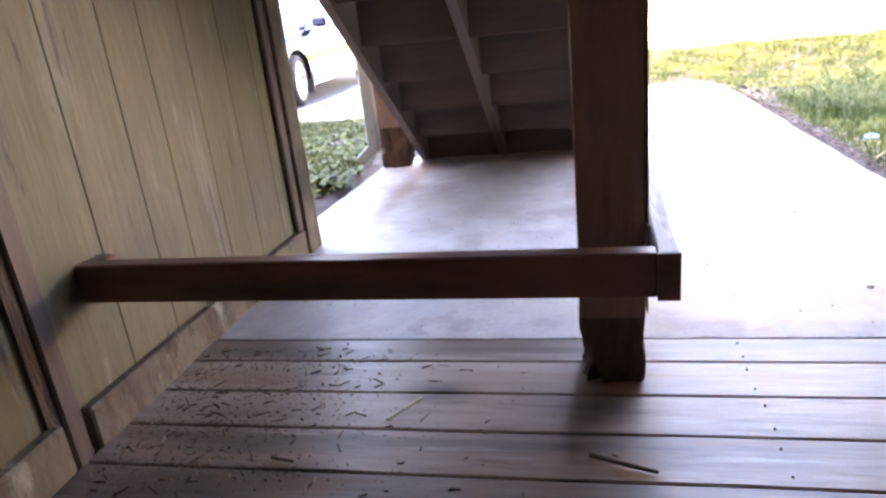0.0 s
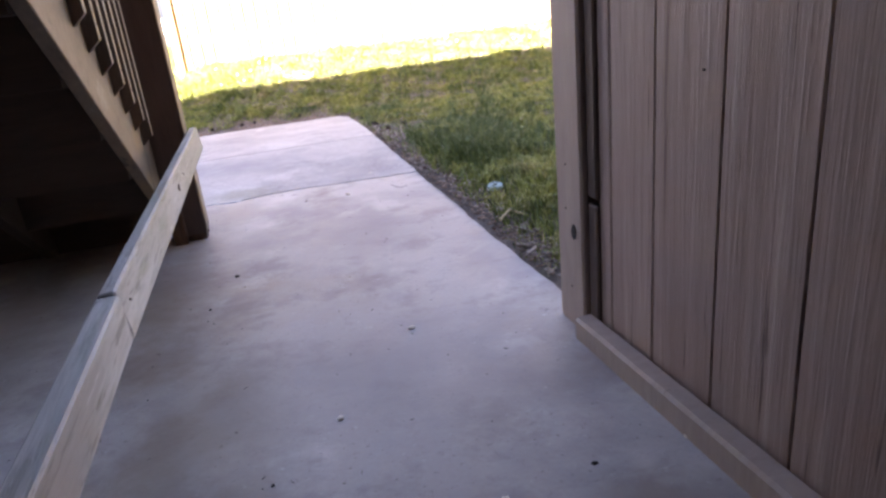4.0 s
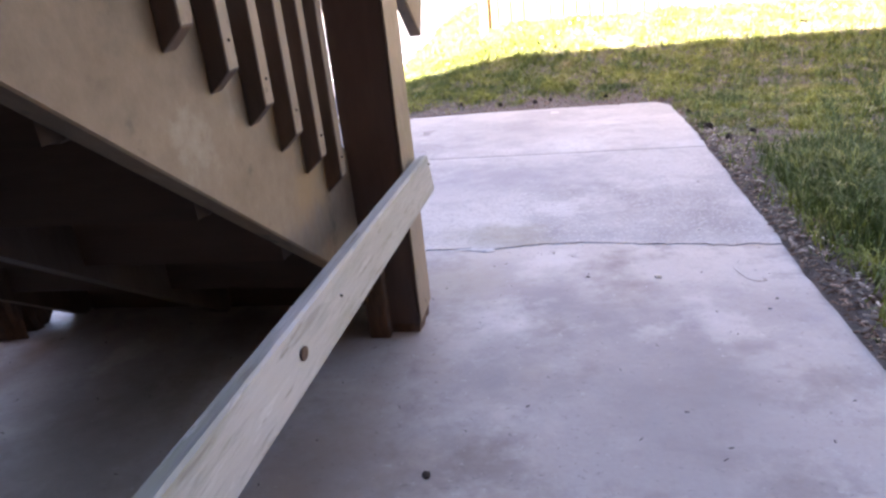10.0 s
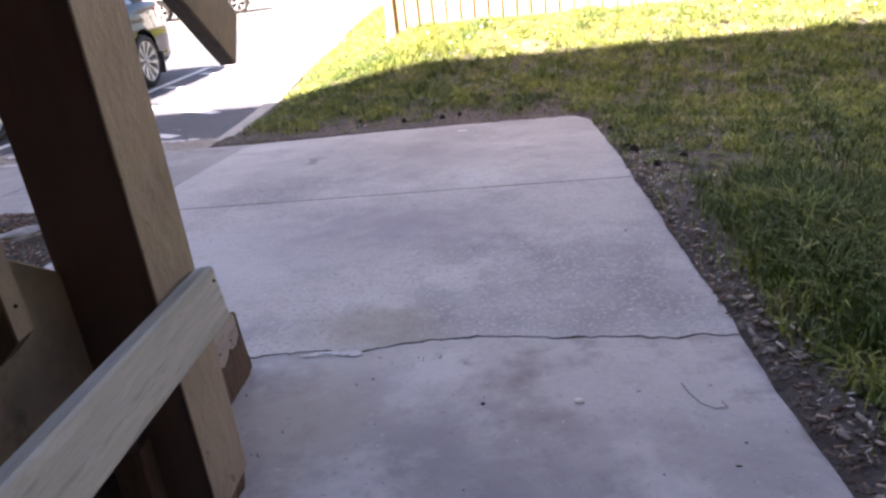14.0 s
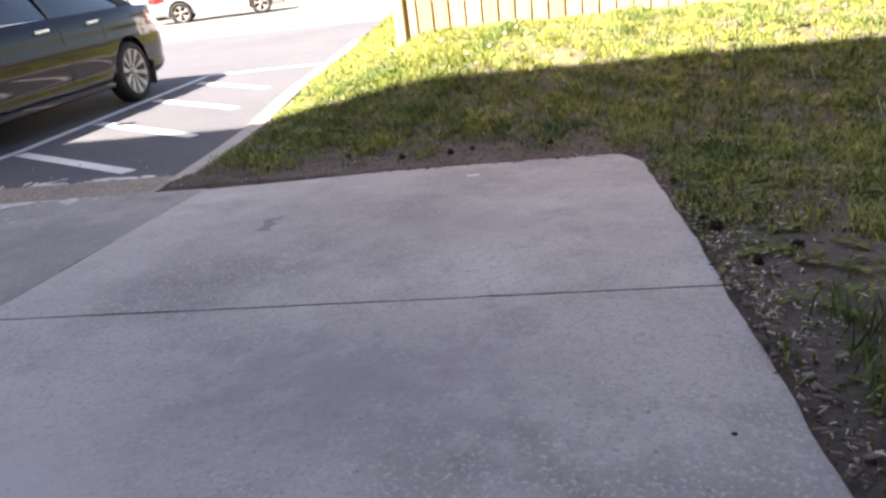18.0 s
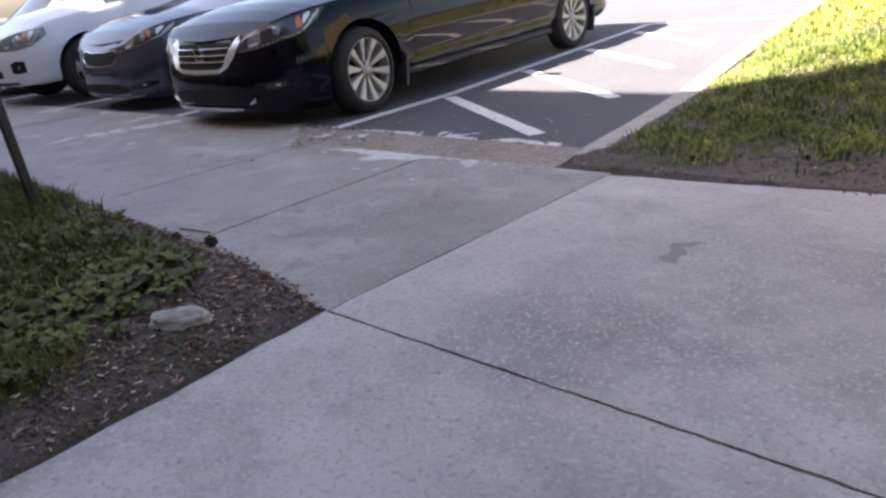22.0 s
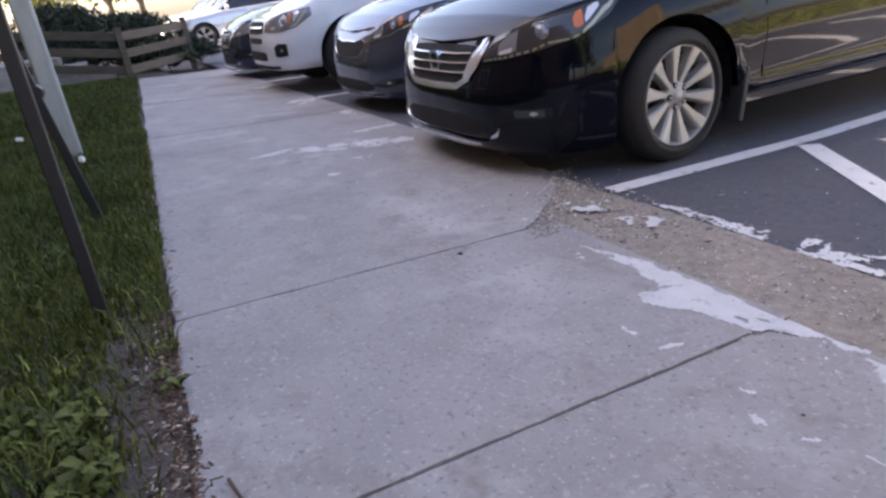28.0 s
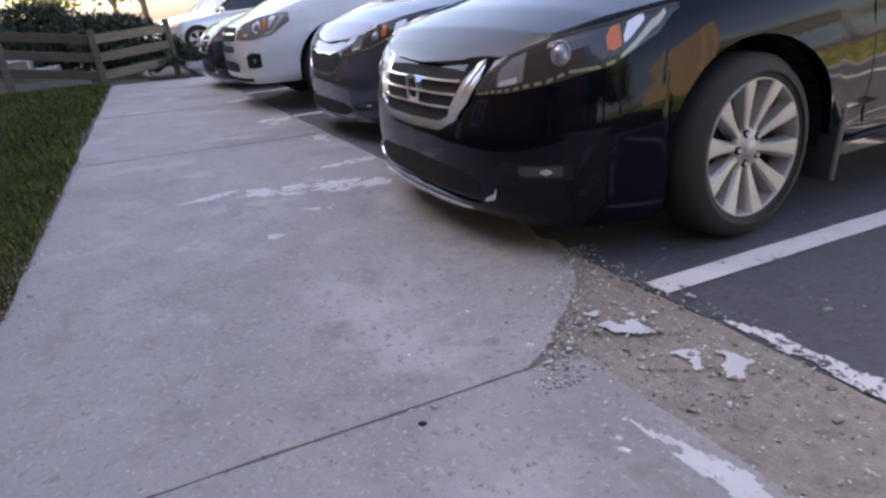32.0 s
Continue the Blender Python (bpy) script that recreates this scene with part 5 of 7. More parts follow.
        part("reflector_bar", sh.patch(lens((0.26, 0.20, 0.33), (0.37, 0.20, 0.35)), 0.009, 0.006, 4, 2, sg), M_LAMPBRIGHT, lamp)
        (ci, c0, c1), = lens((0.565, 0.28, 0.86))
        part("projector_ring", sh.disc(ci, (c0 + c1) / 2, (c1 - c0) * 0.42, (c1 - c0) * 0.5, 0.006, 0.005, sg, 0.84), M_CHROME, lamp, "thin chrome ring")
        part("projector_lens", sh.disc(ci, (c0 + c1) / 2, (c1 - c0) * 0.33, (c1 - c0) * 0.40, 0.005, 0.012, sg), M_LAMP, lamp)
        part("turn_signal", sh.patch(lens((0.655, 0.42, 0.70), (0.675, 0.32, 0.88), (0.71, 0.34, 0.90)), 0.007, 0.006, 3, 4, sg), M_AMBER, lamp)
        part("side_reflector", sh.patch(lens((0.72, 0.36, 0.56), (0.745, 0.42, 0.86), (0.79, 0.60, 0.94), (0.815, 0.74, 0.92)), 0.008, 0.006, 3, 4, sg), M_LAMPBRIGHT, lamp)
        part("corner_reflector", sh.patch(lens((0.70, 0.04, 0.14), (0.76, 0.08, 0.26), (0.84, 0.30, 0.62), (0.92, 0.55, 0.90)), 0.009, 0.006, 6, 2, sg), M_LED, lamp, "pale clear corner strip")
        for q in range(13):
            f = 0.06 + 0.049 * q
            part("running_light", sh.patch(lens((f, 0.035, 0.115), (f + 0.030, 0.035, 0.115)), 0.008, 0.005, 2, 1, sg), M_LEDOFF, lamp, "small clear diode")
        part("lamp_edge", sh.patch([(sh.index(x=a) if a < 0.84 * w else sh.index(y=y), hi - 0.007, hi + 0.001) for a, y, lo, hi in H[2:]], 0.007, 0.006, 8, 2, sg), M_FLAP, lamp)
        F = s["fog"]
        fp = part("fog_pocket", sh.patch([(sh.index(x=a), lo, hi) for a, lo, hi in F["pocket"]], 0.003, 0.01, 6, 4, sg), M_MESH, thing)
        a, lo, hi, aw = F["lamp"]
        part("fog_lamp", sh.patch([(sh.index(x=a - aw), lo, hi), (sh.index(x=a + aw), lo, hi)], 0.006, 0.01, 5, 3, sg), M_LAMPDARK, fp)
        part("fog_bulb", sh.patch([(sh.index(x=a + aw * u), (lo + hi) / 2 - (hi - lo) * q, (lo + hi) / 2 + (hi - lo) * q) for u, q in ((0.1, 0.1), (0.35, 0.32), (0.6, 0.1))], 0.009, 0.01, 4, 3, sg), M_LED, fp)
        part("tail_lamp", sh.patch([(sh.index(y=ln - 0.62), 0.80, 0.93), (sh.index(y=ln - 0.3), 0.74, 0.95), (sh.index(y=ln - 0.1), 0.76, 0.94)], 0.006, 0.02, 6, 4, sg), M_RED, thing)
    part("windscreen", pane((-wl + 0.05, y0 + 0.16, zb), (wl - 0.05, y0 + 0.16, zb), (wm - 0.04, y1, zt), (-wm + 0.04, y1, zt), 0.10, 10), M_CARGLASS, thing, smooth=True)
    part("rear_window", pane((wl - 0.1, y3 - 0.16, zb + 0.06), (-wl + 0.1, y3 - 0.16, zb + 0.06), (-wm + 0.05, y2, zt), (wm - 0.05, y2, zt), 0.08, 10), M_CARGLASS, thing, smooth=True)
    part("roof", pane((-wm, y1 - 0.03, zt - 0.005), (wm, y1 - 0.03, zt - 0.005), (wm, y2 + 0.03, zt - 0.005), (-wm, y2 + 0.03, zt - 0.005), zr - zt, 10), colour, thing, smooth=True)
    part("cabin_core", prism([(y0 + 0.4, zb - 0.15), (y3 - 0.4, zb - 0.15), (y2 - 0.1, zt - 0.12), (y1 + 0.12, zt - 0.12)], 2 * wm - 0.1, "x", -wm + 0.05), M_WELL, thing, "dark interior")
    # face
    g = s["grille"]
    grille = part("grille", sh.patch([(0.0, g["low"], g["high"])] + [(sh.index(x=a), lo, hi) for a, lo, hi in g["side"]], 0.002, 0.01, 6, 6, 1), M_MESH, thing)
    other = part("grille", sh.patch([(0.0, g["low"], g["high"])] + [(sh.index(x=a), lo, hi) for a, lo, hi in g["side"]], 0.002, 0.01, 6, 6, -1), M_MESH, thing)
    for own, sg in ((grille, 1), (other, -1)):
        for z, t, reach in g["bars"]:
            part("bar", sh.patch([(0.0, z, z + t), (sh.index(x=reach * 0.6), z, z + t), (sh.index(x=reach), z + 0.004, z + t + 0.004)], 0.016, 0.02, 6, 2, sg), M_CHROME, own, "chrome bar")
        for name, spans, up, material, text in g["trims"]:
            part(name, sh.patch([(sh.index(x=a) if a else 0.0, lo, hi) for a, lo, hi in spans], up, 0.02, 6, 3, sg), material, own, text)
    if g.get("badge"):
        z, bw, bh = g["badge"]
        y = sh.at(0, z, 0.024).y
        bm = bmesh.new()
        ring = [[bm.verts.new((f * bw * (abs(math.cos(a)) ** 0.5) * math.copysign(1, math.cos(a)), y + d, z + f * bh * (abs(math.sin(a)) ** 0.5) * math.copysign(1, math.sin(a)))) for a in [k * math.pi / 12 + 0.01 for k in range(24)]] for f, d in ((1.0, 0.0), (0.72, 0.0), (0.72, 0.02), (1.0, 0.02))]
        for q in range(4):
            for k in range(24):
                bm.faces.new((ring[q][k], ring[q][(k + 1) % 24], ring[(q + 1) % 4][(k + 1) % 24], ring[(q + 1) % 4][k]))
        bmesh.ops.recalc_face_normals(bm, faces=bm.faces)
        part("badge", bm, M_CHROME, thing, "plain chrome badge ring")
    for name, spans, up, material, text in s["bumper"]:
        for sg in (1, -1):
            part(name, sh.patch([(sh.index(x=a) if a else 0.0, lo, hi) for a, lo, hi in spans], up, 0.02, 6, 3, sg), material, thing, text)
    return thing


NOSE = ((0, -0.045), (0.07, -0.010), (0.2, 0.004), (0.36, 0.008), (0.50, 0.007), (0.62, -0.002), (0.76, -0.020), (0.90, -0.048), (1.0, -0.088))
SEDAN = dict(half=0.925, length=5.08, wheel=0.321, rim=0.236, front=0.87, rear=3.90, arch=0.043, flaps=True, dark_lamps=True,
             shoulder=((0, 0.668), (0.03, 0.688), (0.08, 0.728), (0.16, 0.768), (0.34, 0.808), (0.52, 0.832), (0.68, 0.846), (0.95, 0.868), (1.5, 0.925), (2.5, 0.95), (4.2, 1.0), (5.08, 0.98)),
             sill=(0.155, 0.128, 0.20, 0.22, 0.26), nose=NOSE, crown=((0, 0.002), (0.15, 0.012), (0.5, 0.06), (1.3, 0.115), (1.6, 0.05), (4.0, 0.05), (5.08, 0.03)),
             cabin=dict(base=0.80, top=0.58, y=(1.25, 2.15, 3.45, 4.55), z=(0.94, 1.42, 1.47)),
             headlamp=((0.45, 0.04, 0.586, 0.625), (0.51, 0.06, 0.590, 0.692), (0.61, 0.10, 0.600, 0.724), (0.72, 0.18, 0.622, 0.756), (0.80, 0.34, 0.664, 0.788), (0.86, 0.47, 0.732, 0.812), (0.88, 0.58, 0.808, 0.824)),
             fog=dict(pocket=((0.52, 0.31, 0.325), (0.58, 0.30, 0.375), (0.77, 0.325, 0.375)), lamp=(0.695, 0.333, 0.368, 0.055)),
             grille=dict(low=0.478, high=0.662, side=((0.25, 0.482, 0.66), (0.355, 0.505, 0.655)), bars=((0.530, 0.009, 0.325), (0.575, 0.009, 0.34), (0.620, 0.008, 0.355)),
                         trims=(("grille_frame", ((0.0, 0.446, 0.480), (0.25, 0.453, 0.485), (0.37, 0.500, 0.530)), 0.012, M_CHROME, "broad chrome lower frame"),
                                ("grille_end", ((0.31, 0.487, 0.53), (0.36, 0.508, 0.625), (0.415, 0.556, 0.684), (0.465, 0.645, 0.702)), 0.009, M_CHROME, "silver grille end")), badge=(0.585, 0.058, 0.05)),
             bumper=(("intake", ((0.0, 0.225, 0.335), (0.36, 0.23, 0.325), (0.47, 0.25, 0.29)), 0.002, M_MESH, "black lower intake"),
                     ("intake_trim", ((0.50, 0.225, 0.237), (0.545, 0.24, 0.262), (0.555, 0.27, 0.285)), 0.008, M_CHROME, "small chrome corner trim"),
                     ("chrome_lip", ((0.0, 0.175, 0.203), (0.28, 0.178, 0.203), (0.44, 0.190, 0.202)), 0.028, M_CHROME, "chrome lip")))
P_BLACK = mat("black_car_paint", (0.0022, 0.0028, 0.0075), (0.003, 0.004, 0.010), 0.12, 2, (1, 1, 1), 0.0, 30, coat=0.9, spec=0.04, coat_ior=1.33)
P_GREY = paint("slate_grey_car_paint", (0.06, 0.07, 0.10), 0.4)
P_WHITE = paint("white_car_paint", (0.72, 0.74, 0.76))
P_NAVY = paint("navy_car_paint", (0.02, 0.025, 0.05), 0.2)
P_SILVER = paint("silver_car_paint", (0.52, 0.54, 0.57), 0.5)


def park(label, x, y, spec, yaw=0.0):
    z = float(lie(y + spec["front"])) - 0.018
    dz = float(lie(y + spec["rear"]) - lie(y + spec["front"]))
    tilt = math.degrees(math.atan2(dz, spec["rear"] - spec["front"]))
    return car(label, pose(x, y, z - math.tan(radians(tilt)) * spec["front"], tilt, 0, yaw), spec)


park("glossy black sedan with chrome grille and alloy wheels", -4.425, 7.66, dict(SEDAN, paint=P_BLACK, steer=5.5))
GREY = dict(SEDAN, paint=P_GREY, length=4.75, rear=3.55, half=0.90, flaps=False, dark_lamps=True, spokes=7,
            cabin=dict(base=0.78, top=0.57, y=(1.2, 2.05, 3.2, 4.3), z=(0.93, 1.40, 1.45)),
            headlamp=((0.40, 0.03, 0.59, 0.64), (0.52, 0.06, 0.60, 0.70), (0.68, 0.14, 0.63, 0.745), (0.77, 0.30, 0.68, 0.785), (0.84, 0.55, 0.77, 0.825)),
            fog=dict(pocket=((0.50, 0.25, 0.27), (0.58, 0.24, 0.30), (0.74, 0.27, 0.31)), lamp=(0.62, 0.265, 0.295, 0.06)),
            grille=dict(low=0.47, high=0.60, side=((0.15, 0.475, 0.592), (0.30, 0.49, 0.618), (0.365, 0.545, 0.59)), bars=(),
                        trims=(("grille_frame", ((0.0, 0.601, 0.608), (0.15, 0.593, 0.600), (0.30, 0.619, 0.626), (0.37, 0.588, 0.596)), 0.006, M_CHROME, "thin chrome upper frame"),
                               ("grille_frame", ((0.0, 0.463, 0.469), (0.28, 0.479, 0.485), (0.37, 0.545, 0.552)), 0.006, M_CHROME, "thin chrome lower frame"))),
            bumper=(("intake", ((0.0, 0.19, 0.30), (0.36, 0.20, 0.29), (0.47, 0.23, 0.26)), 0.002, M_MESH, "black lower intake"),
                    ("chrome_lip", ((0.0, 0.15, 0.17), (0.33, 0.152, 0.17), (0.62, 0.165, 0.18)), 0.02, M_CHROME, "chrome lip")))
park("slate grey sedan with a dark mesh grille", -6.85, 7.98, GREY)
SUV = dict(SEDAN, paint=P_WHITE, length=4.6, half=0.91, wheel=0.36, rim=0.235, front=0.88, rear=3.54, flaps=False, dark_lamps=False, spokes=5,
           shoulder=((0, 0.82), (0.25, 0.86), (0.55, 0.95), (0.95, 1.0), (1.5, 1.06), (2.5, 1.08), (4.0, 1.12), (4.6, 1.12)), sill=(0.28, 0.28, 0.30, 0.30, 0.34),
           cabin=dict(base=0.79, top=0.60, y=(1.05, 1.75, 3.9, 4.65), z=(1.08, 1.62, 1.69)),
           headlamp=((0.40, 0.03, 0.68, 0.78), (0.54, 0.05, 0.67, 0.82), (0.68, 0.12, 0.67, 0.85), (0.78, 0.28, 0.70, 0.87), (0.85, 0.45, 0.80, 0.88)),
           fog=dict(pocket=((0.58, 0.43, 0.53), (0.64, 0.42, 0.56), (0.72, 0.43, 0.55)), lamp=(0.66, 0.46, 0.52, 0.03)),
           grille=dict(low=0.66, high=0.79, side=((0.2, 0.66, 0.79), (0.34, 0.67, 0.78)), bars=((0.72, 0.02, 0.34),), trims=(("lower_grille", ((0.0, 0.56, 0.62), (0.25, 0.56, 0.62), (0.32, 0.57, 0.61)), 0.003, M_MESH, ""),)),
           bumper=(("intake", ((0.0, 0.38, 0.48), (0.3, 0.38, 0.48), (0.4, 0.39, 0.46)), 0.002, M_MESH, "black lower intake"),
                   ("skirt", ((0.0, 0.29, 0.33), (0.4, 0.29, 0.33), (0.6, 0.30, 0.33)), 0.004, M_MESH, "black bumper skirt")))
park("white compact sport utility car with halogen headlights", -9.15, 7.70, SUV)
NAVY = dict(SEDAN, paint=P_NAVY, length=4.55, rear=3.5, half=0.87, flaps=False, dark_lamps=False, spokes=7, cabin=dict(base=0.75, top=0.55, y=(1.15, 1.95, 3.1, 4.15), z=(0.93, 1.38, 1.43)))
park("dark navy sedan beside a white car", -11.55, 7.74, NAVY)
SILVER = dict(NAVY, paint=P_SILVER, length=4.8, rear=3.65, half=0.89, spokes=5)
park("silver sedan at the end of the sidewalk", -22.4, 8.0, SILVER)
park("pale silver sedan far down the row", -25.0, 8.0, dict(SILVER, paint=P_WHITE))
park("silver sedan far along the car park", -27.8, 8.1, SILVER)
park("silver sport utility car across the car park", -7.6, 29.8, dict(SUV, paint=P_SILVER), 110)
park("pale silver sedan across the car park", -13.1, 32.6, SILVER, 100)

# ---- lawn, weeds, mulch ----
rng = np.random.default_rng(7)
M_CLUMP = mat("dark_grass", (0.068, 0.115, 0.036), (0.165, 0.22, 0.072), 0.5, 3, (1, 1, 1), 0, 9, vary=0.4, island=True, spec=0.3)


def blades(name, label, n, area, keep, height, width, material, seed, lean=0.5):
    """Many grass blades in one mesh. area: x0, x1, y0, y1; keep(x, y) the chance of a blade and its height."""
    r = np.random.default_rng(seed)
    x, y = r.uniform(area[0], area[1], n), r.uniform(area[2], area[3], n)
    chance, tall = keep(x, y)
    ok = (r.uniform(0, 1, n) < chance) & ~paved(x, y)
    x, y, tall = x[ok], y[ok], np.broadcast_to(tall, ok.shape)[ok]
    k = len(x)
    h = height * tall * r.uniform(0.45, 1.25, k)
    a = r.uniform(0, 2 * np.pi, k)
    b = r.uniform(0, 2 * np.pi, k)
    tip = h * r.uniform(0.15, 1.0, k) * lean
    w = width * r.uniform(0.6, 1.3, k)
    base = np.stack([x, y, lawn(x, y) - 0.006], -1)
    side = np.stack([np.cos(a), np.sin(a), 0 * a], -1) * w[:, None] / 2
    way = np.stack([np.cos(b), np.sin(b), 0 * b], -1)
    up = np.array([0, 0, 1.0])
    mid = base + way * (tip * 0.35)[:, None] + up * (h * 0.6)[:, None]
    end = base + way * tip[:, None] + up * h[:, None] * (1 - 0.25 * lean)
    v = np.stack([base - side, base + side, mid - side * 0.75, mid + side * 0.75, end], 1).reshape(-1, 3)
    i = (np.arange(k) * 5)[:, None]
    f = np.concatenate([i + [0, 1, 3], i + [0, 3, 2], i + [2, 3, 4]])
    return tagged(from_arrays(name, v, f, material), label, "grass", kind="stuff")


def patchy(x, y, s=1.0, o=0.0):
    return 0.5 + 0.5 * wobble(x * s + o, y * s - o)


def near_lawn(x, y):
    edge = np.minimum(np.abs(x - 1.23), 9.0)
    right = step(-0.02, 0.10, x - 1.25 + 0.10 * wobble(x * 3, y * 3))
    back = step(7.72, 8.25, y + 0.26 * wobble(x * 2.3, y * 2.0) + 0.22 * wobble(x * 6, y * 6)) * step(0.0, 0.2, x - kerb_x(y) - 0.13)
    d = np.where(y > 7.6, np.maximum(back, right * step(1.2, 1.5, x) * step(8.2, 7.6, y)), right)
    bare = 1 - 0.93 * step(0.32, 0.16, np.hypot((x - 1.5) / 1.0, (y - 6.05) / 0.8)) - 0.6 * step(0.5, 0.3, np.hypot((x - 0.6) / 1.6, (y - 8.0) / 0.45))
    clump = np.exp(-(((x - 1.62) / 0.26) ** 2 + ((y - 4.85) / 0.62) ** 2)) + 0.5 * np.exp(-(((x - 0.1) / 0.5) ** 2 + ((y - 9.6) / 0.35) ** 2)) + 0.5 * np.exp(-(((x - 1.75) / 0.3) ** 2 + ((y - 3.6) / 0.4) ** 2))
    p, q = patchy(x, y, 1.6), np.clip(patchy(x, y, 5.5, 1.3) * 1.4 - 0.2, 0, 1)
    hole = 1 - 0.9 * step(1.0, 0.5, np.hypot((x - 1.46) / 0.36, (y - 6.0) / 0.55) + 0.25 * wobble(x * 5, y * 5)) - 0.8 * step(1.0, 0.5, np.hypot((x - 1.36) / 0.16, (y - 5.3) / 0.6) + 0.3 * wobble(x * 6, y * 6))
    return np.clip(d * np.clip(bare, 0.04, 1) * np.clip(hole, 0.05, 1) * (0.12 + 0.45 * p + 0.75 * q ** 1.3), 0, 1), 0.4 + 0.4 * p + 0.75 * q + 2.2 * clump


blades("grass", "patchy green lawn beside the concrete walk", 560000, (-2.3, 4.2, 2.55, 10.75), near_lawn, 0.050, 0.0055, M_GRASS, 11, 1.2)
blades("grass", "sunlit grass strip along the kerb", 60000, (-3.0, 1.0, 10.7, 22.0), lambda x, y: (1.0 * (x > kerb_x(y) + 0.13 + 0.05 * wobble(x * 4, y * 4)), 1.0 + 0.5 * patchy(x, y, 5.0)), 0.07, 0.014, M_GRASS, 17, 0.9)
blades("grass", "green lawn further off, partly sunlit", 150000, (4.2, 13.0, 2.55, 11.0), lambda x, y: (0.5 + 0.5 * patchy(x, y), 1.0), 0.06, 0.012, M_GRASS, 12, 0.8)


def tufts(x, y):
    c, t = near_lawn(x, y)
    q = patchy(x, y, 9.0, 4.0) * patchy(x, y, 3.1, 7.0)
    return np.clip(c * step(0.26, 0.42, q), 0, 1), 0.7 + 0.8 * q


blades("grass", "taller tufts standing out of the patchy lawn", 230000, (-2.0, 4.2, 2.7, 10.7), tufts, 0.085, 0.006, M_CLUMP, 29, 1.0)
straw = blades("grass", "dry straw-coloured grass among the green", 150000, (-2.0, 4.2, 2.7, 10.7), lambda x, y: (near_lawn(x, y)[0] * step(0.55, 0.8, patchy(x, y, 3.7, 9.0)), 0.8), 0.05, 0.005, M_DRYGRASS, 37, 1.6)
blades("grass", "tall dark green grass clump beside the walk", 26000, (1.35, 2.1, 4.2, 5.7), lambda x, y: (np.exp(-(((x - 1.66) / 0.22) ** 2 + ((y - 4.9) / 0.5) ** 2)), 1.0), 0.13, 0.005, M_CLUMP, 19, 0.8)


blades("grass", "yellow-green grass tufts in the mulch bed", 8000, (-2.0, -1.1, 4.7, 5.6), lambda x, y: (np.exp(-(((x + 1.47) / 0.13) ** 2 + ((y - 5.22) / 0.12) ** 2)) + 0.7 * np.exp(-(((x + 1.72) / 0.1) ** 2 + ((y - 4.95) / 0.12) ** 2)), 1.0), 0.085, 0.005, M_WEED, 23, 1.0)


def left_lawn(x, y):
    edge = walk_y(x) - y
    bed = step(0.05, 0.24, edge + 0.06 * wobble(x * 4, y * 4)) * step(-1.35, -2.1, x + 0.15 * wobble(y * 3, x))
    behind = step(-1.25, -1.55, x) * step(4.6, 4.0, y)
    far = step(-2.6, -3.2, x) * step(-0.03, 0.05, edge + 0.03 * wobble(x * 5, y * 5))
    d = np.clip(np.maximum(np.maximum(bed * step(-1.8, -2.15, x), behind), far), 0, 1)
    d = d * (1 - 0.75 * np.exp(-((x + 3.0) / 0.30) ** 2 - ((y - 5.98) / 0.11) ** 2))
    return np.clip(d * (0.55 + 0.5 * patchy(x, y, 2.0)), 0, 1), 0.75 + 0.6 * patchy(x, y, 1.4, 2.0)


blades("grass", "lush dark green grass along the sidewalk", 240000, (-7.2, -1.2, 2.45, 6.4), left_lawn, 0.078, 0.005, M_LUSH, 13, 0.9)
blades("grass", "yellower blades among the lush grass", 120000, (-7.2, -1.2, 2.45, 6.4), lambda x, y: (left_lawn(x, y)[0] * (0.5 * patchy(x, y, 4.0, 3.0) + 1.5 * (y < 4.7)), left_lawn(x, y)[1]), 0.07, 0.005, M_GRASS, 43, 1.1)
blades("grass", "green grass further along the sidewalk", 90000, (-13.2, -7.2, 2.45, 6.7), lambda x, y: (0.9 * step(0.0, 0.1, walk_y(x) - y), 1.0), 0.085, 0.011, M_LUSH, 14, 0.8)


def leaves(name, label, plants, material, seed, flat=0.5):
    """Broad-leaved weeds: rosettes of bent leaves in one mesh. plants: x, y, size, number of leaves."""
    r = np.random.default_rng(seed)
    vs, fs = [], []
    for x, y, size, num in plants:
        z = float(lawn(x, y))
        for k in range(num):
            a = r.uniform(0, 2 * np.pi)
            ln = size * r.uniform(0.5, 1.1)
            w = ln * r.uniform(0.42, 0.66)
            rise = r.uniform(0.25, 1.0) * (1 - flat) + 0.1
            o = np.array([x, y, z]) + np.array([r.normal(0, size * 0.25), r.normal(0, size * 0.25), r.uniform(0, size * 0.3)])
            d, s, u = np.array([np.cos(a), np.sin(a), 0]), np.array([-np.sin(a), np.cos(a), 0]), np.array([0, 0, 1.0])
            c = len(vs)
            for t, ww, hh in ((0.0, 0.10, 0.0), (0.35, 0.8, 0.75), (0.7, 1.0, 1.0), (1.0, 0.15, 0.8)):
                m = o + d * ln * t + u * ln * rise * hh * 0.8
                vs += [m - s * w * ww / 2 + u * w * 0.12 * ww, m + u * 0, m + s * w * ww / 2 + u * w * 0.12 * ww]
            for t in range(3):
                for q in range(2):
                    i = c + t * 3 + q
                    fs.append((i, i + 1, i + 4, i + 3))
    return tagged(from_arrays(name, np.array(vs), np.array(fs), material), label, "weeds", kind="stuff")


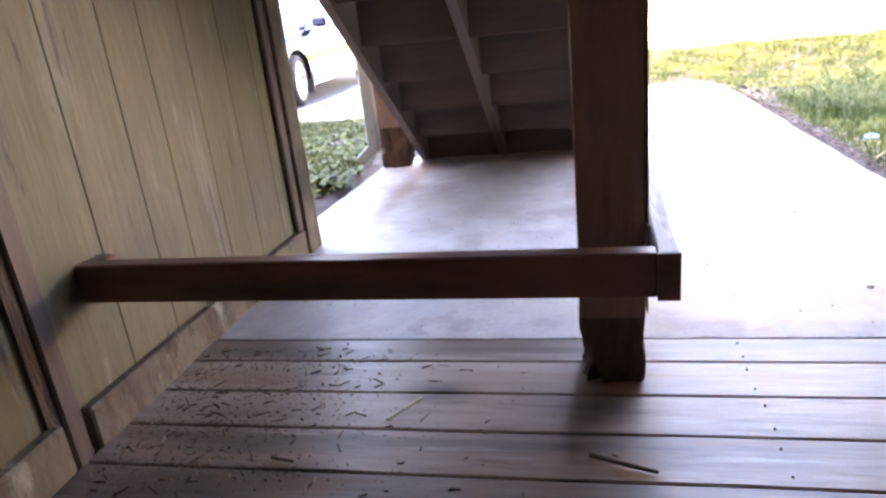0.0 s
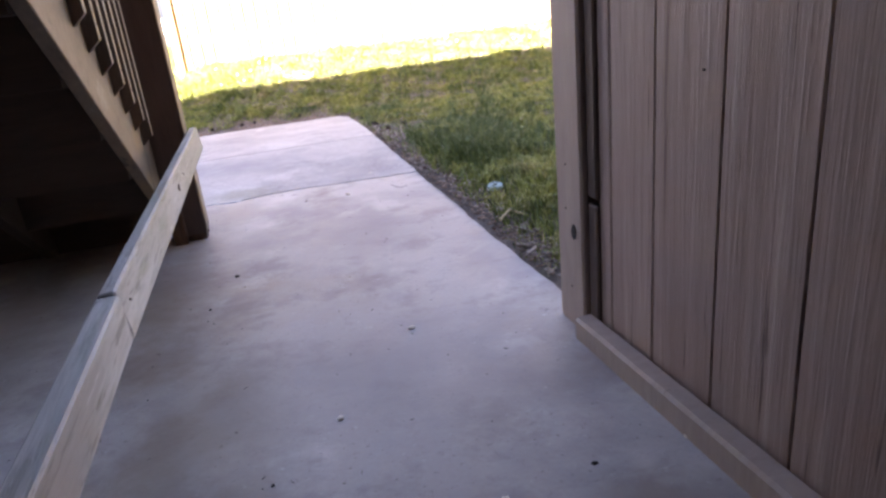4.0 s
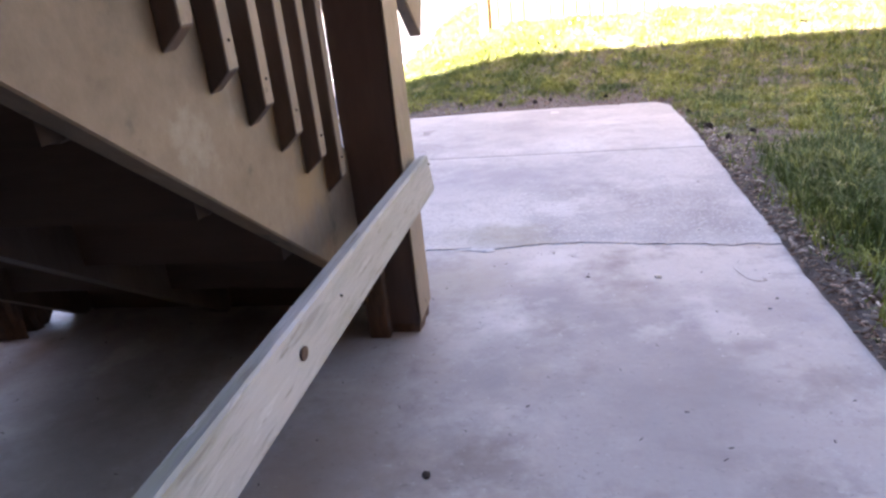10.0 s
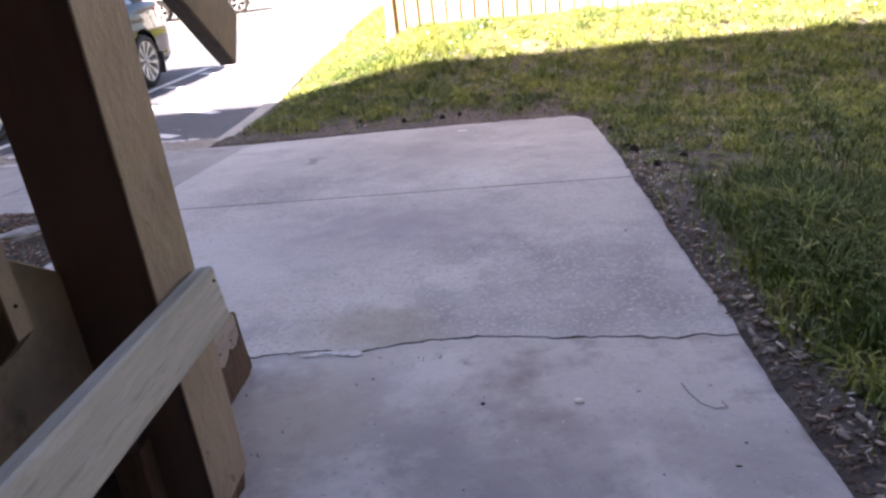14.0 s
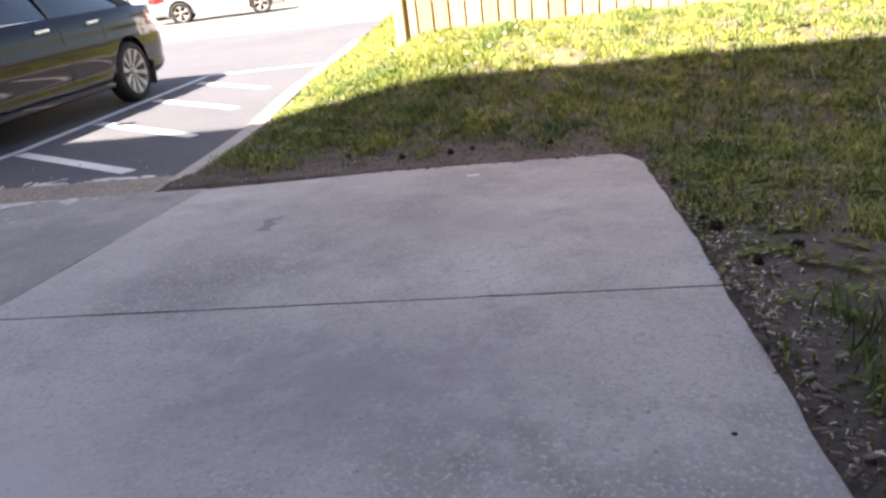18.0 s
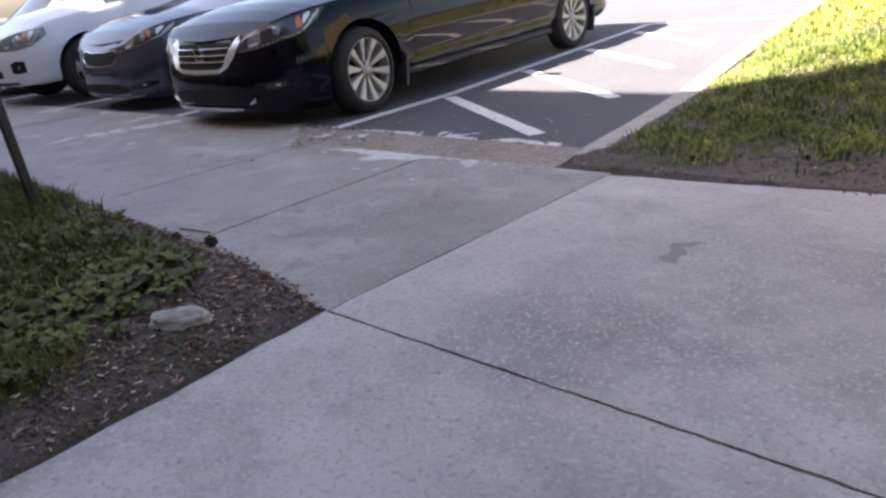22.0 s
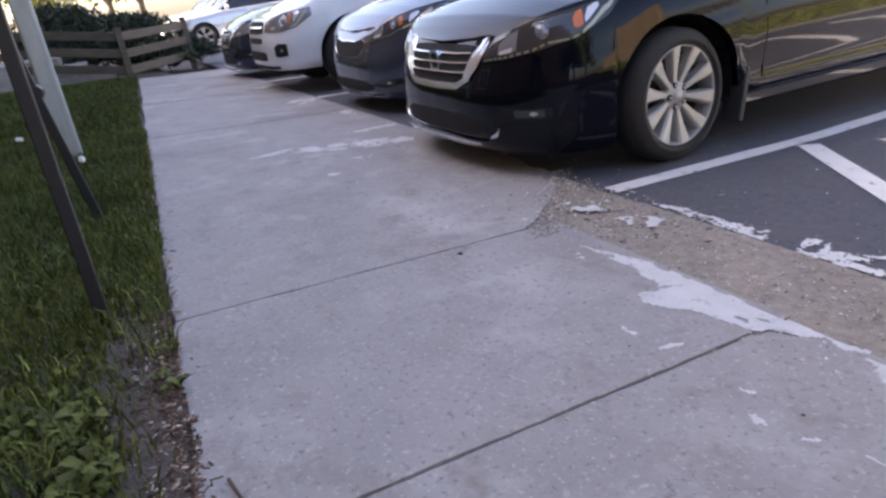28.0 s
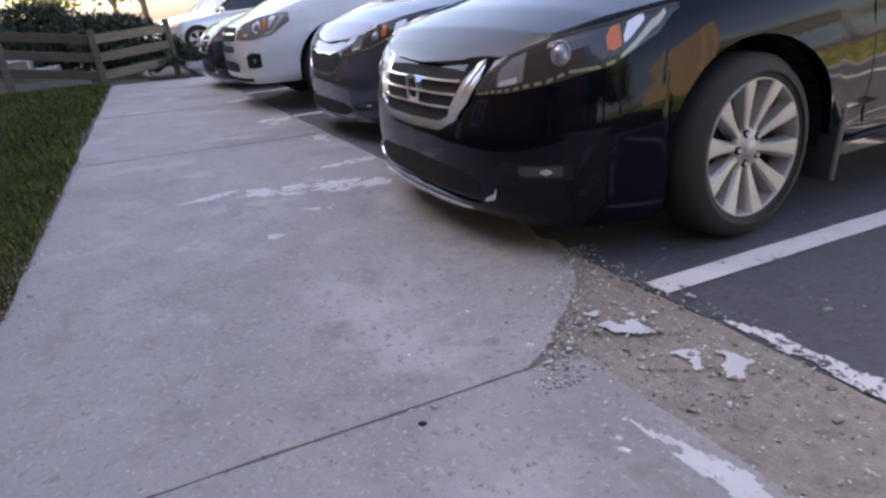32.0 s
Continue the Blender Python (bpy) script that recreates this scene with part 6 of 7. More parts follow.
bed = []
for k in range(560):
    x, y = rng.uniform(-2.9, -1.35), rng.uniform(4.3, 5.9)
    if (x + 2.1) ** 2 / 0.42 + (y - 5.25) ** 2 / 0.50 < 1.2:
        bed.append((x, y, rng.uniform(0.03, 0.065), 15))
for k in range(330):
    x, y = rng.uniform(-2.8, -1.22), rng.uniform(2.6, 4.9)
    bed.append((x, y, rng.uniform(0.04, 0.085), 10))
for k in range(26):
    x = rng.uniform(-4.3, -2.5)
    bed.append((x, float(walk_y(x)) - abs(rng.normal(0.05, 0.15)), rng.uniform(0.025, 0.045), 9))
leaves("weeds", "broad-leaved green weeds in the mulch bed", bed, M_WEED, 5, 0.15)
few = []
for k in range(1200):
    x, y = rng.uniform(1.42, 4.0), rng.uniform(2.7, 10.4)
    few.append((x, y, rng.uniform(0.025, 0.055), 7))
for k in range(420):
    x, y = rng.uniform(-1.2, 1.4), rng.uniform(8.1, 10.4)
    few.append((x, y, rng.uniform(0.025, 0.05), 7))
for k in range(170):
    x, y = rng.uniform(-1.2, 1.35), rng.uniform(7.78, 8.3)
    if rng.uniform() < 0.35 + 0.65 * step(7.9, 8.2, y) and not paved(x, y):
        few.append((x, y, rng.uniform(0.018, 0.035), 8))
for k in range(70):
    few.append((1.34 + abs(rng.normal(0, 0.12)), rng.uniform(4.0, 7.3), rng.uniform(0.02, 0.045), 7))
leaves("weeds", "low clover and plantain leaves in the lawn", few, M_WEED, 6, 0.8)


def chips(name, label, places, size, material, seed, flat=0.25, category="mulch", long=2.6, wide=0.65):
    """Loose bits lying about, each a small crooked block."""
    r = np.random.default_rng(seed)
    k = len(places)
    p = np.array(places, float)
    a = r.uniform(0, 2 * np.pi, k)
    ln, wd, th = size * r.uniform(0.4, long, k), size * r.uniform(0.2, wide, k), size * r.uniform(0.12, 0.3, k)
    tilt = r.uniform(-flat, flat, k)
    corners = np.array([(-1, -1, 0), (1, -0.8, 0), (1, 1, 0), (-1, 0.8, 0), (-0.9, -0.9, 1), (0.9, -0.7, 1), (0.85, 0.8, 1), (-1, 0.7, 1)], float)
    c = corners[None] * np.stack([ln / 2, wd / 2, th], -1)[:, None]
    c = c + r.normal(0, 0.06, c.shape) * size
    x = c[..., 0] * np.cos(a)[:, None] - c[..., 1] * np.sin(a)[:, None]
    y = c[..., 0] * np.sin(a)[:, None] + c[..., 1] * np.cos(a)[:, None]
    z = c[..., 2] + c[..., 0] * tilt[:, None] + np.abs(tilt * ln / 2)[:, None] * 0.5
    v = np.stack([x + p[:, :1], y + p[:, 1:2], z + p[:, 2:]], -1).reshape(-1, 3)
    q = np.array([(0, 3, 2, 1), (4, 5, 6, 7), (0, 1, 5, 4), (1, 2, 6, 5), (2, 3, 7, 6), (3, 0, 4, 7)])
    f = ((np.arange(k) * 8)[:, None, None] + q[None]).reshape(-1, 4)
    return tagged(from_arrays(name, v, f, material), label, category, kind="stuff")


mulch = []
for k in range(6500):
    x, y = rng.uniform(1.2, 1.75), rng.uniform(2.6, 7.7)
    if rng.uniform() < math.exp(-(x - 1.22) / 0.09) and not paved(x, y):
        mulch.append((x, y, float(lawn(x, y)) + rng.uniform(0, 0.006)))
for k in range(200):
    x = rng.uniform(-2.5, -1.15)
    y = float(walk_y(x)) + abs(rng.normal(0, 0.016))
    mulch.append((x, y, float(lie(y)) - 0.001))
for k in range(17000):
    x, y = rng.uniform(-2.9, -1.02), rng.uniform(4.3, 6.2)
    w = float(walk_y(x)) - y
    if not paved(x, y) and rng.uniform() < max(math.exp(-((x + 1.35) / 0.4) ** 2), 0.9 * math.exp(-w / 0.12)):
        mulch.append((x, y, float(lawn(x, y)) + rng.uniform(0, 0.008)))
for k in range(1800):
    x, y = rng.uniform(-6.0, -2.4), 0
    y = float(walk_y(x)) - abs(rng.normal(0, 0.07))
    mulch.append((x, y, float(lawn(x, y))))
for k in range(1300):
    x, y = rng.uniform(-1.3, 1.3), rng.uniform(7.55, 8.1)
    if not paved(x, y):
        mulch.append((x, y, float(lawn(x, y))))
chips("mulch", "brown wood mulch and dead leaves beside the concrete", mulch, 0.0105, M_MULCH, 3, 0.16)
bark = []
for k in range(4200):
    x, y = rng.uniform(-2.3, -1.02), rng.uniform(4.9, 6.15)
    w = float(walk_y(x)) - y
    if not paved(x, y) and rng.uniform() < max(0.3 * math.exp(-((x + 1.3) / 0.35) ** 2), math.exp(-abs(w) / 0.10)):
        bark.append((x, y, float(lawn(x, y)) + rng.uniform(0.003, 0.012)))
for k in range(2000):
    x = rng.uniform(-7.0, -2.2)
    y = float(walk_y(x)) + rng.normal(-0.05, 0.03)
    bark.append((x, y, float(lie(y)) + 0.003))
for k in range(60):
    x = rng.uniform(-2.3, -1.1)
    y = float(walk_y(x)) + abs(rng.normal(0, 0.015))
    bark.append((x, y, float(lie(y))))
for k in range(520):
    x, y = 1.22 + abs(rng.normal(0, 0.06)), rng.uniform(2.6, 7.3)
    if not paved(x, y):
        bark.append((x, y, float(lawn(x, y)) + 0.003))
chips("mulch", "brown bark chips and needles at the path edge", bark, 0.0105, M_BARKCHIP, 31, 0.14)
pale = [mulch[i] for i in rng.integers(0, len(mulch), 420)]
for k in range(520):
    x, y = 1.25 + abs(rng.normal(0, 0.08 if k % 2 else 0.16)), rng.uniform(2.6, 6.5) if k % 2 else rng.uniform(5.5, 6.6)
    if not paved(x, y):
        pale.append((x, y, float(lawn(x, y)) + 0.01))
for k in range(170):
    x = rng.uniform(-5.0, -2.2)
    y = float(walk_y(x)) + rng.normal(-0.05, 0.05)
    pale.append((x, y, float(lie(y)) + 0.003))
chips("litter", "pale dry leaf scraps and chips in the mulch", [(x, y, z + 0.006) for x, y, z in pale], 0.009, M_LITTER, 4, category="litter")
dead = []
for k in range(330):
    x, y = 1.20 + abs(rng.normal(0, 0.085)), rng.uniform(2.55, 5.3) if k % 4 else rng.uniform(5.3, 7.4)
    if not paved(x, y):
        dead.append((x, y, float(lawn(x, y)) + rng.uniform(0.004, 0.018)))
M_DEADLEAF = mat("dead_leaves", (0.085, 0.058, 0.045), (0.31, 0.255, 0.21), 0.8, 25, (1, 1, 1), 0.4, 90, vary=0.6, island=True)
chips("dead_leaves", "curled brown and grey dead leaves at the slab edge", dead, 0.015, M_DEADLEAF, 61, 0.5, "leaves", 2.2, 1.3)
gravel = []
for k in range(2300):
    x = rng.uniform(-3.6, -1.4)
    y = rng.uniform(7.36, 8.0)
    if rng.uniform() < (0.9 if x < -2.75 else 0.35):
        gravel.append((x, y, float(lie(y)) - 0.004))
for k in range(160):
    x, y = rng.uniform(-4.4, -1.6), rng.uniform(7.0, 9.0)
    gravel.append((x, y, float(lie(y)) - (0.016 if y > 7.94 else 0.0)))
rim = []
for k in range(800):
    x = rng.uniform(-3.78, -3.02)
    y = float(np.interp(x, (-3.75, -3.44, -3.12, -3.07), (7.9, 7.68, 7.43, 7.38))) + rng.normal(0.03, 0.045)
    rim.append((x, y, float(lie(y)) - 0.001))
M_PEBBLE = mat("concrete_crumbs", (0.20, 0.17, 0.145), (0.66, 0.63, 0.59), 0.9, 30, vary=0.6, island=True, bump=0)
chips("gravel", "loose concrete crumbs along the road edge", gravel + rim, 0.0085, M_PEBBLE, 8, 0.1, "gravel", 1.3, 1.1)
chips("gravel", "broken concrete bits at the corner of the road edge", [g for g in gravel[::14] if g[0] < -2.6], 0.019, M_PEBBLE, 28, 0.15, "gravel", 1.3, 1.1)
grit = [(rng.uniform(-1.0, 1.2), rng.uniform(1.6, 7.4), 0) for k in range(420)]
chips("litter", "fine dark grit scattered on the concrete walk", [(x, y, float(lie(y))) for x, y, _ in grit], 0.0045, M_CONE, 9, 0.1, "litter")
seeds = []
for k in range(3600):
    x, y = -1.0 + abs(rng.normal(0, 0.30)), rng.uniform(0.3, 1.5)
    if k % 3 == 0:
        y = edges[1 + int(rng.integers(0, 8))] + rng.normal(0, 0.012)
    seeds.append((x, y, -0.0125))
chips("litter", "dark leaf crumbs and dirt on the deck boards", seeds, 0.0042, M_MULCH, 10, 0.1, "litter")
chips("litter", "thin dry needles on the deck boards", [(-1.0 + abs(rng.normal(0, 0.36)), rng.uniform(0.4, 1.5), -0.0115) for k in range(420)], 0.0085, M_MULCH, 51, 0.1, "litter", 4.5, 0.22)
chips("litter", "pale straw bits on the deck boards", [(-1.0 + abs(rng.normal(0, 0.33)), rng.uniform(0.4, 1.5), -0.011) for k in range(26)], 0.0075, M_LITTER, 15, 0.2, "litter", 3.5, 0.25)
dust = [(float(np.interp(s, (0, 1), (a, b))) + 0.006 * rng.normal(), float(np.interp(s, (0, 1), (c, d))) + 0.006 * rng.normal()) for a, b, c, d, n in ((-2.012, -2.086, 6.6, 7.45, 22), (-3.05, -3.12, 6.1, 7.35, 45), (-1.03, -1.0, 5.9, 7.5, 90)) for s in rng.uniform(0, 1, n)]
chips("litter", "pale grit caught in the sidewalk joints", [(x, y, float(lie(y)) - 0.004) for x, y in dust], 0.007, M_LITTER, 16, 0.2, "litter")

# ---- small single things ----
def lump(size, seed, detail=2, rough=0.25):
    bm = bmesh.new()
    bmesh.ops.create_icosphere(bm, subdivisions=detail, radius=1.0)
    for v in bm.verts:
        k = 1 + rough * noise.noise(v.co * 1.7 + Vector((seed, 0, 0)))
        v.co = Vector((v.co.x * size[0] * k, v.co.y * size[1] * k, max(v.co.z, -0.35) * size[2] * k))
    return bm


tagged(part("stone", lump((0.105, 0.048, 0.026), 3.0, 3, 0.4), M_STONE, m=pose(-1.36, 5.615, float(lawn(-1.36, 5.615)) + 0.012, 0, 0, 35)), "pale flat stone lying in the mulch bed", "stone")
tagged(part("stone", lump((0.10, 0.07, 0.03), 9.0, 3, 0.4), M_STONE, m=pose(-1.75, 4.72, float(lawn(-1.75, 4.72)) + 0.01, 0, 0, 80)), "half-buried pale stone among the weeds", "stone")


def cone_mesh():
    bm = bmesh.new()
    bmesh.ops.create_uvsphere(bm, u_segments=12, v_segments=8, radius=1.0)
    for i, v in enumerate(bm.verts):
        v.co *= 1.0 + (0.22 if i % 2 else -0.08)
        v.co.z *= 0.85
    return bm


first = None
for k, (x, y, s) in enumerate(((-0.74, 7.80, 0.018), (1.30, 6.38, 0.022), (1.32, 6.31, 0.026), (1.31, 6.92, 0.018), (0.03, 7.83, 0.017), (0.3, 7.85, 0.02), (-1.88, 6.05, 0.026), (-2.08, 6.02, 0.02), (0.42, 7.9, 0.015), (-0.3, 7.95, 0.014), (1.36, 6.0, 0.018), (1.5, 6.1, 0.02), (0.85, 7.9, 0.016))):
    s *= 0.9
    on = float(lie(y)) if bool(paved(x, y)) else float(lawn(x, y))
    if first is None:
        first = tagged(part("pine_cone", cone_mesh(), M_CONE, m=pose(x, y, on + s * 0.7) @ Matrix.Diagonal((s, s, s, 1))), "small dark dry cone lying at the path edge", "cone", "fallen cones")
    else:
        c = first.copy()
        scene.collection.objects.link(c)
        c.matrix_basis = pose(x, y, on + s * 0.7, 20 * k, 0, 50 * k) @ Matrix.Diagonal((s, s, s, 1))

lid = empty("lid", "pale green round plastic lid lying in the grass", "lid", m=pose(1.40, 3.775, float(lawn(1.40, 3.775)) + 0.026, 8, -6, 0))
M_LID = mat("pale_green_plastic", (0.25, 0.37, 0.35), (0.34, 0.46, 0.435), 0.45, 20)
lb = bmesh.new()
bmesh.ops.create_cone(lb, cap_ends=True, segments=32, radius1=0.037, radius2=0.034, depth=0.012)
bmesh.ops.inset_region(lb, faces=[f for f in lb.faces if f.normal.z > 0.9], thickness=0.010, depth=-0.004)
bmesh.ops.inset_region(lb, faces=[f for f in lb.faces if f.normal.z > 0.9 and len(f.verts) > 4], thickness=0.004, depth=0.003)
part("cap", lb, M_LID, lid)
part("slot", box(-0.012, 0.012, -0.003, 0.003, 0.004, 0.0075, 0), M_NAIL, lid, "dark slot")
for k, (x, y, s) in enumerate(((0.74, 2.6, 0.012), (0.73, 1.86, 0.011), (0.89, 1.7, 0.010), (1.1, 1.89, 0.009), (0.8, 4.22, 0.012), (0.98, 4.62, 0.010), (0.5, 2.24, 0.01))):
    tagged(part("pebble", lump((s, s * 0.8, s * 0.5), k, 1), M_LITTER, m=pose(x, y, float(lie(y)) + s * 0.14, 0, 0, 40 * k)), "small white pebble on the concrete walk", "pebble", "pebbles")
for k, (x, y, s) in enumerate(((0.91, 1.89, 0.007), (0.72, 1.67, 0.012), (0.35, 2.07, 0.006), (0.28, 3.31, 0.012), (0.6, 4.23, 0.007), (1.08, 5.22, 0.008), (-3.05, 7.05, 0.011), (0.2, 3.04, 0.007))):
    tagged(part("pebble", lump((s, s * 0.8, s * 0.35), k + 30, 1), M_CONE, m=pose(x, y, float(lie(y)) + s * 0.1, 0, 0, 40 * k)), "dark bit of dirt on the concrete", "pebble", "dark bits")
tagged(part("paper_scrap", box(-0.03, 0.03, -0.012, 0.012, 0, 0.002, 0), M_WHITE, m=pose(0.455, 7.35, float(lie(7.35)) + 0.001, 0, 0, 8)), "small white paper scrap on the concrete", "paper")
splash(((0.14, 4.477), (0.20, 4.470), (0.28, 4.474), (0.36, 4.480), (0.35, 4.492), (0.27, 4.494), (0.18, 4.488)), 0.0022, 80, 0.006, -0.25)
M_STAIN = mat("dark_water_stain", (0.23, 0.205, 0.195), (0.29, 0.262, 0.25), 0.8, 9)
sp = splash(((-0.38, 6.64), (-0.33, 6.65), (-0.33, 6.74), (-0.36, 6.78), (-0.30, 6.85), (-0.32, 6.86), (-0.39, 6.80), (-0.38, 6.72)), 0.003, 40, 0.009, -0.3)
sp.name = "stain"
sp.data.materials.clear()
sp.data.materials.append(M_STAIN)
tagged(sp, "dark stain on the pale concrete slab", "stain", "stains")


def stick(points, r, label, bark=M_BROWN):
    bm = bmesh.new()
    for a, b in zip(points, points[1:]):
        rod(a, b, r, r * 0.8, 6, bm)
    return tagged(part("twig", bm, bark), label, "twig", "twigs")


stick([(-0.425, 1.18, -0.004), (-0.40, 1.215, -0.002), (-0.37, 1.265, -0.005)], 0.004, "thin pale twig lying on the deck boards", M_DRYGRASS)
stick([(-0.01, 1.085, -0.005), (0.05, 1.06, -0.003), (0.107, 1.043, -0.005)], 0.005, "straight brown twig lying on the deck boards")
stick([(-0.63, 1.05, -0.006), (-0.58, 1.04, -0.006)], 0.004, "short dark twig on the deck boards")
stick([(1.02, 4.27, float(lie(4.27)) + 0.002), (1.024, 4.23, float(lie(4.23)) + 0.004), (1.037, 4.19, float(lie(4.19)) + 0.004), (1.06, 4.17, float(lie(4.17)) + 0.003), (1.085, 4.175, float(lie(4.17)) + 0.003), (1.08, 4.195, float(lie(4.19)) + 0.003)], 0.0009, "curled brown twig on the concrete walk")
stick([(-2.2, 6.10, float(lie(6.1)) + 0.005), (-2.02, 6.13, float(lie(6.13)) + 0.005)], 0.004, "small brown twig at the sidewalk edge")
stick([(1.25, 3.30, float(lawn(1.25, 3.3)) + 0.02), (1.31, 3.36, float(lawn(1.3, 3.36)) + 0.035), (1.36, 3.33, float(lawn(1.36, 3.33)) + 0.015)], 0.006, "bent pale root at the slab edge", M_DRYGRASS)
for k in range(26):
    x, y = rng.uniform(1.4, 3.4), rng.uniform(4.0, 9.8)
    z, a, ln = float(lawn(x, y)), rng.uniform(0, 6.28), rng.uniform(0.08, 0.18)
    stick([(x, y, z + 0.02), (x + ln * math.cos(a), y + ln * math.sin(a), z + rng.uniform(0.03, 0.1))], 0.002, "dry straw stalk in the grass", M_DRYGRASS)

M_PUFF = plain("dandelion_down", (0.78, 0.78, 0.74), 0.9)


def dandelion(x, y, h, s, material, label):
    z = float(lawn(x, y))
    d = empty("dandelion", label, "flower", "dandelions", m=pose(x, y, z))
    part("stem", rod((0, 0, 0), (0.01, 0.0, h), 0.0018, 0.0014, 5), M_WEED, d)
    bm = bmesh.new()
    bmesh.ops.create_icosphere(bm, subdivisions=2, radius=s)
    for i, v in enumerate(bm.verts):
        v.co *= 1.12 if i % 2 else 0.85
    bmesh.ops.transform(bm, matrix=Matrix.Translation((0.01, 0, h)), verts=bm.verts)
    part("head", bm, material, d)


for k in range(26):
    x, y = rng.uniform(-0.8, 4.6), rng.uniform(8.9, 10.4)
    dandelion(x, y, rng.uniform(0.09, 0.17), 0.0105, M_PUFF, "white dandelion seed head standing in the lawn")
for k in range(5):
    x, y = rng.uniform(-9.0, -6.6), rng.uniform(4.6, 5.95)
    dandelion(x, y, rng.uniform(0.08, 0.14), 0.017, M_PUFF, "white dandelion seed head beside the sidewalk")
dandelion(-5.6, 5.85, 0.12, 0.02, M_PUFF, "white dandelion seed head beside the sidewalk")

# ---- stakes, white post, fences ----
s1 = empty("sign_stake", "thin black metal stake in the grass", "stake", "stakes", m=pose(-3.16, 5.90, -0.22))
part("stake", beam((0, 0, 0), (0.012, 0.012, 1.35), 0.042, 0.038, 0.003, (0, 1, 0)), M_IRON, s1)
s2 = empty("sign_stake", "thin black metal stake leaning by the sidewalk", "stake", "stakes", m=pose(-4.43, 5.91, -0.22))
part("stake", beam((0, 0, 0), (0.13, -0.16, 1.3), 0.040, 0.036, 0.003, (0, 1, 0)), M_IRON, s2)
part("knob", rod((0.03, -0.075, 0.63), (0.09, -0.075, 0.63), 0.035, 0.03, 10), M_IRON, s2)
wp = empty("bollard_post", "weathered white wooden post in the grass", "post", m=pose(-6.25, 5.775, -0.24))
part("shaft", box(-0.06, 0.06, -0.06, 0.06, 0, 1.5, 0.012), M_WHITEPOST, wp)

fence = empty("picket_fence", "tall cedar board fence in full sun", "fence", m=pose(-0.35, 10.62, float(lawn(-0.35, 10.62))))
pk = bmesh.new()
for x0, x1, z1 in ((-0.064, 0.064, 1.65),):
    pk = prism([(x0, -0.02), (x1, -0.02), (x1, z1 - 0.03), (x1 - 0.03, z1), (x0 + 0.03, z1), (x0, z1 - 0.03)], 0.018, "y", 0.0, 0.002)
pkme = bpy.data.meshes.new("picket")
pk.to_mesh(pkme)
pk.free()
pkme.materials.append(M_PICKET)
for k in range(74):
    x = 0.08 + 0.146 * k
    share("picket", pkme, fence, pose(x, 0.003 * ((k * 7) % 3), float(lawn(x - 0.35, 10.62) - lawn(-0.35, 10.62)) + 0.02 + 0.012 * noise.noise((k * 0.7, 0, 0)), 0, 0.6 * noise.noise((k * 1.3, 5, 0)), 0))
for k in range(73):
    x = 0.153 + 0.146 * k
    share("picket", pkme, fence, pose(x, 0.072, float(lawn(x - 0.35, 10.7) - lawn(-0.35, 10.62)) + 0.02, 0, 0, 0))
for z in (0.35, 1.3):
    part("fence_rail", box(0, 10.8, 0.022, 0.06, z, z + 0.09, 0.004), M_PICKET, fence)
for k in range(5):
    part("fence_post", box(2.6 * k - 0.05, 2.6 * k + 0.04, -0.06 if k == 0 else 0.095, 0.03 if k == 0 else 0.18, -0.25, 1.7, 0.005), M_PICKET, fence)

# the porch rail, steps and shrub at the end of the sidewalk
M_FENCE = mat("grey_brown_fence_boards", (0.085, 0.068, 0.048), (0.165, 0.138, 0.102), 0.8, 6, (0.6, 0.6, 2), 0.4, 40, vary=0.18)
porch = empty("rail_fence", "weathered brown board rail fence round a porch", "fence", m=pose(-13.5, 6.5, -0.28))
POSTS = ((-1.4, 1.15), (0.0, 0.0), (-0.5, -1.25), (-1.0, -2.6))
for x, y in POSTS:
    part("post", box(x - 0.05, x + 0.05, y - 0.05, y + 0.05, -0.1, 0.82 if y > -1 else 1.05, 0.006), M_FENCE, porch)
for (xa, ya), (xb, yb), lift in ((POSTS[0], POSTS[1], 0.0), (POSTS[1], POSTS[2], 0.22), (POSTS[2], POSTS[3], 0.22)):
    for z in (0.16, 0.42, 0.68):
        part("board", beam((xa, ya, z + (0 if lift == 0.0 or ya > -1 else lift)), (xb, yb, z + lift), 0.03, 0.13, 0.004), M_FENCE, porch)
steps = empty("porch_steps", "grey concrete porch steps behind the rail", "steps", m=pose(-15.1, 5.0, -0.25))
for k in range(3):
    part("step", box(-1.2, 0.95, -1.4, 1.30 - 0.38 * k, 0.16 * k, 0.16 * (k + 1), 0.012), M_KERB, steps)


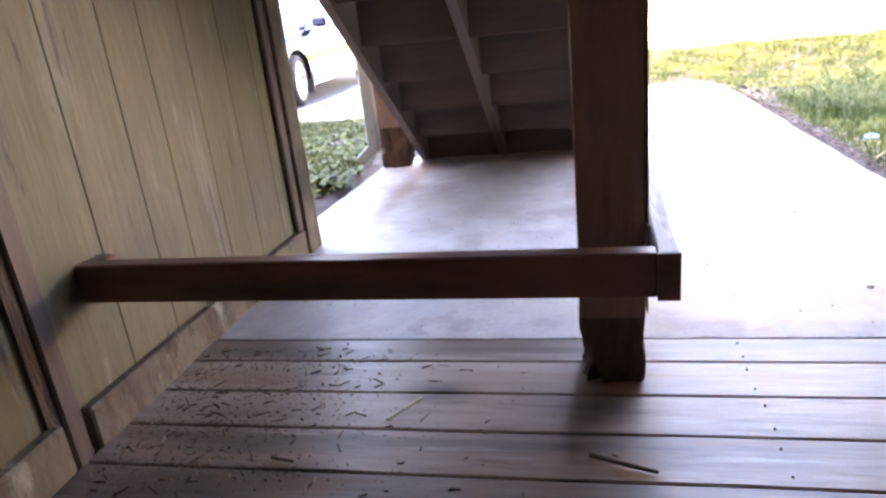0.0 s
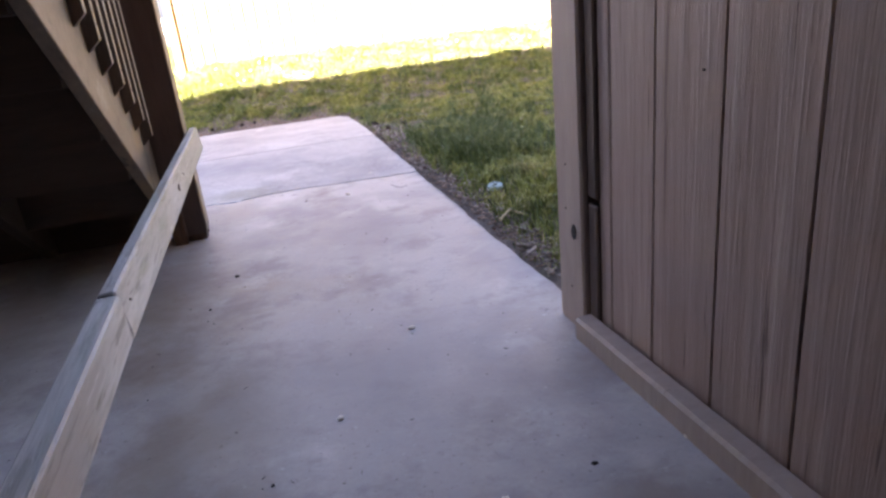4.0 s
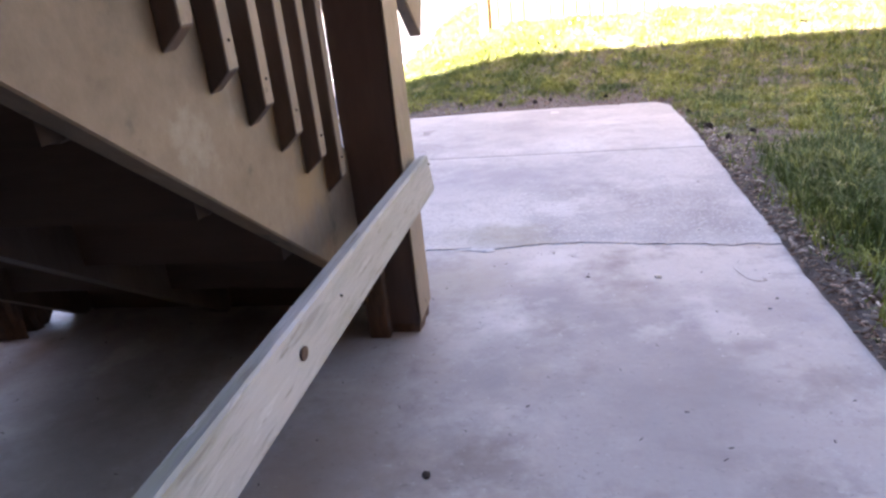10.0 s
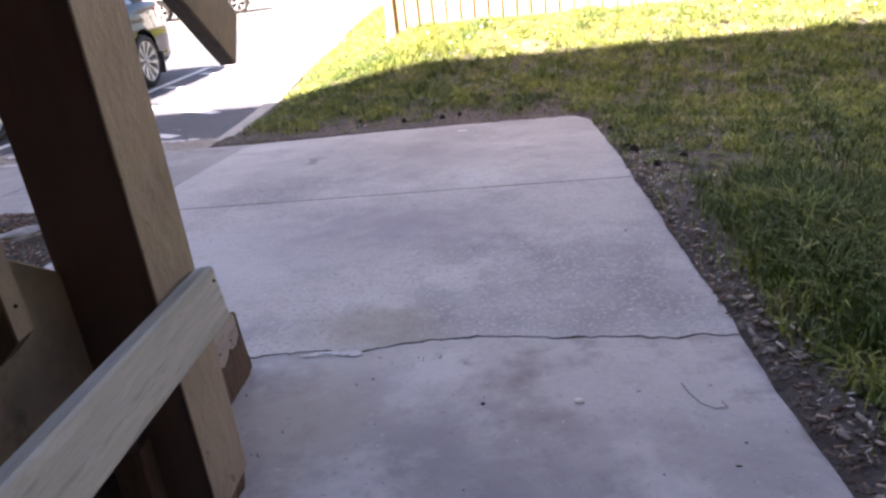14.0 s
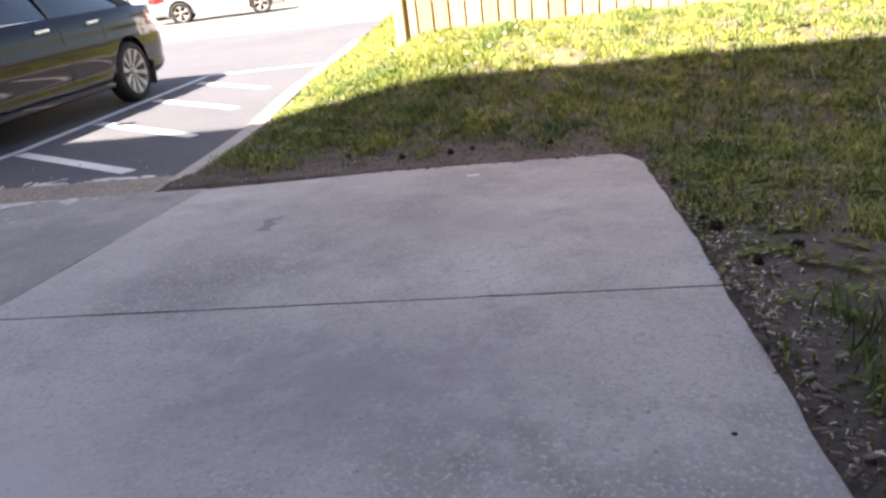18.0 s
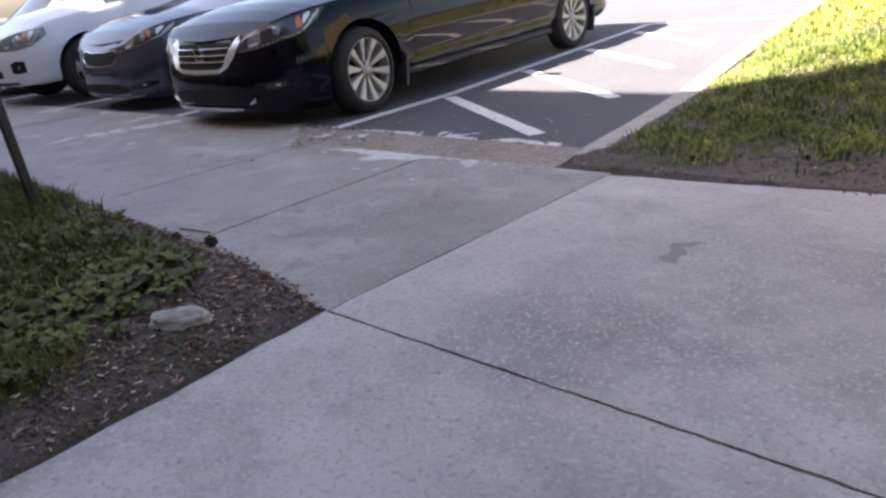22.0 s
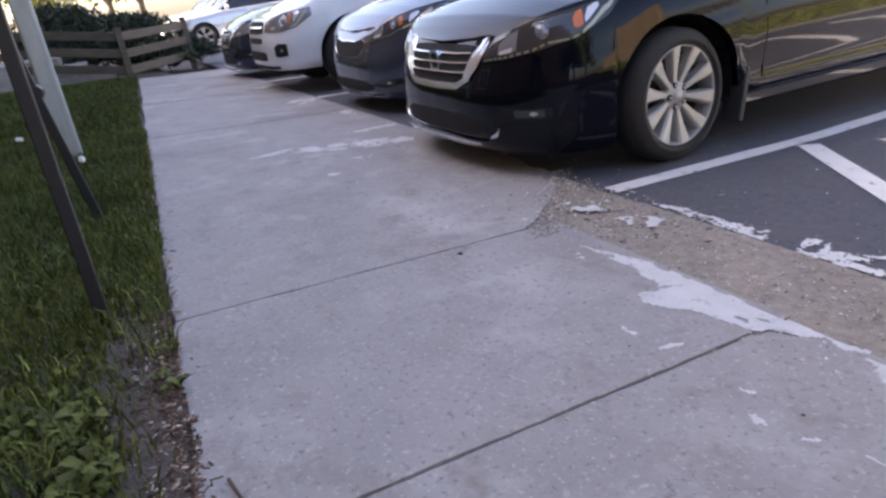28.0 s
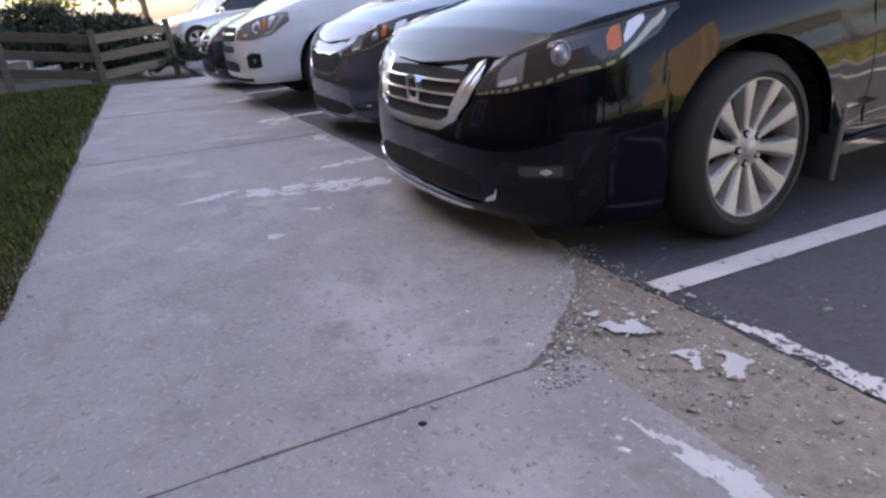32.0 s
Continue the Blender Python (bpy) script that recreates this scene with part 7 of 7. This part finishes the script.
def shrub(x, y, z, rad, h, seed, n, material, label):
    """A dense low shrub of many small sprays on branching stems."""
    r = np.random.default_rng(seed)
    thing = empty("shrub", label, "shrub", m=pose(x, y, z))
    bm = bmesh.new()
    for k in range(9):
        a = r.uniform(0, 6.28)
        rod((0, 0, 0), (rad * 0.6 * math.cos(a), rad * 0.6 * math.sin(a), h * r.uniform(0.4, 0.8)), 0.03, 0.01, 6, bm)
    part("stems", bm, M_BARK, thing)
    a, u, w = r.uniform(0, 6.28, n), r.uniform(0, 1, n), r.uniform(0, 1, n)
    lobes = 1 + 0.28 * np.sin(5 * a + 2 * w) + 0.2 * np.sin(9 * a + 5 * u)
    rr = rad * lobes * np.sqrt(u)
    zz = h * np.sqrt(np.clip(1 - (rr / (rad * 1.5)) ** 2, 0.02, 1)) * (0.25 + 0.8 * w)
    c = np.stack([rr * np.cos(a), rr * np.sin(a), zz], -1)
    d = r.normal(0, 1, (n, 3)) * [1, 1, 0.6] + [0, 0, 0.6]
    d /= np.linalg.norm(d, axis=1)[:, None]
    e = np.cross(d, r.normal(0, 1, (n, 3)))
    e /= np.linalg.norm(e, axis=1)[:, None]
    ln = (0.14 * r.uniform(0.5, 1.3, n))[:, None]
    v = np.stack([c - e * ln * 0.14, c + e * ln * 0.14, c + d * ln], 1).reshape(-1, 3)
    part_ob = from_arrays("sprays", v, np.arange(n * 3).reshape(-1, 3), material, thing)
    return thing


shrub(-15.6, 6.6, -0.25, 1.0, 0.95, 3, 9000, M_JUNIPER, "dark green juniper shrub behind the porch rail")
shrub(-15.4, 7.35, -0.30, 0.75, 0.42, 8, 5000, M_JUNIPER, "low dark ground shrub behind the fence end")
shrub(-16.3, 5.6, -0.2, 0.9, 1.2, 4, 7000, M_JUNIPER, "dark green juniper shrub by the porch steps")

# ---- distance: trees in sun beyond the car park ----
def tree(x, y, z, h, seed, n=2600):
    """A tapered trunk with limbs, and a crown of many leaves in uneven clumps."""
    r = np.random.default_rng(seed)
    t = empty("tree", "leafy green tree in full sun beyond the car park", "tree", "background trees", m=pose(x, y, z))
    bm = bmesh.new()
    rod((0, 0, -0.2), (0.1, 0.05, h * 0.45), 0.03 * h, 0.018 * h, 9, bm)
    ends = []
    for k in range(11):
        a = r.uniform(0, 6.28)
        s = h * r.uniform(0.22, 0.45)
        e = np.array([math.cos(a) * h * r.uniform(0.15, 0.36), math.sin(a) * h * r.uniform(0.15, 0.36), s + h * r.uniform(0.12, 0.5)])
        rod((0.1 * s / h, 0.05 * s / h, s), e, 0.012 * h, 0.004 * h, 6, bm)
        ends.append(e)
    ends.append(np.array([0.1, 0, h * 0.9]))
    part("trunk", bm, M_BARK, t)
    k = r.integers(0, len(ends), n)
    c = np.array(ends)[k] + r.normal(0, 1, (n, 3)) * h * np.array([0.085, 0.085, 0.075])
    d = r.normal(0, 1, (n, 3))
    d /= np.linalg.norm(d, axis=1)[:, None]
    e = np.cross(d, r.normal(0, 1, (n, 3)))
    e /= np.linalg.norm(e, axis=1)[:, None]
    s = (0.028 * h * r.uniform(0.5, 1.3, n))[:, None]
    v = np.stack([c - d * s, c + e * s * 0.6, c + d * s, c - e * s * 0.6], 1).reshape(-1, 3)
    from_arrays("crown", v, np.arange(n * 4).reshape(-1, 4), M_LEAF, t)
    return t


base = tree(-36, 16, -0.6, 6.0, 1)
more = tree(-44, 9, -0.5, 6.8, 2)
for k, (x, y, s) in enumerate(((-50, 4, 1.0), (-48, 15, 1.1), (-42, 24, 1.0), (-52, 30, 1.2), (-34, 38, 1.0), (-24, 44, 1.1), (-14, 46, 1.0), (-6, 48, 1.05), (4, 50, 1.1), (-58, 20, 1.2), (-60, 8, 1.2))):
    c = copy_thing(base if k % 2 else more, pose(x, y, -0.6, 0, 0, 70 * k))
    c.matrix_basis = c.matrix_basis @ Matrix.Scale(s, 4)
# Two unseen trees east of the lawn, added to be mirrored in the black car.
copy_thing(more, pose(10.5, 5.2, -0.2, 0, 0, 40))
copy_thing(base, pose(14.0, 7.8, -0.2, 0, 0, 110))
far = empty("apartment_building", "pale two-storey apartment building across the car park", "building", m=pose(-14, 40, -0.8))
part("wall", box(-16, 22, 0, 9, 0, 5.6, 0), M_WHITE, far)
part("roof", prism([(-0.6, 5.6), (9.6, 5.6), (4.5, 8.2)], 39.2, "x", -16.6), M_ROOF, far)
for z in (0.9, 3.5):
    for k in range(9):
        w = part("window", box(-14 + 4 * k, -12.6 + 4 * k, -0.05, -0.002, z, z + 1.3, 0.01), M_WHITE, far)
        part("pane", box(-13.9 + 4 * k, -12.7 + 4 * k, -0.07, -0.052, z + 0.1, z + 1.2, 0), M_PANE, w)
